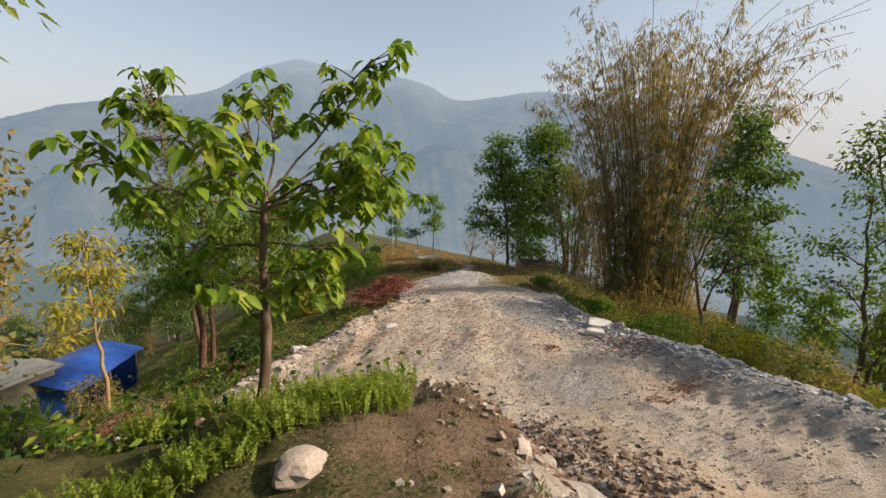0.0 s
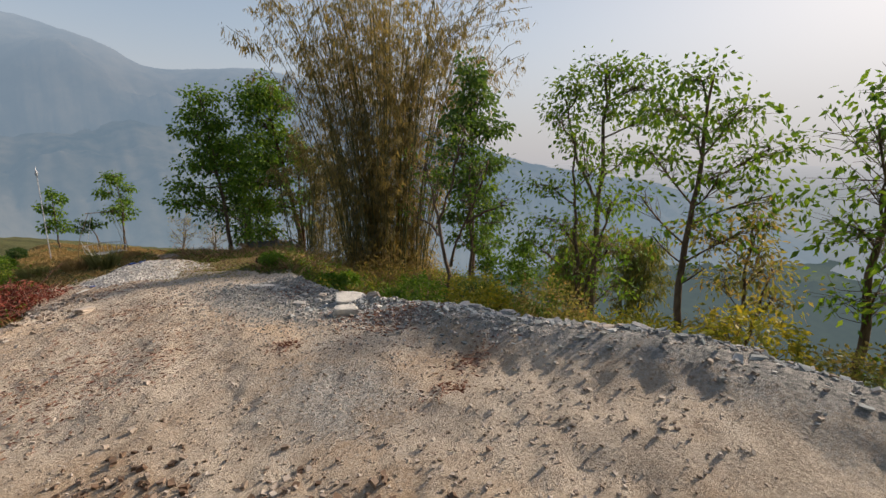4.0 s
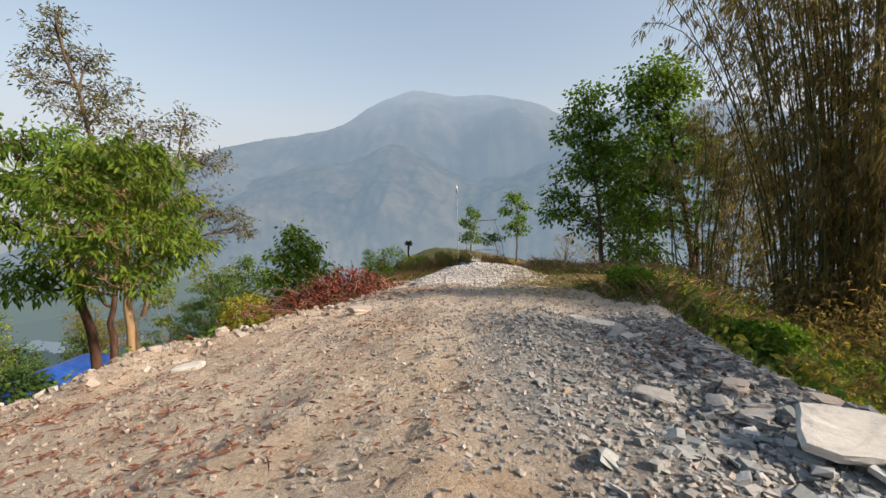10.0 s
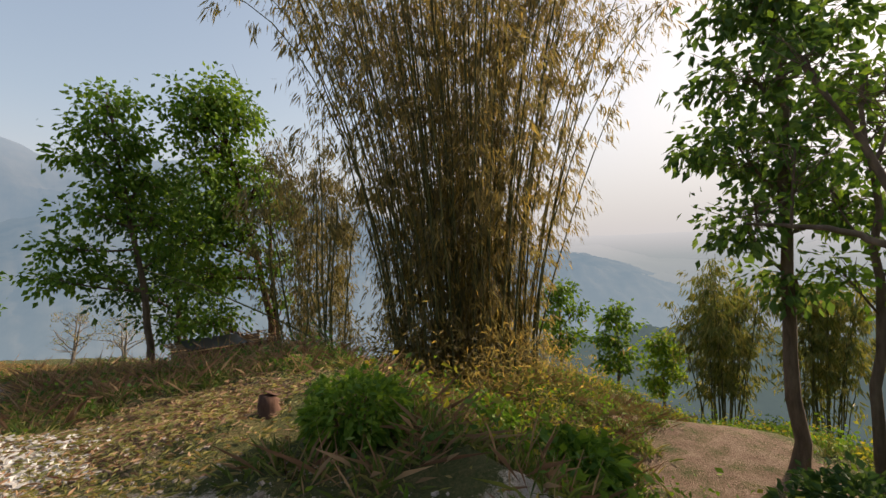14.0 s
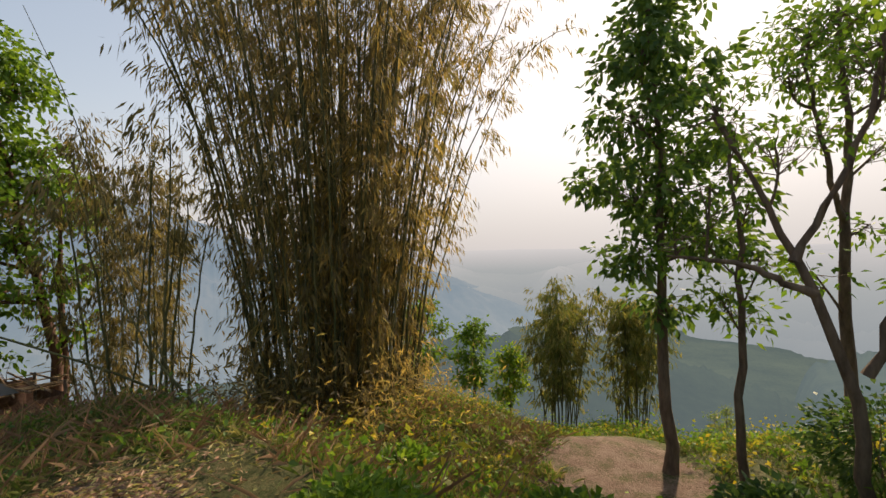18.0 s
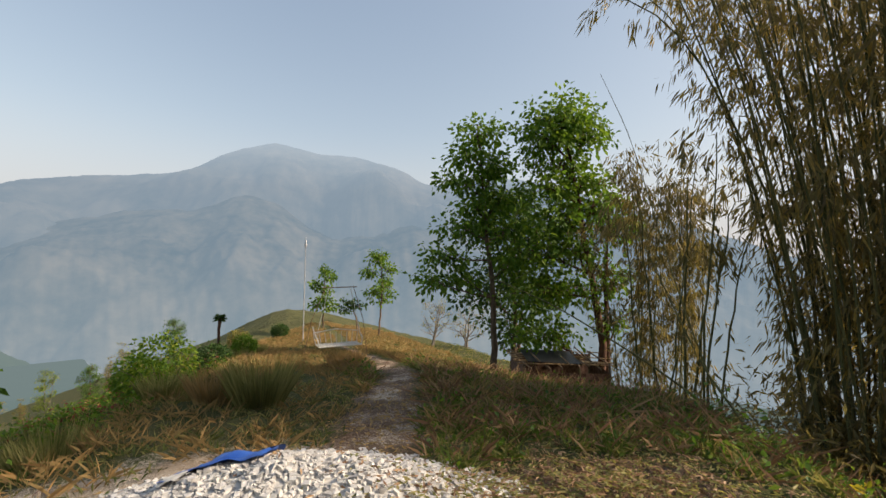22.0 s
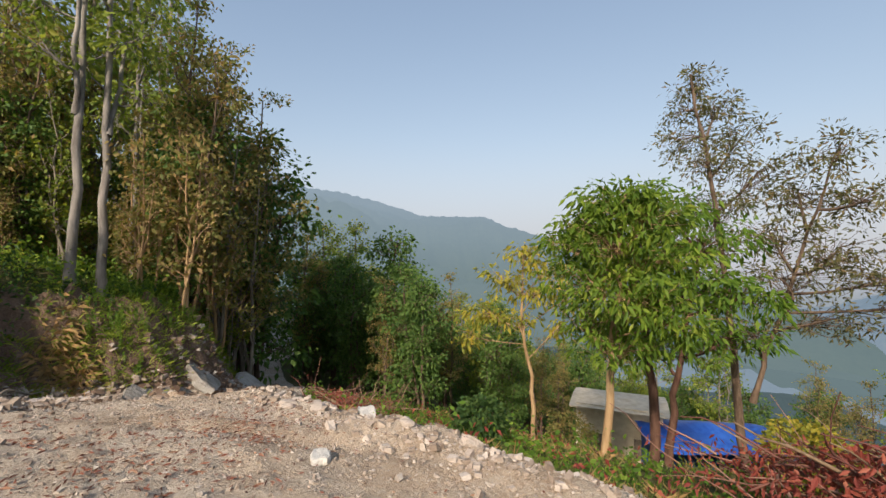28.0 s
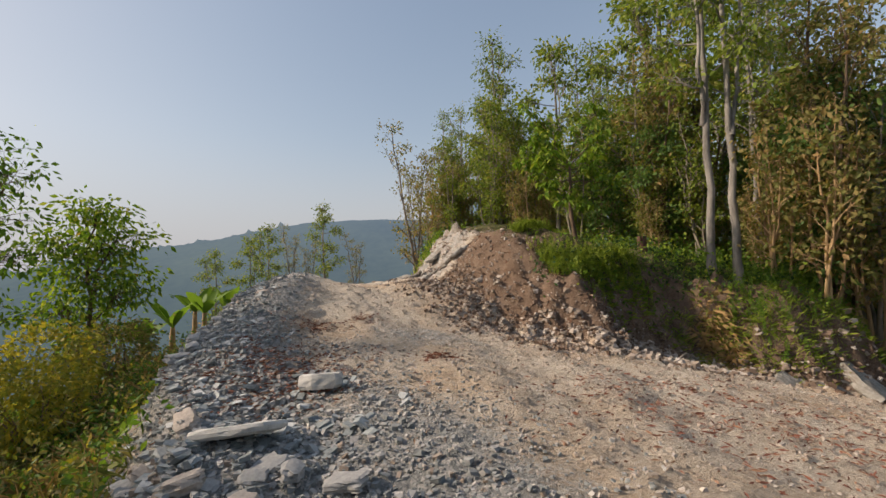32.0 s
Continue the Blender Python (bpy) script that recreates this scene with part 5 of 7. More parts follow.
culm_alone("bamboo_pole", "long thin bamboo culm leaning over the grass", [(14.3, 25.4, float(H(14.3, 25.4))), (14.1, 26.3, 0.6), (14.3, 27.8, 4.2), (14.8, 29.4, 6.4)], 0.017)
culm_alone("bamboo_pole", "fallen bamboo culm slanting down to the grass", [(15.6, 25.6, float(H(15.6, 25.6)) + 0.05), (14.6, 27.4, -1.0), (13.6, 29.6, 0.1), (13.0, 32.5, 0.8)], 0.03)
culm_alone("bamboo_pole", "bare bamboo culm sticking out of the undergrowth", [(13.2, 24.2, float(H(13.2, 24.2))), (13.3, 25.2, -0.4), (13.5, 26.6, 1.6)], 0.024)

# ---- woods on the mound and down the back slope ----
def joined_trunk(m):
    """The branches of a far tree joined to its trunk mesh."""
    pieces = []
    for me in (m[0], *m[1]):
        v = np.empty(len(me.vertices) * 3, np.float32)
        f = np.empty(len(me.loops), np.int32)
        me.vertices.foreach_get("co", v)
        me.loops.foreach_get("vertex_index", f)
        pieces.append((v.reshape(-1, 3), f.reshape(-1, 4)))
    return (mesh_np("trunk", *joined(pieces), True), [], *m[2:])



WOOD = [
    blob_tree(81, "", "", 0, 0, [[(0, 0, -0.3), (0.1, 0.1, 4), (0, 0.3, 7), (0.1, 0.2, 10.6)], [(0, 0, 2.5), (0.7, -0.4, 5), (1.0, -0.6, 8)]], 0.12, crown_blobs(81, 3.2, 11.4, 2.3, 12, 24), (0.22, 0.075), 9, "leaf_wood", "bark_pale", 0.2, 0.4, 0.012, made_only=True),
    tree_meshes(82, 10.5, 0.085, 0.18, 1.8, 14, (0.17, 0.045), 3600, "open", "leaf_dry", "bark", (-0.03, 0.02), 3, 0.8, 0.4, bare=0.25),
    blob_tree(83, "", "", 0, 0, [[(0, 0, -0.3), (0.05, 0.1, 4), (-0.1, 0.1, 9), (0.1, 0.3, 14.2)], [(0, 0, 4.6), (0.7, 0.3, 8), (1.2, 0.5, 12)]], 0.12, [(b[0], b[1], b[2], b[3], b[4], 18) for b in crown_blobs(83, 5.8, 14.6, 2.0, 13, 18)], (0.21, 0.06), 7, "leaf_wood", "bark_grey", 0.22, 0.4, 0.013, made_only=True),
    blob_tree(84, "", "", 0, 0, [[(0, 0, -0.3), (0.1, 0, 3), (0, 0.1, 7.4)], [(0.2, 0.1, -0.2), (0.6, 0.5, 4)]], 0.12, crown_blobs(84, 1.2, 8.0, 2.1, 14, 30), (0.22, 0.07), 9, "leaf_deep", "bark", 0.2, 0.4, 0.012, made_only=True),
    tree_meshes(85, 9.5, 0.075, 0.2, 1.6, 12, (0.15, 0.04), 1800, "open", "leaf_dry", "bark_pale", (0.03, 0.0), 3, 0.9, 0.4, bare=0.55),
    tree_meshes(86, 5.2, 0.045, 0.2, 0.9, 9, (0.16, 0.046), 1300, "open", "leaf_dry", "bark_tan", (0.04, 0.02), 5, 0.8, 0.4, bare=0.25),
    tree_meshes(87, 6.0, 0.042, 0.25, 0.8, 8, (0.16, 0.046), 1200, "open", "leaf_wood", "bark_pale", (-0.05, 0.02), 5, 0.9, 0.4, bare=0.3),
]
WOOD = [(joined_trunk(m) if len(m[1]) else m) for m in WOOD]
WOOD_LABELS = ["tall wood tree with light green leaves", "many-stemmed wood tree with dusty olive leaves", "tall pale-trunked wood tree", "dense green wood tree", "thin many-stemmed tree with few leaves", "clump of thin tan-stemmed saplings under the trees", "clump of thin pale-stemmed saplings under the trees"]
made = {}


def wood_tree(k, x, y, rz, s, label="", group="trees of the wood"):
    if k not in made:
        made[k] = plant(WOOD[k], "wood_tree" if k < 5 else "sapling_clump", WOOD_LABELS[k], "tree", x, y, rz, None, s, group)
        ob = made[k]
    else:
        ob = copy_thing(made[k], pose(x, y, float(H(x, y)), 0, 0, rz))
        ob.scale = (s, s, s)
    if label:
        ob["label"] = label
    return ob


wood_tree(2, -4.75, 10.2, 10, 1.0, "tall pale-trunked tree at the edge of the bank")
wood_tree(2, -5.1, 10.8, 160, 0.92, "pale mossy trunk leaning beside its twin on the bank")
rngw = np.random.default_rng(9)
for k in range(66):
    for _ in range(30):
        x, y = rngw.uniform(-24, 0.5), rngw.uniform(-16, 11.5)
        dm = float(ground_parts(x, y)[4])
        near_start = math.hypot(x + 0.5, y - 3.7) < 4.2 or (y > 2.5 and x > -4.2) or (y - 3.0) > 0.55 * (-0.5 - x)
        if dm > 1.6 and not near_start and (y < 10.6 - 0.05 * x):
            break
    wood_tree(int(rngw.choice([0, 0, 1, 1, 2, 2, 4, 4])), x, y, rngw.uniform(0, 360), rngw.uniform(0.75, 1.15) * (0.7 if y < 3 and x > -8 else 1.15 if x < -6 and y > 4 else 1.0))
for k in range(85):
    for _ in range(30):
        x, y = rngw.uniform(-22, 1.0), rngw.uniform(-8, 13.2)
        dm = float(ground_parts(x, y)[4])
        if dm > 1.1 and not (math.hypot(x + 0.5, y - 3.7) < 3.2 or (y > 2.5 and x > -3.6) or (y - 3.0) > 0.62 * (-0.5 - x) + (1.2 if x < -5 else 0)):
            break
    wood_tree(int(rngw.choice([5, 5, 6])), x, y, rngw.uniform(0, 360), rngw.uniform(0.5, 1.15), group="saplings of the wood")
for k in range(26):
    x, y = rngw.uniform(-22, -7), rngw.uniform(6.5, 12.6)
    if float(ground_parts(x, y)[4]) > 0.8:
        wood_tree(int(rngw.choice([0, 1, 1, 3, 5, 5, 6])), x, y, rngw.uniform(0, 360), rngw.uniform(0.6, 0.95))
for k, x, y, sc, lab in ((0, -5.6, 2.4, 0.86, "tall lime-green tree behind the mound"), (0, -3.4, 0.2, 0.66, "lime-green tree at the edge of the wood"), (0, -2.2, -2.0, 0.5, "small lime-green tree over the crest"), (0, -7.4, 5.4, 0.95, "tall light green tree of the wood"), (3, -6.6, 4.2, 0.7, "dense green tree under taller ones")):
    wood_tree(k, x, y, 40 + 70 * sc, sc, lab)
for k, x, y, sc in ((1, -7.2, 12.0, 1.05), (4, -8.3, 12.4, 1.0), (5, -7.8, 12.6, 1.1), (5, -6.4, 12.2, 1.15), (6, -9.0, 12.7, 0.9), (1, -10.6, 11.0, 1.1), (5, -6.0, 11.3, 1.0), (1, -10.0, 12.7, 1.15), (4, -9.6, 13.0, 1.1), (3, -10.9, 12.2, 1.0), (2, -8.4, 9.6, 0.85)):
    wood_tree(k, x, y, 50 * sc * k + 31 * x, sc)
for k, a, r, sc in ((3, 187, 23, 0.8), (3, 189, 27, 0.95), (0, 191, 30, 0.9), (3, 185, 31, 0.9), (1, 192.5, 27, 0.9), (3, 194, 33, 1.0), (3, 190, 36, 1.1), (0, 187, 38, 1.1), (3, 183, 26, 0.8), (1, 180, 33, 0.9), (3, 178, 24, 0.65), (3, 192, 42, 1.2), (3, 188, 45, 1.3)):
    wood_tree(k, 7 + r * math.cos(radians(a)), 18.8 + r * math.sin(radians(a)), 47 * r, sc, group="trees of the valley side")
wood_tree(4, -1.7, -6.2, 30, 1.25, "bare grey tree where the road goes over the crest")
wood_tree(4, -2.9, -7.6, 200, 1.15, "bare grey tree where the road goes over the crest")
# slope below the lower track
for k in range(95):
    for _ in range(20):
        x, y = rngw.uniform(-75, -13), rngw.uniform(8, 62)
        if float(ground_parts(x, y)[2]) > 3 and math.hypot(x + 14.4, y - 33.9) > 7 and not (-24 < x < -8 and 22 < y < 50) and not (x > -32 and y < 26):
            break
    wood_tree(int(rngw.choice([0, 3, 3, 1])), x, y, rngw.uniform(0, 360), rngw.uniform(0.75, 1.25), group="trees of the valley side")
wood_tree(3, -19.5, 18.0, 70, 1.2, "tall dense dark green tree beside the lower track")
for k in range(16):
    x, y = rngw.uniform(-50, -24), rngw.uniform(17, 32)
    wood_tree(int(rngw.choice([0, 3, 3, 1])), x, y, rngw.uniform(0, 360), rngw.uniform(0.5, 0.85), group="trees of the valley side")
for k in range(95):
    a, r = radians(rngw.uniform(160, 194)), rngw.uniform(21, 70)
    x, y = 7 + r * math.cos(a), 18.8 + r * math.sin(a)
    if float(ground_parts(x, y)[2]) > 1.6 and math.hypot(x + 14.4, y - 33.9) > 6:
        wood_tree(int(rngw.choice([3, 3, 0, 1])), x, y, rngw.uniform(0, 360), rngw.uniform(0.45, 0.75) * (1 + 0.004 * r), group="trees of the valley side")
wood_tree(3, -11.7, 12.3, 40, 1.3, "dense dark-leaved tree at the end of the wood")
wood_tree(3, -14.5, 18.8, 170, 0.85, "dense green tree on the slope below the road")
wood_tree(3, -12.0, 19.6, 250, 0.7, "dense green tree on the slope below the road")
for k in range(40):
    x, y = rngw.uniform(-70, 3), rngw.uniform(40, 90)
    if -5 > x or y > 55:
        if float(ground_parts(x, y)[2]) > 4:
            wood_tree(int(rngw.choice([0, 3, 1])), x, y, rngw.uniform(0, 360), rngw.uniform(0.3, 0.55), group="trees of the valley side")
for k in range(26):
    x, y = rngw.uniform(13, 60), rngw.uniform(-30, 3)
    if float(ground_parts(x, y)[3]) > 2.5:
        wood_tree(int(rngw.choice([0, 3, 1, 4])), x, y, rngw.uniform(0, 360), rngw.uniform(0.45, 0.8), group="trees of the sunny slope")


def banana(seed, x, y, h):
    rng = np.random.default_rng(seed)
    ob = thing("banana_plant", "ragged green banana plant below the road", "banana plant", x, y, float(H(x, y)))
    put("trunk", mesh_np("trunk", *tube([(0, 0, -0.2), (0.03, 0, h * 0.3), (0, 0.03, h * 0.6)], [0.14, 0.12, 0.08], 8), True), M["bark_tan"], ob)
    for k in range(8):
        a = k * 2.4 + rng.uniform(-0.3, 0.3)
        ax = unit(np.array([[math.cos(a), math.sin(a), rng.uniform(0.8, 2.4)]]))
        put("leaf", mesh_np("leaf", *broad(np.array([[0, 0.03, h * 0.58]]), ax, h * rng.uniform(0.45, 0.65), 0.22, rng, 0.25), True), M["leaf_mid"], ob)


for k, (bx, by, h) in enumerate([(10.4, -1.2, 2.6), (9.4, -2.4, 2.8), (11.2, -0.2, 2.3), (8.6, -4.0, 2.6), (10.0, -5.0, 3.0)]):
    banana(400 + k, bx, by, h)
for k, (bx, by, s) in enumerate([(6.6, -7.5, 0.45), (5.4, -9.5, 0.5), (7.6, -10, 0.5), (4.2, -8.4, 0.4), (3.0, -10.5, 0.55), (1.4, -9.0, 0.5), (9.4, -8.0, 0.45)]):
    wood_tree(k % 2 * 4, bx, by, k * 77, s, group="trees over the crest")


# ---- rocks and rubble ----
def chip():
    """Corners and faces of a block, to be broken unevenly."""
    v = [(x, y, z) for x in (-1, 1) for y in (-1, 1) for z in (-1, 1)]
    f = [(0, 1, 3), (0, 3, 2), (4, 6, 7), (4, 7, 5), (0, 4, 5), (0, 5, 1), (2, 3, 7), (2, 7, 6), (0, 2, 6), (0, 6, 4), (1, 5, 7), (1, 7, 3)]
    return np.array(v, float) * 0.8, np.array(f)


def stones(name, label, x, y, size, flat, material, seed, sink=0.25, z=None):
    """Loose stones as one stuff object: chipped angular lumps, each turned and stretched its own way."""
    rng = np.random.default_rng(seed)
    v0, f0 = chip()
    n = len(x)
    sc = np.stack([np.ones(n), rng.uniform(0.5, 0.95, n), rng.uniform(*flat, n)], -1) * size[:, None] * 0.5
    v = v0[None] * rng.uniform(0.45, 1.2, (n, 8, 3)) * sc[:, None]
    a, b = rng.uniform(0, 2 * np.pi, n), rng.normal(0, 0.33, n)
    ca, sa, cb, sb = np.cos(a), np.sin(a), np.cos(b), np.sin(b)
    vx, vz = v[..., 0] * cb[:, None] + v[..., 2] * sb[:, None], -v[..., 0] * sb[:, None] + v[..., 2] * cb[:, None]
    vy = v[..., 1]
    X = vx * ca[:, None] - vy * sa[:, None] + x[:, None]
    Y = vx * sa[:, None] + vy * ca[:, None] + y[:, None]
    base = H(x, y) if z is None else z
    Z = vz + (base + sc[:, 2] * (1 - 2 * sink))[:, None]
    verts = np.stack([X, Y, Z], -1).reshape(-1, 3)
    faces = (np.arange(n)[:, None, None] * 8 + f0[None]).reshape(-1, 3)
    return tagged(put(name, mesh_np(name, verts, faces), M[material]), label, "stones", kind="stuff")


def along(line, n, rng, off_mean, off_sd, lo=0.0, hi=1.0):
    p = np.array(line, float)
    seg = np.r_[0, np.cumsum(np.hypot(*np.diff(p, axis=0).T))]
    s = rng.uniform(lo, hi, n) * seg[-1]
    x, y = np.interp(s, seg, p[:, 0]), np.interp(s, seg, p[:, 1])
    x2, y2 = np.interp(s + 0.05, seg, p[:, 0]), np.interp(s + 0.05, seg, p[:, 1])
    d = unit(np.stack([x2 - x, y2 - y], -1))
    o = rng.normal(off_mean, off_sd, n)
    return x - d[:, 1] * o, y + d[:, 0] * o


def sizes(n, rng, lo, hi, k=2.2):
    return lo + (hi - lo) * rng.uniform(0, 1, n) ** k


rs = np.random.default_rng(100)
BERM = [(6.4, -4), (7.2, 3), (8.4, 8.0), (8.5, 10), (8.3, 12), (7.8, 14), (7.7, 16), (7.7, 18.5)]
x, y = along(BERM, 21000, rs, -0.05, 0.62, 0.25, 1.0)
stones("berm_rubble", "grey broken slate dumped along the road edge", x, y, sizes(21000, rs, 0.018, 0.105, 2.5), (0.35, 0.8), "stone_grey", 1)
x, y = along(BERM, 2200, rs, -0.3, 0.8)
stones("berm_rubble", "pale broken stone among the grey slate", x, y, sizes(2200, rs, 0.02, 0.11, 2.6), (0.3, 0.7), "stone_warm", 2)
x, y = along(BERM, 4600, rs, 0.0, 0.62, 0.25, 0.84)
stones("berm_slate", "flat blue-grey slate plates lying in the rubble bank", x, y, sizes(4600, rs, 0.035, 0.2, 3.0), (0.12, 0.35), "stone_slate", 11, 0.05)
SPOIL = [(-7, 15.2), (-3.7, 15.8), (-1, 17.8), (1.5, 19.7), (3.4, 21.4), (4.2, 22.8)]
x, y = along(SPOIL, 2600, rs, -0.25, 0.5)
stones("spoil_stones", "pale dusty stones along the road edge", x, y, sizes(2600, rs, 0.02, 0.17, 3.2), (0.4, 0.8), "stone_warm", 3)
n = 34000
x, y = rs.uniform(-3, 9, n), rs.uniform(6.5, 23, n)
_, _, dl, dr, dm = ground_parts(x, y)
k = (dl < -0.1) & (dr < -0.2) & (dm < -0.1)
x, y = x[k], y[k]
stones("road_pebbles", "small loose stones scattered over the dirt road", x, y, sizes(len(x), rs, 0.009, 0.055, 3.2), (0.4, 0.85), "stone_warm", 4)
n = 6000
x, y = rs.uniform(-4, 8.6, n), rs.uniform(6.0, 22.5, n)
_, _, dl, dr, dm = ground_parts(x, y)
k = (dl < -0.1) & (dr < -0.4) & (dm < 0.1) & (wave(x, y, 29, 1.7) > -0.35)
x, y = x[k], y[k]
stones("road_clods", "dry crumbling clods of pale dirt on the road", x, y, sizes(len(x), rs, 0.02, 0.085, 3.4), (0.35, 0.7), "stone_dirt", 44, 0.5)
n = 6500
x, y = rs.normal(6.7, 0.7, n), rs.normal(16.0, 2.2, n)
stones("gravel_patch", "crushed grey stone spread on the road", x, y, sizes(n, rs, 0.012, 0.06, 2.0), (0.4, 0.8), "stone_grey", 5)
n = 2600
x, y = rs.normal(2.0, 0.85, n), rs.normal(8.0, 2.2, n)
stones("slope_debris", "brown clods and chips sliding off the mound", x, y, sizes(n, rs, 0.012, 0.11, 3.2), (0.4, 0.9), "stone_warm", 6)
n = 1500
x, y = rs.normal(2.2, 0.55, n), rs.normal(3.0, 1.7, n)
stones("slope_debris", "pale shattered rock on the face of the mound", x, y, sizes(n, rs, 0.03, 0.24, 2.6), (0.2, 0.6), "stone_warm", 7)
x, y = along([(2.3, 6.4), (2.2, 8.4), (1.9, 10.1), (0.8, 11.6), (-0.8, 11.1), (-2.2, 11.2)], 9000, rs, -0.4, 0.65)
k = ground_parts(x, y)[4] < 1.7
stones("slope_debris", "reddish brown clods and stones on the raw face of the mound", x[k], y[k], sizes(int(k.sum()), rs, 0.012, 0.13, 3.4), (0.35, 0.9), "stone_earth", 41)
x, y = along([(1.9, 10.2), (0.7, 12.0), (-0.6, 11.8), (-1.8, 11.6)], 1500, rs, 0.1, 0.4)
stones("slope_debris", "whitish broken stones at the foot of the mound", x, y, sizes(1500, rs, 0.02, 0.2, 3.0), (0.35, 0.8), "stone_warm", 42)
x, y = rs.normal(-1.0, 0.9, 2600), rs.normal(10.9, 0.8, 2600)
stones("slope_debris", "dark gravel and clods on the trail into the wood", x, y, sizes(2600, rs, 0.015, 0.10, 3.0), (0.35, 0.8), "stone_earth", 45)
x, y = along([(-9, 13.9), (-6, 13.6), (-4, 12.9), (-2.8, 11.6)], 1500, rs, -0.1, 0.4)
stones("slope_debris", "dark broken rock on the cut bank", x, y, sizes(1500, rs, 0.03, 0.3, 3.0), (0.25, 0.7), "stone_earth", 43)
x, y = along([(-9, 13.5), (-6, 13.2), (-2, 12.5), (0.6, 11.9), (1.7, 9.7)], 900, rs, 0.05, 0.35)
stones("slope_debris", "brown stones at the foot of the cut bank", x, y, sizes(900, rs, 0.02, 0.22, 3.2), (0.35, 0.8), "stone_warm", 8)


x, y = along([(-3.4, 12.3), (-1.8, 11.6), (0.6, 11.9)], 620, rs, 0.0, 0.55)
stones("fallen_stones", "brown and grey stones fallen into the hollow of the mound", x, y, sizes(620, rs, 0.03, 0.2, 2.6), (0.45, 0.9), "stone_warm", 14)
# heap of white crushed stone
def heap_z(x, y):
    u = ((x - 6.65) / 1.5) ** 2 + ((y - 24.1) / 1.25) ** 2
    tail = 0.22 * np.exp(-(((x - 7.9) / 0.9) ** 2) - ((y - 23.6) / 0.7) ** 2)
    return H(x, y, False) + 0.52 * np.exp(-u * 1.3) ** 0.9 * (1 + 0.06 * wave(x, y, 77, 0.8)) + tail - 0.09


def heap():
    xs, ys = np.arange(3.6, 10.2, 0.06), np.arange(21.4, 27.0, 0.06)
    X, Y = np.meshgrid(xs, ys)
    Z = heap_z(X, Y)
    nx = len(xs)
    i, j = np.meshgrid(np.arange(len(ys) - 1), np.arange(nx - 1), indexing="ij")
    q = (i * nx + j).ravel()
    faces = np.stack([q, q + 1, q + nx + 1, q + nx], -1)
    keep = (Z - H(X, Y, False)).ravel()[q] > -0.07
    ob = thing("gravel_heap", "heap of white crushed stone at the end of the road", "gravel heap", 6.45, 24.1, float(H(6.45, 24.1)))
    core = put("core", mesh_np("core", np.stack([X - 6.45, Y - 24.1, Z - float(H(6.45, 24.1))], -1), faces[keep], True), M["stone_white"], ob)
    rng = np.random.default_rng(5)
    n = 9000
    x, y = rng.normal(6.75, 1.25, n), rng.normal(23.9, 1.0, n)
    h = heap_z(x, y) - H(x, y, False)
    k = h > -0.04
    x, y, h = x[k], y[k], h[k]
    st = stones("loose_stone", "white and pale grey crushed stone", x, y, sizes(len(x), rng, 0.025, 0.085, 1.8), (0.5, 0.9), "stone_white", 9, 0.3, heap_z(x, y))
    del st["category"]
    st.parent = ob
    st.matrix_parent_inverse = ob.matrix_basis.inverted()


heap()


def rock(name, label, x, y, z, dims, rz, tilt, material, seed, cuts=2, rough=0.16, square=0.0):
    """One large stone: a subdivided block or lump, broken unevenly."""
    bm = bmesh.new()
    if square:
        bmesh.ops.create_cube(bm, size=2.0)
        bmesh.ops.subdivide_edges(bm, edges=bm.edges[:], cuts=5, use_grid_fill=True)
    else:
        bmesh.ops.create_icosphere(bm, subdivisions=cuts + 1, radius=1.0)
    for v in bm.verts:
        c = v.co.copy()
        if square:
            c = c.lerp(c.normalized() * 1.2, 1 - square)
        d = 1 + rough * noise.noise(c * 1.3 + Vector((seed * 3.1, 0, 0))) * 2 + rough * 0.6 * noise.noise(c * 3.4 + Vector((0, seed * 1.7, 0)))
        lay = 1 + 0.05 * math.sin(c.z * 9 + seed)
        v.co = Vector((c.x * dims[0] / 2 * d * lay, c.y * dims[1] / 2 * d * lay, c.z * dims[2] / 2 * (0.85 + 0.15 * d)))
    ob = part(name, bm, M[material])
    ob.matrix_basis = pose(x, y, z, tilt[0], tilt[1], rz)
    return tagged(ob, label, "rock")


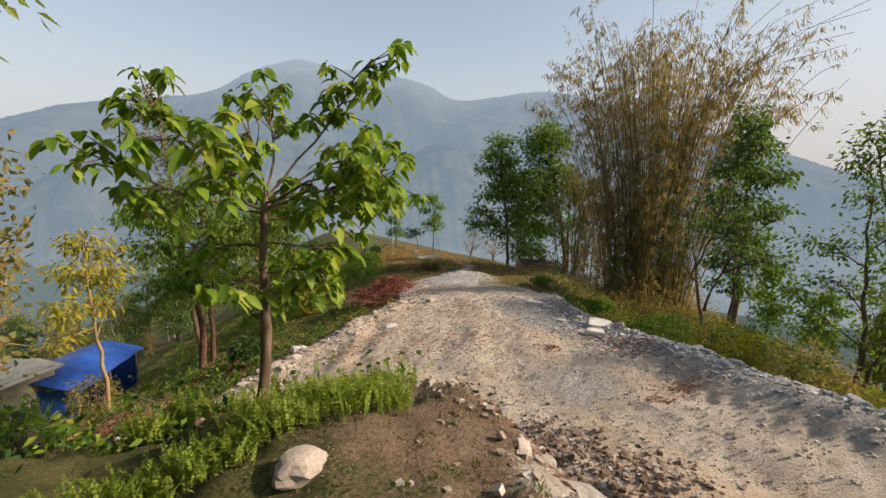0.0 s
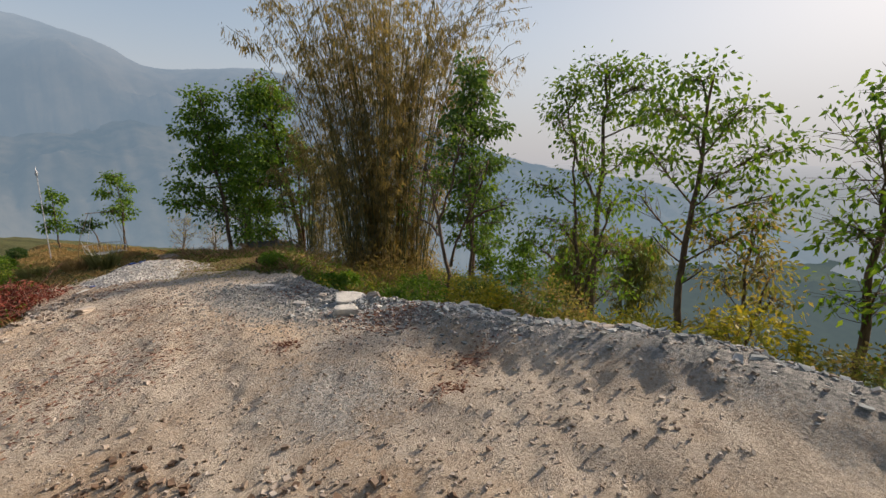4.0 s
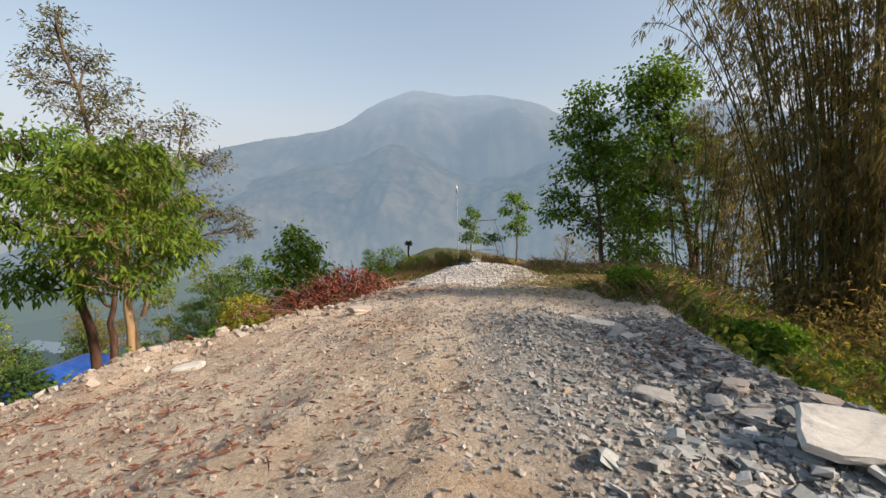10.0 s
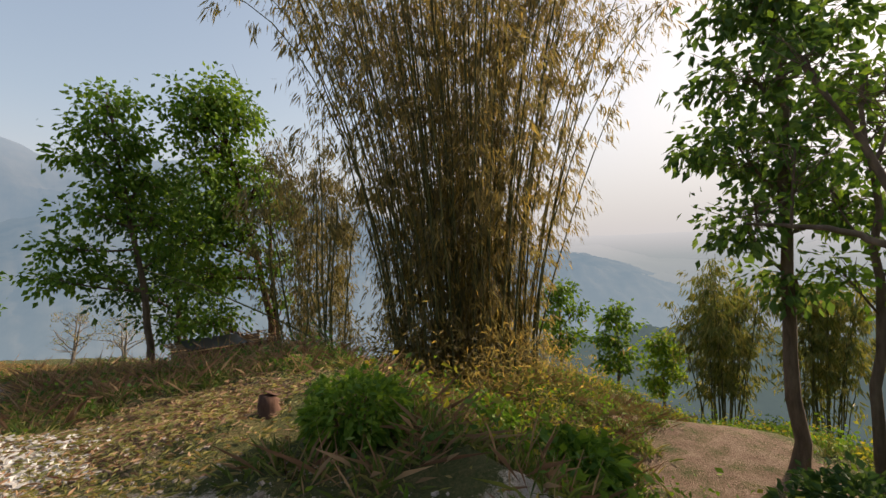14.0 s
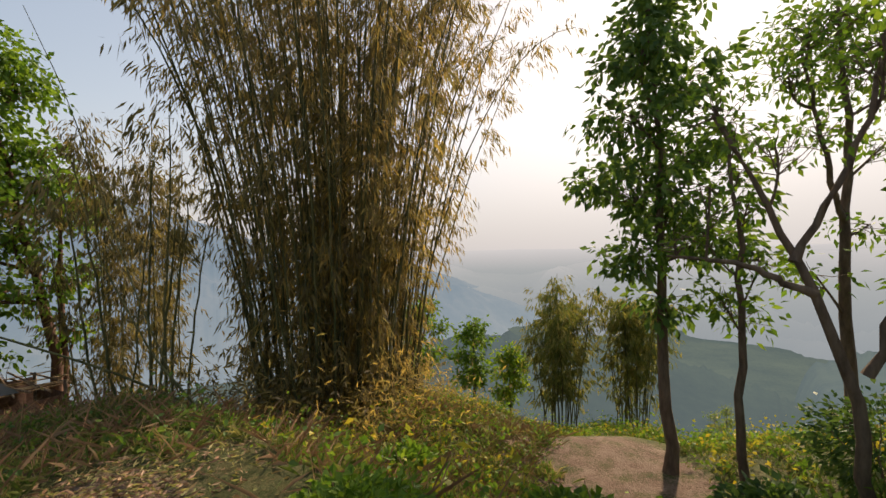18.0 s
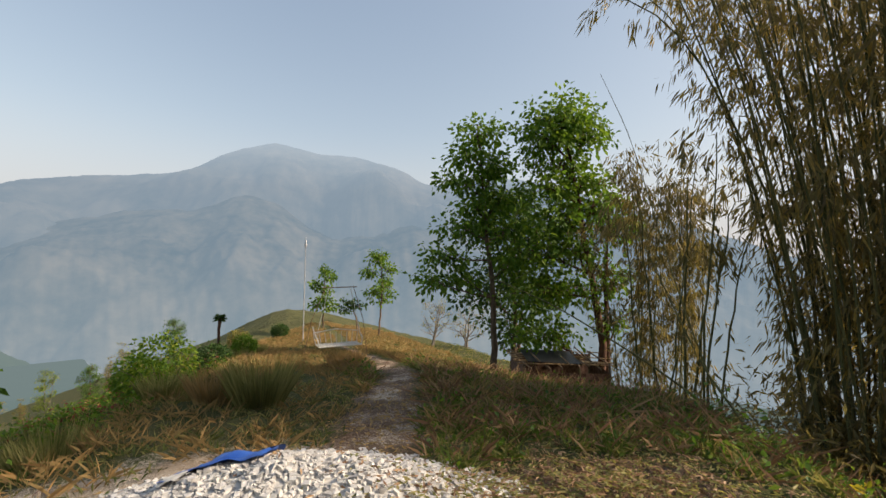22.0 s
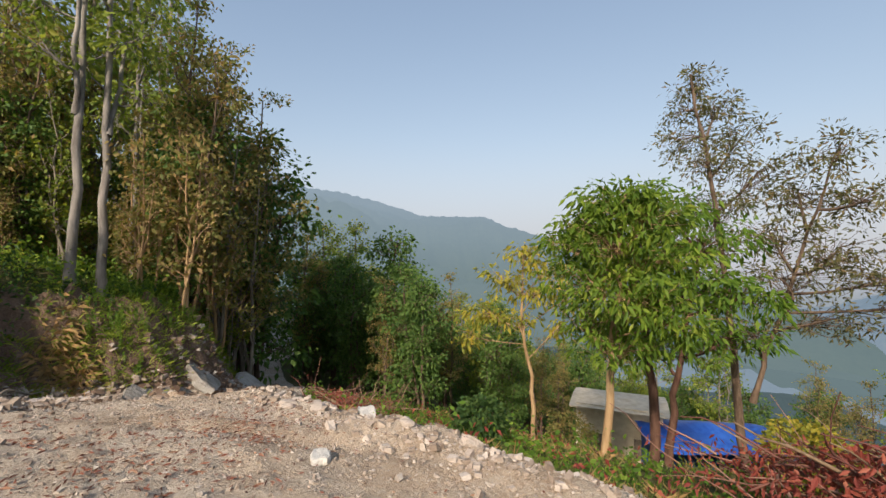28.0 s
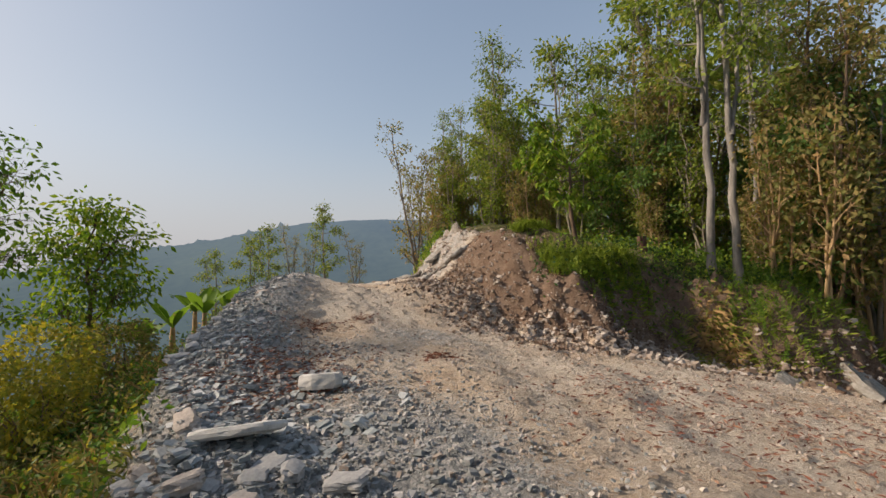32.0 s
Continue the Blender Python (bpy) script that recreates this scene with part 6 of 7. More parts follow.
def plate(name, label, x, y, z, dims, rz, tilt, material, seed):
    """A broken flat slab: uneven many-sided outline, chipped rim, slightly dished top."""
    rng = np.random.default_rng(seed)
    n = 18
    a = np.linspace(0, 2 * np.pi, n, endpoint=False)
    r = 1 + 0.10 * np.sin(2 * a + seed) + 0.07 * np.sin(3 * a + 2 * seed) + rng.normal(0, 0.035, n)
    sq = (np.abs(np.cos(a)) ** 5 + np.abs(np.sin(a)) ** 5) ** (-1 / 5)
    ring = np.stack([np.cos(a) * sq * r * dims[0] / 2, np.sin(a) * sq * r * dims[1] / 2], -1)
    rows = []
    for s, h in ((0.0, -0.5), (0.86, -0.5), (0.98, -0.25), (1.0, 0.12), (0.95, 0.42), (0.78, 0.5), (0.45, 0.49), (0.0, 0.47)):
        zz = h * dims[2] + rng.normal(0, 0.035, n) * dims[2] * (s > 0)
        rows.append(np.concatenate([ring * s * (1 + rng.normal(0, 0.018, (n, 1))), zz[:, None]], 1))
    v = np.array(rows).reshape(-1, 3)
    k, m = np.meshgrid(np.arange(len(rows) - 1), np.arange(n), indexing="ij")
    m2 = (m + 1) % n
    f = np.stack([k * n + m, k * n + m2, (k + 1) * n + m2, (k + 1) * n + m], -1).reshape(-1, 4)
    ob = put(name, mesh_np(name, v, f), M[material])
    ob.matrix_basis = pose(x, y, z, tilt[0], tilt[1], rz)
    return tagged(ob, label, "rock")


def on(x, y, up=0.0):
    return float(H(x, y)) + up


plate("slab", "large pale flat stone slab tilted on the rubble", 7.88, 14.3, -0.12, (0.68, 0.44, 0.09), -25, (17, 6), "slab_white", 1)
plate("slab", "pale stone block lying in the rubble beside a larger slab", 7.06, 13.44, -0.02, (0.46, 0.24, 0.17), -28, (14, 4), "slab_white", 2)
plate("slab", "long grey-white stone slab at the edge of the road", 7.76, 18.0, on(7.76, 18.0, 0.02), (0.7, 0.25, 0.12), -38, (3, 4), "slab_white", 3)
plate("boulder", "white block of stone at the road edge", -1.03, 18.15, on(-1.03, 18.15, 0.08), (0.5, 0.3, 0.2), 20, (0, 8), "slab_white", 4)
plate("boulder", "flat pale stone lying on dusty spoil", 2.05, 17.9, on(2.05, 17.9, 0.03), (0.42, 0.2, 0.1), 10, (4, -6), "slab_white", 5)
rock("boulder", "rounded sandy boulder half sunk in the grass", -0.66, 6.5, on(-0.66, 6.5, 0.04), (0.36, 0.29, 0.24), 0, (0, 0), "stone_warm", 6)
rock("boulder", "pale stone lying in loose spoil", 4.1, 20.05, on(4.1, 20.05, 0.06), (0.46, 0.24, 0.14), 40, (3, 8), "stone_warm", 7, square=0.6)
rock("plastic_bag", "crumpled black plastic bag lying below the rubble", 9.7, 12.7, on(9.7, 12.7, 0.08), (0.5, 0.4, 0.3), 20, (8, 5), "black_plastic", 9, 3, 0.3)["category"] = "bag"
rr = np.random.default_rng(12)
for k in range(40):
    bx, by = along(BERM, 1, rr, 0.0, 0.5, 0.42, 0.97)
    s = rr.uniform(0.1, 0.24)
    rock("broken_rock", "angular grey slate fragment in the rubble bank", float(bx[0]), float(by[0]), on(bx[0], by[0], 0.03), (s * 1.25, s * 0.8, s * rr.uniform(0.35, 0.7)), rr.uniform(0, 360), (rr.normal(0, 14), rr.normal(0, 14)), "stone_grey" if k % 3 else "stone_warm", 20 + k, 1, 0.2, 0.55)
for k in range(16):
    bx, by = along(SPOIL, 1, rr, -0.2, 0.35, 0.3, 1.0)
    s = rr.uniform(0.1, 0.24)
    rock("broken_rock", "pale angular stone on the spoil rim", float(bx[0]), float(by[0]), on(bx[0], by[0], 0.02), (s * 1.3, s * 0.85, s * rr.uniform(0.35, 0.7)), rr.uniform(0, 360), (rr.normal(0, 12), rr.normal(0, 12)), "stone_warm", 70 + k, 1, 0.2, 0.5)
for k in range(10):
    bx, by = rr.normal(1.3, 0.6), rr.normal(7.0, 0.9)
    s = rr.uniform(0.06, 0.18)
    rock("broken_rock", "brown stone on the loose slope of the mound", bx, by, on(bx, by, 0.02), (s * 1.3, s * 0.9, s * 0.6), rr.uniform(0, 360), (rr.normal(0, 12), rr.normal(0, 12)), "stone_warm", 90 + k, 1, 0.2, 0.4)
# rock showing in the cut banks: tilted layers
for k, (bx, by, w, rz, tx, ty) in enumerate([
    (-4.6, 13.35, 1.7, 12, 42, 8), (-5.9, 13.75, 1.9, 8, 45, 5), (-3.5, 12.85, 1.2, 25, 38, 10), (-5.3, 13.3, 1.3, 15, 50, -6), (-7.6, 13.85, 1.8, 5, 44, 4)]):
    plate("rock_outcrop", "grey-green bare rock leaning out of the cut bank", bx, by, on(bx, by, -0.1), (w, w * 0.8, 0.3), rz, (8 - tx, ty), "rock_face", 110 + k)
rk = np.random.default_rng(31)
for k in range(44):
    by = rk.uniform(1.2, 6.3)
    bx = float(np.interp(by, [1, 5, 7], [2.1, 2.5, 2.3])) - rk.uniform(-0.5, 0.9)
    w = rk.uniform(0.2, 0.62)
    plate("rock_layer", "pale weathered rock layer at the end of the mound", bx, by, on(bx, by, -0.02), (w * 1.4, w, w * 0.24), rk.uniform(-25, 25), (rk.normal(0, 8), rk.normal(34, 9)), "rock_face", 130 + k)


def bent_stick(label, pts, r, seed):
    ob = thing("dead_branch", label, "branch", *pts[0])
    p = np.array(pts, float) - np.array(pts[0], float)
    tt = np.linspace(0, 1, 16)
    q = np.stack([np.interp(tt, np.linspace(0, 1, len(p)), p[:, c]) for c in range(3)], -1)
    q[1:-1] = (q[:-2] + q[1:-1] * 2 + q[2:]) / 4
    put("stem", mesh_np("stem", *tube(q, np.linspace(r, r * 0.4, 16), 6), True), M["bark_pale"], ob)


bent_stick("pale bent dead branch lying on the cut bank", [(-0.7, 11.9, on(-0.7, 11.9, 0.02)), (-1.3, 11.8, on(-1.3, 11.8, 0.25)), (-2.0, 11.6, on(-2.0, 11.6, 0.1)), (-2.6, 11.5, on(-2.6, 11.5, 0.04))], 0.03, 1)
bent_stick("thin pale root hanging from the bank", [(-0.4, 10.2, on(-0.4, 10.2, 0.1)), (-0.2, 10.7, on(-0.2, 10.7, 0.3)), (0.0, 11.2, on(0.0, 11.2, 0.05))], 0.02, 2)


# ---- things on the ridge ----
def beam(a, b, r, sides=6):
    return tube([a, (np.array(a) + np.array(b)) / 2, b], [r, r, r], sides)


def swing_seat(x, y):
    ob = thing("swing_seat", "white-painted bamboo swing seat hanging from ropes on a pole frame", "swing", x, y, on(x, y), 8)
    w, d, h = 0.95, 0.35, 0.45
    for k in range(7):
        put("slat", mesh_np("slat", *beam((-w, -d + k * 0.12, h), (w, -d + k * 0.12, h), 0.03)), M["white_paint"], ob)
    for k in range(9):
        u = -w + k * 2 * w / 8
        put("spindle", mesh_np("spindle", *tube([(u, d, h), (u * 1.04, d + 0.1, h + 0.25), (u * 1.1, d + 0.16, h + 0.5)], [0.02, 0.02, 0.015], 5)), M["white_paint"], ob)
    for s in (-1, 1):
        put("arm", mesh_np("arm", *tube([(s * w, -d, h), (s * w * 1.06, -d * 0.8, h + 0.34), (s * w * 1.08, 0.1, h + 0.42), (s * w * 1.12, d + 0.18, h + 0.78)], [0.035, 0.03, 0.03, 0.025], 6)), M["white_paint"], ob)
        put("rope", mesh_np("rope", *beam((s * w * 1.06, 0, h + 0.4), (s * 0.5, 0.05, 3.0), 0.012, 4)), M["white_paint"], ob)
        put("post", mesh_np("post", *tube([(s * 1.5, 0.4, -0.3), (s * 1.2, 0.25, 1.5), (s * 0.62, 0.05, 3.1)], [0.018, 0.016, 0.014], 6)), M["twig"], ob)
    put("backrest", mesh_np("backrest", *tube([(-w * 1.1, d + 0.16, h + 0.5), (0, d + 0.22, h + 0.62), (w * 1.1, d + 0.16, h + 0.5)], [0.028] * 3, 6)), M["white_paint"], ob)
    put("crossbar", mesh_np("crossbar", *beam((-0.8, 0.05, 3.02), (0.8, 0.05, 3.05), 0.025)), M["twig"], ob)


swing_seat(9.4, 40.0)


def lean_to(x, y):
    """Fallen shelter: low sheet walls and a loose roof of poles."""
    ob = thing("shelter", "collapsed low shelter of rusty sheets under a roof of grey poles", "shelter", x, y, on(x, y), -18)
    rng = np.random.default_rng(3)

    def panel(px, py, w, h, rz):
        v, f, n = [], [], 14
        for i in range(n + 1):
            u = -w / 2 + w * i / n
            o = 0.012 * (i % 2)
            for zz in (0.0, h):
                v += [(u, o, zz), (u, o + 0.015, zz)]
        v = np.array(v)
        for i in range(n):
            a = i * 4
            f += [(a, a + 4, a + 6, a + 2), (a + 1, a + 3, a + 7, a + 5)]
        c, s = math.cos(radians(rz)), math.sin(radians(rz))
        v = np.stack([v[:, 0] * c - v[:, 1] * s + px, v[:, 0] * s + v[:, 1] * c + py, v[:, 2]], -1)
        put("sheet", mesh_np("sheet", v, np.array(f)), M["rust"], ob)

    panel(0, -1.0, 3.6, 0.7, 0)
    panel(-1.8, 0.1, 2.2, 1.05, 90)
    panel(1.8, 0.1, 2.2, 0.7, 90)
    panel(0.1, 1.2, 3.4, 1.0, 2)
    for k in range(11):
        u = -1.9 + k * 0.38
        put("pole", mesh_np("pole", *beam((u + rng.normal() * 0.1, -1.35, 1.0 + rng.normal() * 0.08 - 0.1 * (u > 0.8)), (u + rng.normal() * 0.3, 1.5, 1.2 + rng.normal() * 0.1), 0.03)), M["twig"], ob)
    for k in range(8):
        v = -1.2 + k * 0.36
        put("pole", mesh_np("pole", *beam((-2.1, v + rng.normal() * 0.12, 1.15), (2.3 + rng.normal() * 0.4, v + rng.normal() * 0.3, 0.98), 0.024)), M["bark_tan"], ob)
    for sx in (-1.75, 1.75):
        for sy in (-0.95, 1.15):
            put("post", mesh_np("post", *beam((sx, sy, -0.2), (sx, sy, 1.15), 0.05)), M["old_wood"], ob)
    v = np.array([(-1.6, -0.9, 1.16), (0.6, -1.0, 1.08), (0.7, 0.9, 1.2), (-1.5, 1.0, 1.26)])
    put("roof_sheet", mesh_np("roof_sheet", np.concatenate([v, v - [0, 0, 0.02]]), np.array([(0, 1, 2, 3), (7, 6, 5, 4), (0, 4, 5, 1), (1, 5, 6, 2), (2, 6, 7, 3), (3, 7, 4, 0)])), M["black_plastic"], ob)


lean_to(18.0, 35.4)

ob = thing("flag_pole", "tall thin grey metal pole with a small finial", "pole", 8.5, 51.6, on(8.5, 51.6))
put("shaft", mesh_np("shaft", *tube([(0, 0, -0.3), (0, 0, 3.5), (0.02, 0, 6.6)], [0.04, 0.034, 0.028], 8), True), M["metal_grey"], ob)
put("finial", mesh_np("finial", *tube([(0.02, 0, 6.55), (0.02, 0, 6.75), (0.02, 0, 6.95), (0.02, 0, 7.3)], [0.04, 0.11, 0.05, 0.01], 8), True), M["metal_grey"], ob)

ob = thing("palm_stump", "dark cut palm trunk with a small tuft of leaves", "tree", 4.2, 42.9, on(4.2, 42.9))
put("trunk", mesh_np("trunk", *tube([(0, 0, -0.3), (0.04, 0, 0.9), (0.0, 0, 1.8), (0.05, 0, 2.4)], [0.10, 0.07, 0.06, 0.09], 8), True), M["bark_red"], ob)
rp = np.random.default_rng(4)
a = rp.uniform(0, 2 * np.pi, 70)
ax = unit(np.stack([np.cos(a), np.sin(a), rp.uniform(-0.5, 1.6, 70)], -1))
put("tuft", mesh_np("tuft", *blades(np.tile([[0.05, 0, 2.35]], (70, 1)), ax, 0.36, 0.045, rp, 0.2, 0.05)), M["leaf_dark"], ob)


def sheet(name, label, category, x, y, z, w, d, rz, material, sag=0.1, seed=1, flat=True, folds=0.06, slope=0.0):
    """Cloth sheet with folds and thickness."""
    n, m = 26, 20
    u, v = np.meshgrid(np.linspace(-1, 1, n), np.linspace(-1, 1, m))
    zz = -sag * (u * u + v * v) + folds * wave(u * w, v * d, seed, 0.9) + slope * v
    ed = 1 + 0.05 * np.sin(7 * np.arctan2(v, u) + seed)
    P = np.stack([u * w / 2 * ed, v * d / 2 * ed, zz], -1)
    k = (np.arange(m - 1)[:, None] * n + np.arange(n - 1)[None]).ravel()
    f = np.stack([k, k + 1, k + n + 1, k + n], -1)
    top = P.reshape(-1, 3)
    verts = np.concatenate([top, top - [0, 0, 0.006]])
    faces = np.concatenate([f, f[:, ::-1] + n * m])
    ob = put(name, mesh_np(name, verts, faces, True), M[material])
    ob.matrix_basis = pose(x, y, z, 0, 0, rz)
    return tagged(ob, label, category)


def drape(name, label, x, y, w, d, rz, material, seed):
    """Sheet that lies on the stone heap."""
    n, m = 24, 16
    u, v = np.meshgrid(np.linspace(-1, 1, n), np.linspace(-1, 1, m))
    ed = 1 + 0.12 * np.sin(5 * np.arctan2(v, u) + seed)
    c, s = math.cos(radians(rz)), math.sin(radians(rz))
    X = x + u * w / 2 * ed * c - v * d / 2 * ed * s
    Y = y + u * w / 2 * ed * s + v * d / 2 * ed * c
    Z = np.maximum(heap_z(X, Y), H(X, Y, False)) + 0.05 + 0.035 * np.abs(wave(X, Y, seed, 0.35))
    k = (np.arange(m - 1)[:, None] * n + np.arange(n - 1)[None]).ravel()
    f = np.stack([k, k + 1, k + n + 1, k + n], -1)
    top = np.stack([X, Y, Z], -1).reshape(-1, 3)
    ob = put(name, mesh_np(name, np.concatenate([top, top - [0, 0, 0.006]]), np.concatenate([f, f[:, ::-1] + n * m]), True), M[material])
    return tagged(ob, label, "sack")


drape("plastic_sack", "crumpled blue plastic sack lying on the white stone heap", 6.3, 24.45, 0.95, 0.4, -12, "tarp_blue", 5)
drape("plastic_sheet", "white patch of torn sacking on the stone heap", 5.95, 24.35, 0.2, 0.24, 10, "white_paint", 8)
drape("plastic_bag", "scrap of white plastic beside the stone heap", 4.7, 23.1, 0.4, 0.2, 30, "white_paint", 9)
drape("plastic_bag", "scrap of blue plastic beside the stone heap", 5.0, 23.4, 0.2, 0.14, 60, "tarp_blue", 10)


# blue tarpaulin shelter down the slope
def tarp_shelter(x, y):
    g = on(x, y, 1.5)
    ob = thing("tarp_shelter", "low shed roofed with a blue tarpaulin on the slope below", "shed", x, y, g, 81)
    n, m = 20, 14
    u, v = np.meshgrid(np.linspace(-1, 1, n), np.linspace(-1, 1, m))
    P = np.stack([u * 3.3, v * 2.3, 2.3 - 0.7 * np.abs(v) + 0.05 * wave(u * 3, v * 2, 6, 1.2) - 0.06 * u * u], -1).reshape(-1, 3)
    k = (np.arange(m - 1)[:, None] * n + np.arange(n - 1)[None]).ravel()
    f = np.stack([k, k + 1, k + n + 1, k + n], -1)
    put("tarpaulin", mesh_np("tarpaulin", np.concatenate([P, P - [0, 0, 0.01]]), np.concatenate([f, f[:, ::-1] + n * m]), True), M["tarp_blue"], ob)
    for sx in (-2.9, 0, 2.9):
        for sy in (-1.9, 1.9):
            put("post", mesh_np("post", *beam((sx, sy, -3.2), (sx, sy, 1.65), 0.06)), M["old_wood"], ob)
    for sx in (-3.0, 3.0):
        bm = bmesh.new()
        bmesh.ops.create_cube(bm, size=1.0, matrix=Matrix.LocRotScale((sx * 0.98, 0, -0.3), None, (0.1, 3.6, 3.8)))
        bmesh.ops.bevel(bm, geom=bm.edges[:], offset=0.02, segments=1, affect="EDGES")
        part("side_sheet", bm, M["tarp_blue"], ob)
    bm = bmesh.new()
    bmesh.ops.create_cube(bm, size=1.0, matrix=Matrix.LocRotScale((0, 1.95, -0.3), None, (5.9, 0.1, 3.8)))
    bmesh.ops.bevel(bm, geom=bm.edges[:], offset=0.02, segments=1, affect="EDGES")
    part("back_wall", bm, M["tarp_blue"], ob)


tarp_shelter(-14.8, 34.4)


def low_house(x, y, w, d, h, rz, wall, roof, label, pitch=0.28):
    ob = thing("house", label, "house", x, y, on(x, y), rz)
    bm = bmesh.new()
    bmesh.ops.create_cube(bm, size=1.0, matrix=Matrix.LocRotScale((0, 0, h / 2 - 0.7), None, (w, d, h + 1.4)))
    part("wall", bm, M[wall], ob)
    e = 0.35
    v = [(-w / 2 - e, -d / 2 - e, h - 0.1), (w / 2 + e, -d / 2 - e, h - 0.1), (w / 2 + e, 0, h + d * pitch), (-w / 2 - e, 0, h + d * pitch), (-w / 2 - e, d / 2 + e, h - 0.1), (w / 2 + e, d / 2 + e, h - 0.1)]
    v = np.array(v)
    put("roof", mesh_np("roof", np.concatenate([v, v - [0, 0, 0.08]]), np.array([(0, 1, 2, 3), (3, 2, 5, 4), (9, 8, 7, 6), (10, 11, 8, 9), (0, 6, 7, 1), (4, 5, 11, 10), (0, 3, 9, 6), (3, 4, 10, 9), (1, 7, 8, 2), (2, 8, 11, 5)])), M[roof], ob)
    for sx in (-0.28, 0.28):
        bm = bmesh.new()
        bmesh.ops.create_cube(bm, size=1.0, matrix=Matrix.LocRotScale((sx * w, -d / 2 - 0.02, h * 0.5), None, (0.9, 0.08, 1.0)))
        part("window", bm, M["old_wood"], ob)
    return ob


low_house(-17.3, 31.2, 4.4, 3.2, 4.1, 62, "plaster_cream", "plaster_cream", "low cream shed with a flat roof beside the blue tarpaulin", 0.03)
low_house(-84, 46, 7, 5, 3.0, 30, "white_paint", "metal_grey", "white house among the trees of the valley side")
low_house(-96, 26, 7, 5, 3.0, 10, "white_paint", "rust", "white house with a rusty roof in the valley")
low_house(-112, 33, 8, 5, 3.2, -20, "concrete", "metal_grey", "pale house with a metal roof in the valley")


# ---- brush piles ----
def brush_pile(seed, label, x, y, w, d, h, n, rz, leaves=900):
    rng = np.random.default_rng(seed)
    ob = thing("brush_pile", label, "brush", x, y, on(x, y), rz)
    thin = []
    for k in range(n):
        px, py = rng.normal(0, w * 0.3), rng.normal(0, d * 0.3)
        hh = h * math.exp(-((px / w * 2) ** 2) - (py / d * 2) ** 2)
        p0 = np.array([px, py, rng.uniform(0, 1) * hh + 0.03])
        a = rng.normal(0.3, 0.7) + (math.pi if rng.uniform() < 0.5 else 0)
        ln = rng.uniform(0.5, 1.5)
        c = curve_pts(p0, (math.cos(a), math.sin(a), rng.normal(0.1, 0.3)), ln, 4, rng, 0.22, -0.03)
        c[:, 2] = np.maximum(c[:, 2], 0.02)
        r = rng.uniform(0.006, 0.022)
        if k < 24:
            put("branch", mesh_np("branch", *tube(c, np.linspace(r * 1.5, r * 0.5, 5), 5), True), M["twig"], ob)
        else:
            thin.append(tube(c, np.linspace(r, r * 0.4, 5), 4))
    put("twig_tangle", mesh_np("twig_tangle", *joined(thin), True), M["stone_red"] if leaves else M["twig"], ob)["kind"] = "stuff"
    m = leaves
    b = np.stack([rng.normal(0, w * 0.3, m), rng.normal(0, d * 0.3, m), np.zeros(m)], -1)
    b[:, 2] = rng.uniform(0.1, 1.1, m) * h * np.exp(-((b[:, 0] / w * 2) ** 2) - (b[:, 1] / d * 2) ** 2) + 0.06
    ax = unit(rng.normal(size=(m, 3)) + [0, 0, -0.5])
    put("dead_leaf", mesh_np("dead_leaf", *blades(b, ax, rng.uniform(0.07, 0.16, m), 0.022, rng, 0.4, 0.2)), M["leaf_red"], ob)["kind"] = "stuff"


brush_pile(1, "tangled heap of cut branches with red withered leaves", 3.2, 24.0, 3.4, 1.7, 0.95, 210, 15, 3200)
brush_pile(2, "heap of dry reddish branches on the slope", -5.6, 16.9, 3.2, 1.6, 0.55, 130, 25, 900)
brush_pile(4, "loose dead sticks lying on the slope", -8.0, 18.2, 3.0, 1.4, 0.3, 60, 10, 120)


# ---- undergrowth ----
def field(n, x0, x1, y0, y1, rng, test):
    x, y = rng.uniform(x0, x1, n), rng.uniform(y0, y1, n)
    k = test(*ground_parts(x, y))
    return x[k], y[k]


def grass(name, label, x, y, per, ht, width, material, seed, spread=0.09, lean=0.55, sag=0.35):
    """Tufts of blades as one stuff object."""
    rng = np.random.default_rng(seed)
    n = len(x) * per
    bx = np.repeat(x, per) + rng.normal(0, spread, n)
    by = np.repeat(y, per) + rng.normal(0, spread, n)
    base = np.stack([bx, by, H(bx, by) - 0.02], -1)
    ax = unit(np.stack([rng.normal(0, lean, n), rng.normal(0, lean, n), np.ones(n)], -1))
    ln = np.repeat(rng.uniform(0.55, 1.25, len(x)), per) * ht * rng.uniform(0.6, 1.2, n)
    v, f = blades(base, ax, ln, width, rng, 0.15, sag)
    return tagged(put(name, mesh_np(name, v, f), M[material]), label, "grass", kind="stuff")


def scrub(name, label, x, y, per, r, ht, leaf, material, seed):
    """Low leafy undergrowth as one stuff object."""
    rng = np.random.default_rng(seed)
    n = len(x) * per
    s = np.repeat(rng.uniform(0.5, 1.3, len(x)), per)
    bx, by = np.repeat(x, per) + rng.normal(0, r, n) * s, np.repeat(y, per) + rng.normal(0, r, n) * s
    base = np.stack([bx, by, H(bx, by) + np.abs(rng.normal(0, 0.5, n)) * ht * s], -1)
    ax = unit(rng.normal(size=(n, 3)) + [0, 0, 0.25])
    ln = leaf[0] * rng.uniform(0.6, 1.3, n)
    v, f = blades(base, ax, ln, ln * leaf[1], rng, 0.25, 0.3)
    return tagged(put(name, mesh_np(name, v, f), M[material]), label, "undergrowth", kind="stuff")


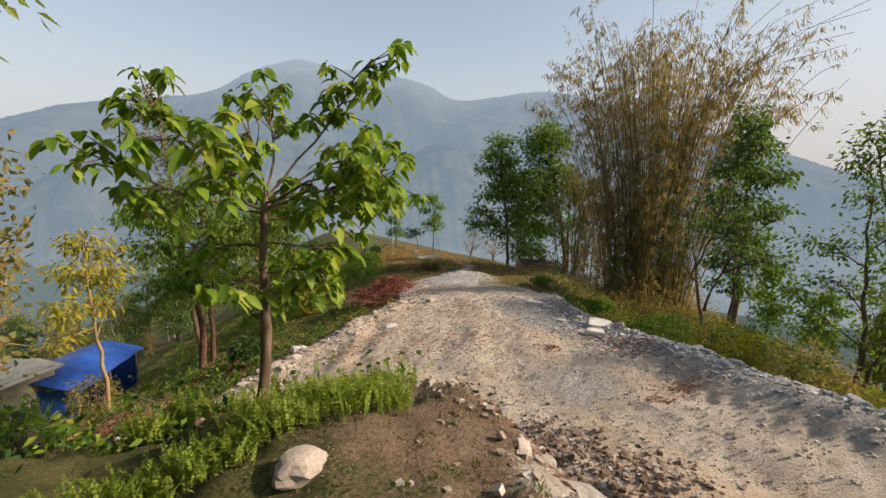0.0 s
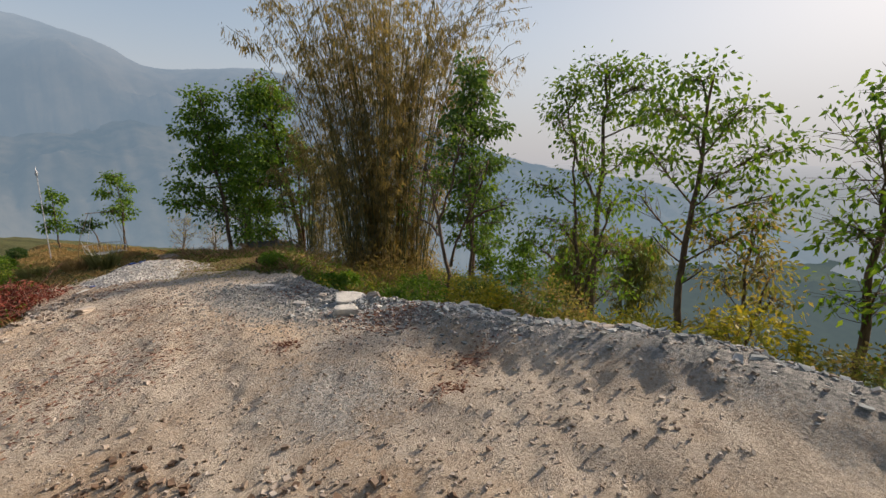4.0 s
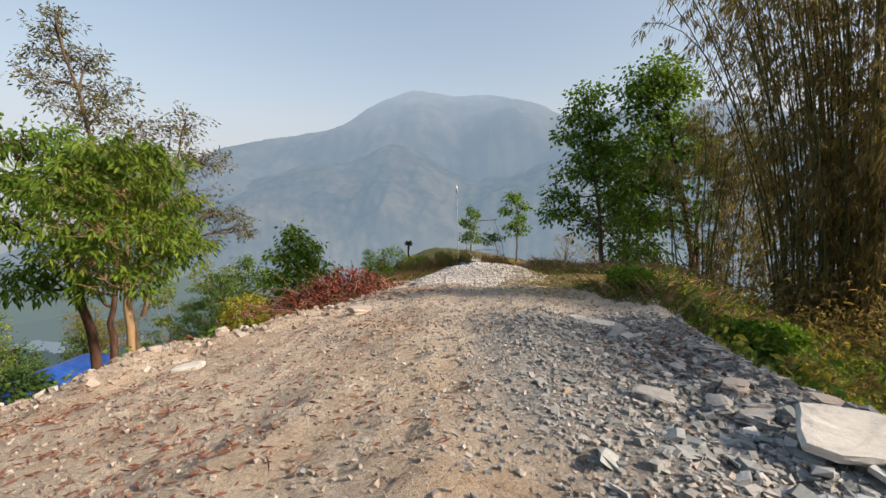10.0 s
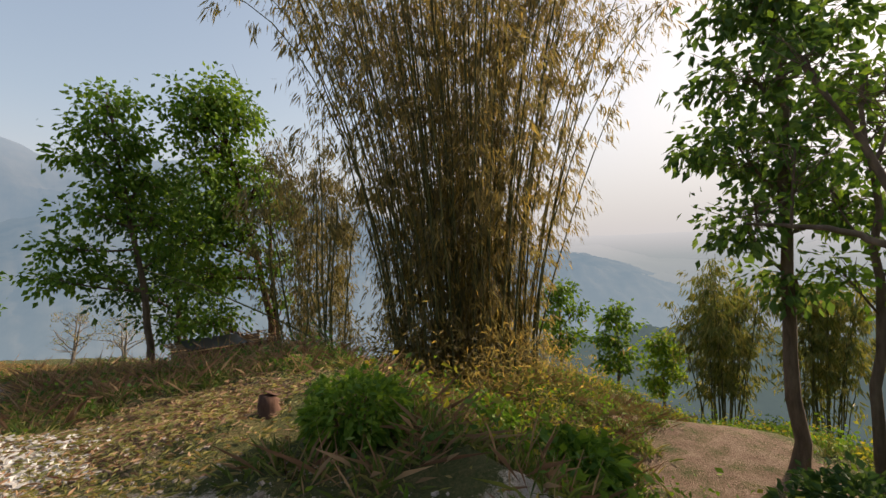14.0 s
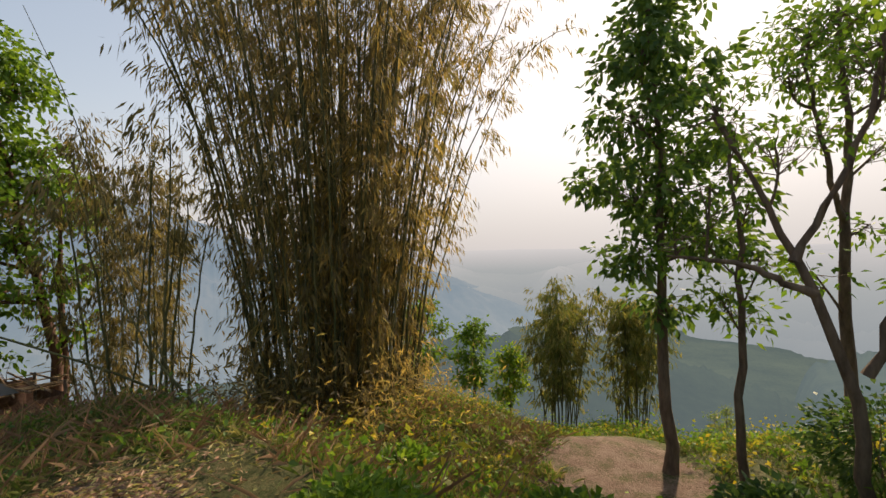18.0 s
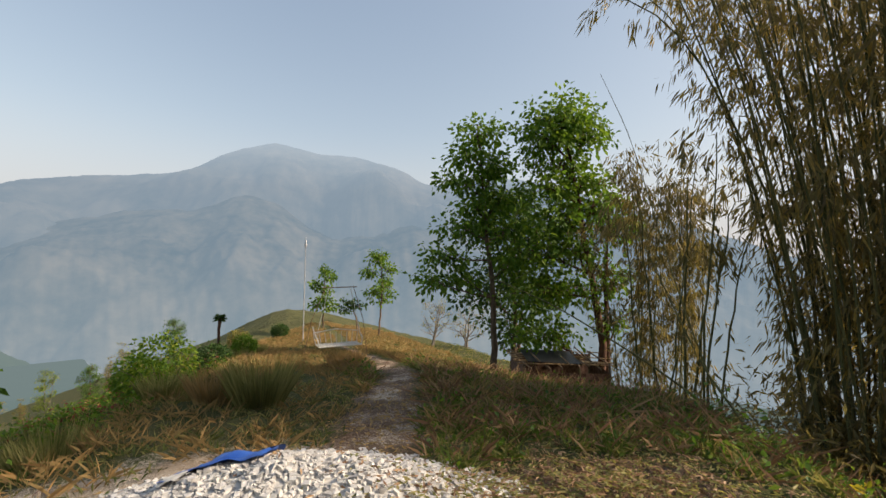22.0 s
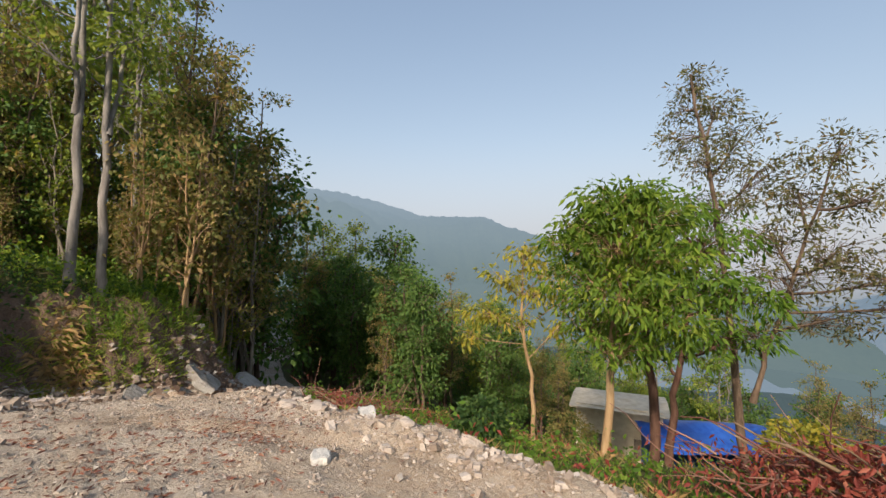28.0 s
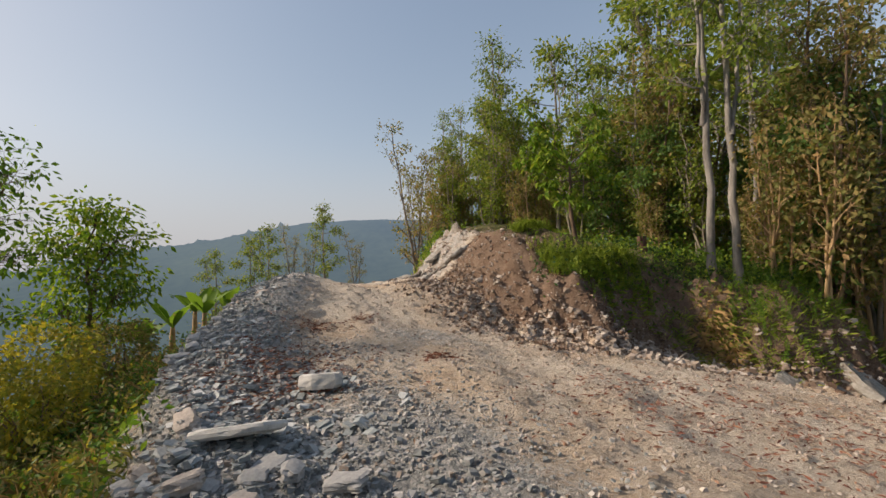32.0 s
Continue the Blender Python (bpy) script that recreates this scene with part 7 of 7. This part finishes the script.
rg = np.random.default_rng(200)
slope_l = lambda x, y, dl, dr, dm: (dl > 0.25) & (dm < -0.5)
slope_r = lambda x, y, dl, dr, dm: (dr > 0.35) & ~((abs(x - 17.4) < 3) & (abs(y - 17.8) < 1.8))
ridge = lambda x, y, dl, dr, dm: (dl < 0.4) & (dr < 0.6) & (abs(x - path_x(y)) > 0.6) & (y > 25.3)
x, y = field(3000, 3, 26, 24.5, 62, rg, ridge)
grass("ridge_grass", "green grass on the ridge beside the foot path", x, y, 11, 0.26, 0.011, "grass_blade", 1)
x, y = field(2600, 3, 24, 25, 60, rg, ridge)
grass("ridge_straw", "dry yellow grass on the ridge", x, y, 10, 0.27, 0.006, "grass_pale", 2)
x, y = field(1500, 2.5, 13, 25.5, 58, rg, ridge)
grass("ridge_straw", "tall straw-yellow grass beside the foot path", x, y, 12, 0.48, 0.006, "grass_dry", 32)
x, y = field(2200, 1, 20, 42, 74, rg, ridge)
grass("ridge_straw", "orange-brown dry grass along the end of the ridge", x[:1200], y[:1200], 14, 0.5, 0.012, "grass_dry", 33)
grass("ridge_grass", "green grass along the end of the ridge", x[1200:], y[1200:], 14, 0.4, 0.014, "grass_blade", 34)
x, y = field(2600, 8.4, 20, 18.8, 34, rg, lambda x, y, dl, dr, dm: (x > 8.9 - 0.22 * np.clip(y - 19, 0, 9)) & (abs(x - path_x(y)) > 0.6) & (np.hypot((x - 9.4) / 1.7, (y - 22.6) / 1.9) > 1) & (np.hypot(x - 18.9, y - 24.3) > 2.0))
grass("verge_grass", "rank green grass between the road and the bamboo", x, y, 15, 0.32, 0.012, "grass_verge", 3)
scrub("verge_scrub", "leafy weeds between the road and the bamboo", x[:300], y[:300], 16, 0.14, 0.26, (0.08, 0.24), "leaf_mid", 4)
grass("verge_straw", "sunlit pale grass between the road and the bamboo", x[1620:2050], y[1620:2050], 14, 0.36, 0.007, "grass_pale", 48)
grass("verge_straw", "bleached grass stems between the road and the bamboo", x[420:1300], y[420:1300], 10, 0.46, 0.006, "straw_brown", 5)
scrub("verge_scrub", "dark green weeds and creepers between the road and the bamboo", x[1300:1620], y[1300:1620], 13, 0.18, 0.34, (0.09, 0.3), "leaf_deep", 46)
grass("verge_straw", "brown broken stalks between the road and the bamboo", x[800:1500], y[800:1500], 7, 0.7, 0.006, "straw_brown", 47, 0.15, 0.9, 0.2)
x, y = field(5200, 8.5, 26, 2, 24, rg, slope_r)
grass("slope_grass", "dry and green grass on the sunny slope", x, y, 9, 0.34, 0.012, "grass_blade", 6)
scrub("slope_scrub", "mixed green scrub on the sunny slope", x[:1300], y[:1300], 18, 0.2, 0.45, (0.11, 0.28), "leaf_mid", 7)
scrub("slope_scrub", "yellowing scrub on the sunny slope", x[1300:2000], y[1300:2000], 16, 0.2, 0.5, (0.11, 0.28), "leaf_yellow", 8)
x, y = field(900, 8.6, 12, 3, 15, rg, lambda x, y, dl, dr, dm: (dr > 0.7) & (dr < 2.6))
scrub("slope_scrub", "dusty dry weeds on the outer side of the rubble bank", x[:200], y[:200], 15, 0.2, 0.7, (0.09, 0.22), "leaf_dry", 71)
scrub("slope_scrub", "green weeds on the outer side of the rubble bank", x[200:560], y[200:560], 15, 0.2, 0.6, (0.09, 0.24), "leaf_deep", 72)
grass("slope_straw", "dry stalks on the outer side of the rubble bank", x[400:], y[400:], 11, 0.8, 0.008, "grass_dry", 73)
x, y = field(6200, -14, 6, 14, 52, rg, slope_l)
grass("slope_grass", "grass on the shaded slope below the road", x, y, 9, 0.32, 0.013, "grass_blade", 9)
scrub("slope_scrub", "green scrub on the slope below the road", x[:1700], y[:1700], 18, 0.22, 0.5, (0.12, 0.28), "leaf_mid", 10)
grass("slope_straw", "dry stems on the slope below the road", x[1700:2700], y[1700:2700], 9, 0.5, 0.009, "grass_dry", 11)
scrub("slope_scrub", "reddish withered weeds on the slope below the road", x[2700:3050], y[2700:3050], 16, 0.2, 0.5, (0.12, 0.2), "leaf_red", 12)
# undergrowth of the wood
x, y = field(5200, -18, 2, -10, 12.5, rg, lambda x, y, dl, dr, dm: (dm > 1.1) & (np.hypot(x + 0.2, y - 4.8) > 2.4) & ~((x > -3.7) & (y > 4) & (y < 8.9)))
scrub("wood_scrub", "dark green undergrowth beneath the trees", x[:1700], y[:1700], 16, 0.22, 0.62, (0.12, 0.28), "leaf_dark", 13)
scrub("wood_scrub", "fresh green undergrowth beneath the trees", x[1700:3600], y[1700:3600], 16, 0.22, 0.7, (0.12, 0.26), "leaf_fresh", 33)
scrub("wood_scrub", "light green undergrowth beneath the trees", x[3600:4000], y[3600:4000], 16, 0.22, 0.6, (0.13, 0.3), "leaf_mid", 14)
scrub("wood_scrub", "brownish dry undergrowth beneath the trees", x[4000:], y[4000:], 14, 0.25, 0.9, (0.12, 0.2), "leaf_dry", 17)
# overhanging grass along the cut bank
x, y = along([(-9, 12.6), (-6, 12.4), (-3.8, 11.9), (-2.6, 10.6)], 200, rg, 0, 0.45)
grass("bank_grass", "long yellowish grass hanging over the cut bank", x, y, 44, 0.34, 0.004, "fern_leaf", 15, 0.2, 0.5, 0.4)
x, y = along([(-2.2, 9.9), (-1.2, 9.5), (-0.7, 9.3)], 34, rg, 0, 0.25)
grass("bank_grass", "green grass hanging over the edge of the hollow", x, y, 36, 0.36, 0.006, "fern_leaf", 18, 0.16, 0.7, 0.7)
x, y = along([(-3.6, 11.6), (-3.0, 11.0)], 60, rg, 0, 0.4)
grass("bank_grass", "straw-coloured grass hanging over the cut bank", x, y, 34, 0.42, 0.005, "grass_dry", 16, 0.14, 0.6, 0.8)


rb = np.random.default_rng(55)
x, y = rb.normal(18.9, 1.9, 520), rb.normal(24.3, 1.5, 520)
scrub("bamboo_skirt", "low brown and golden bamboo shoots round the clump", x, y, 26, 0.3, 1.5, (0.2, 0.1), "bamboo_leaf", 41)


def ferns(name, label, x, y, ht, seed, material="fern_leaf", leaflets=24):
    rng = np.random.default_rng(seed)
    n = len(x)
    az, lean = rng.uniform(0, 2 * np.pi, n), rng.uniform(0.05, 0.42, n)
    ln = ht * rng.uniform(0.6, 1.2, n)
    u = np.linspace(0.12, 1, leaflets)
    out = lean[:, None] * u[None] ** 1.6 * ln[:, None]
    P = np.stack([x[:, None] + np.cos(az)[:, None] * out, y[:, None] + np.sin(az)[:, None] * out, H(x, y)[:, None] + ln[:, None] * (u[None] - 0.18 * u[None] ** 3)], -1)
    side = np.stack([-np.sin(az), np.cos(az), np.zeros(n)], -1)
    B, A, L = [], [], []
    for s in (-1, 1):
        B.append(P.reshape(-1, 3))
        A.append(np.repeat(side * s, leaflets, 0) + np.array([0, 0, 0.35]) + rng.normal(size=(n * leaflets, 3)) * 0.12)
        L.append((ln[:, None] * 0.085 * np.sin(np.pi * (0.12 + 0.85 * u[None])) + 0.006).ravel())
    B, A, L = np.concatenate(B), unit(np.concatenate(A)), np.concatenate(L)
    v, f = blades(B, A, L, L * 0.24, rng, 0.1, 0.15)
    return tagged(put(name, mesh_np(name, v, f), M[material]), label, "fern", kind="stuff")


x, y = rg.uniform(-2.6, 0.3, 800), rg.normal(0, 0.17, 800)
y = y + 7.3 + 0.2 * x
k = np.hypot(x + 0.66, y - 6.5) > 0.35
x, y = x[k], y[k]
ferns("fern_bed", "bright green ferns around the young tree", x, y, 0.36, 21)
x, y = rg.uniform(-1.8, 1.0, 420), rg.uniform(5.3, 8.2, 420)
grass("mound_grass", "short thin grass on bare brown earth", x, y, 9, 0.09, 0.006, "grass_blade", 24, 0.06)
x, y = rg.uniform(-11, -3.8, 700), rg.normal(11.6, 0.5, 700)
ferns("fern_bed", "ferns along the edge of the wood", x, y, 0.55, 25, "leaf_mid")
x, y = rg.uniform(-2.6, 0.7, 1100), rg.normal(9.35, 0.3, 1100)
ferns("fern_bed", "thick ferns over the raw face of the mound", x, y, 0.5, 29)
x, y = field(900, -3, 2.4, 0.5, 10.2, rg, lambda x, y, dl, dr, dm: (dm > 0.9) & (dm < 2.3) & (y < 3))
scrub("bank_scrub", "weeds growing over the lip of the mound", x, y, 14, 0.14, 0.3, (0.1, 0.26), "leaf_mid", 27)
x, y = field(1600, -3, 3.0, 1.0, 10.8, rg, lambda x, y, dl, dr, dm: (dm > -0.3) & (dm < 1.9))
grass("bank_straw", "dry roots and straw on the bare slope of the mound", x, y, 4, 0.13, 0.006, "litter", 28, 0.12, 1.2, 0.9)
x, y = rg.uniform(-2.5, 1.2, 300), rg.uniform(-4, 2.0, 300)
ferns("fern_bed", "tall ferns beside the road over the crest", x, y, 0.6, 26)


def shrub(name, label, x, y, r, h, n, leaf, material, seed):
    """Round bush: short stems and a crown of leaves."""
    rng = np.random.default_rng(seed)
    ob = thing(name, label, "shrub", x, y, on(x, y))
    tips = []
    for k in range(9):
        a = k * 2.4
        c = curve_pts((0, 0, -0.05), (math.cos(a) * 0.7, math.sin(a) * 0.7, 1.0), h * 0.9, 4, rng, 0.15, 0.0)
        put("stem", mesh_np("stem", *tube(c, np.linspace(0.02, 0.006, 5), 5), True), M["twig"], ob)
        tips.append(c)
    d = unit(rng.normal(size=(n, 3)))
    b = d * rng.uniform(0.35, 1.0, (n, 1)) ** 0.5 * [r, r, h * 0.55] * (1 + 0.2 * np.sin(d[:, :1] * 7) * np.cos(d[:, 1:2] * 6)) + [0, 0, h * 0.55]
    ax = unit(d + rng.normal(size=(n, 3)) * 0.6)
    ln = leaf[0] * rng.uniform(0.6, 1.2, n)
    put("crown", mesh_np("crown", *blades(b, ax, ln, ln * leaf[1], rng, 0.25, 0.3)), M[material], ob)


shrub("shrub", "dense dark green bush at the road edge", 9.5, 20.55, 0.44, 0.5, 2600, (0.09, 0.24), "leaf_mid", 1)
for k, (bx, by, r, h, mt, lab) in enumerate([
    (3.6, 35.0, 0.9, 1.7, "leaf_fresh", "light green bush on the slope beside the ridge"), (2.6, 36.8, 0.8, 1.4, "leaf_mid", "round bush on the slope beside the ridge"),
    (4.2, 41.0, 0.7, 1.1, "leaf_dark", "dark bush on the slope beside the ridge"), (5.2, 45.0, 0.6, 1.0, "leaf_mid", "small bush near the palm stump"),
    (-0.8, 26.6, 0.8, 1.1, "leaf_yellow", "yellow-green bush below the road"), (-3.0, 20.6, 0.6, 0.9, "leaf_dark", "dark bush below the road"),
    (13.4, 21.2, 0.45, 0.6, "leaf_mid", "green weeds at the foot of the bamboo"), (11.0, 19.2, 0.5, 0.45, "leaf_mid", "low green bush below the road edge"),
    (10.9, 16.0, 0.6, 0.8, "leaf_mid", "green bush below the rubble"), (12.0, 13.2, 0.8, 1.1, "leaf_yellow", "yellowing bush below the rubble"),
    (12.6, 16.6, 0.7, 0.9, "leaf_dark", "dark shaded bush on the slope"), (-10.2, 25.5, 1.0, 1.6, "leaf_dry", "dusty bush beside the blue shelter"),
    (4.4, 52.0, 0.7, 1.2, "leaf_dry", "dry bush on the grassy ridge"), (7.0, 55.0, 0.6, 0.9, "leaf_dark", "dark bush on the grassy ridge"),
    (12.0, 10.4, 0.9, 1.3, "leaf_dry", "dusty bush below the rubble"), (11.6, 6.6, 1.0, 1.6, "leaf_yellow", "yellowing bush below the rubble")]):
    shrub("shrub", lab, bx, by, r, h, 1700, (0.15, 0.25), mt, 10 + k)


for k, (bx, by, r, h, mt, lab) in enumerate([
    (11.6, 13.2, 1.0, 1.7, "leaf_yellow", "yellow and orange bush below the rubble bank"), (12.2, 11.2, 1.1, 1.9, "leaf_dry", "dusty olive bush below the rubble bank"), (11.4, 15.2, 0.9, 1.3, "leaf_mid", "green bush below the rubble bank"),
    (13.2, 12.6, 1.2, 2.2, "leaf_mid", "tall green bush below the rubble bank"), (11.2, 8.6, 0.9, 1.5, "leaf_yellow", "yellowing bush at the foot of the rubble"), (13.9, 14.6, 0.9, 1.3, "leaf_dark", "dark green bush on the slope"), (10.8, 5.0, 0.9, 1.4, "leaf_dry", "dry bush at the foot of the rubble")]):
    shrub("shrub", lab, bx, by, r, h, 2200, (0.13, 0.22), mt, 90 + k)
for k in range(4, 14):
    bx, by = -7.4 - k * 0.55, 12.9 - 0.3 * k * (k > 3) * 0.9 + 0.4 * math.sin(k * 2.3)
    shrub("shrub", "shaded bush on the bank above the lower track", bx, by - 0.4, 0.8, 1.0, 1500, (0.12, 0.24), ("leaf_mid", "leaf_dark", "leaf_dry")[k % 3], 60 + k)


def tussock(label, x, y, r, h, n, material, seed):
    rng = np.random.default_rng(seed)
    ob = thing("tussock", label, "grass", x, y, on(x, y))
    a = rng.uniform(0, 2 * np.pi, n)
    rad = r * 0.35 * np.sqrt(rng.uniform(0, 1, n))
    base = np.stack([np.cos(a) * rad, np.sin(a) * rad, np.full(n, -0.03)], -1)
    ax = unit(np.stack([np.cos(a) * rng.uniform(0.05, 0.5, n), np.sin(a) * rng.uniform(0.05, 0.5, n), np.ones(n)], -1))
    put("blade_tuft", mesh_np("blade_tuft", *blades(base, ax, h * rng.uniform(0.45, 1.2, n), 0.005, rng, 0.1, 0.22, 0.5)), M[material], ob)["kind"] = "stuff"


tussock("large pale green tussock of long grass", 6.5, 28.3, 1.0, 1.05, 700, "grass_pale", 1)
tussock("bleached tussock of long grass", 5.7, 29.0, 0.9, 0.8, 500, "grass_dry", 2)
for k, (tx, ty, h) in enumerate([(8.6, 32.6, 0.8), (8.9, 33.6, 0.7), (4.9, 44, 0.9), (5.8, 46, 0.8), (4.6, 30.5, 0.8), (3.9, 27.5, 0.8)]):
    tussock("orange-brown dry tussock of grass" if tx > 8 else "straw-coloured tussock of grass", tx, ty, 1.1, h * 0.8, 800, "grass_dry" if tx > 8 else "grass_pale", 10 + k)

x, y = field(1500, -26, -7, 1, 14.2, rg, lambda x, y, dl, dr, dm: dm > 0.5)
scrub("wood_scrub", "thick green undergrowth on the bank of the lower track", x, y, 18, 0.3, 0.9, (0.14, 0.3), "leaf_mid", 31)
# dead leaves and litter on the ground
def litter(label, cx, cy, sx, sy, n, seed, material="litter"):
    rng = np.random.default_rng(seed)
    x, y = rng.normal(cx, sx, n), rng.normal(cy, sy, n)
    base = np.stack([x, y, np.maximum(H(x, y), heap_z(x, y) if abs(cy - 23) < 3 else -99) + 0.012 + 0.02 * rng.uniform(0, 1, n)], -1)
    a = rng.uniform(0, 2 * np.pi, n)
    ax = unit(np.stack([np.cos(a), np.sin(a), rng.normal(0, 0.2, n)], -1))
    tagged(put("leaf_litter", mesh_np("leaf_litter", *blades(base, ax, rng.uniform(0.03, 0.13, n), 0.011, rng, 0.4, 0.1)), M[material]), label, "dead leaves", kind="stuff")


for k, (cx, cy, sx, sy, n) in enumerate([(6.6, 9.9, 0.3, 0.2, 110), (5.6, 9.6, 0.18, 0.12, 50), (9.0, 9.6, 0.35, 0.4, 220), (7.4, 13.0, 0.5, 0.45, 320), (7.9, 16.6, 0.35, 0.5, 200), (5.3, 12.9, 0.15, 0.12, 60), (3.5, 15.6, 0.9, 0.8, 240), (4.6, 18.2, 0.7, 0.9, 220), (7.5, 12.2, 0.6, 0.6, 420), (1.5, 16.6, 0.9, 0.7, 260), (2.6, 14.6, 1.2, 0.6, 240), (-1.0, 16.5, 1.2, 0.7, 260)]):
    litter("reddish dead leaves and twigs on the gravel", cx, cy, sx, sy, int(n * 2.2), 300 + k)
litter("dead leaves and bark fallen into the hollow of the mound", -1.6, 11.2, 1.0, 0.7, 1500, 340, "straw_brown")
litter("straw and dead leaves along the foot path", 8.4, 26.6, 1.0, 1.9, 2600, 330, "grass_dry")
litter("fallen bamboo leaves at the road end", 8.4, 21.6, 0.9, 0.9, 1600, 331, "leaf_dry")
litter("brown straw and wood chips at the road end", 9.4, 23.2, 0.9, 0.6, 4500, 333, "grass_pale")
litter("red-brown bark and straw at the road end", 9.4, 23.2, 1.0, 0.65, 4500, 334, "straw_brown")
litter("red and straw-coloured litter around the stone heap", 5.0, 22.2, 1.3, 0.7, 700, 332)

ob = thing("tree_stump", "short dark sawn tree stump in the grass", "stump", 9.8, 22.0, on(9.8, 22.0))
put("stump_wood", mesh_np("stump_wood", *tube([(0, 0, -0.1), (0.01, 0, 0.05), (0.0, 0.01, 0.13), (0.03, 0.01, 0.2), (0.05, 0.0, 0.24), (0.05, 0.0, 0.245)], [0.17, 0.12, 0.105, 0.11, 0.075, 0.01], 9), True), M["bark_red"], ob)
ob = thing("tree_stump", "reddish sawn tree stump at the corner of the mound", "stump", -4.3, 8.2, on(-4.3, 8.2))
put("stump_wood", mesh_np("stump_wood", *tube([(0, 0, -0.2), (0, 0, 0.3), (0.02, 0.01, 0.62), (0.02, 0.01, 0.63)], [0.2, 0.16, 0.15, 0.005], 12), True), M["bark_red"], ob)
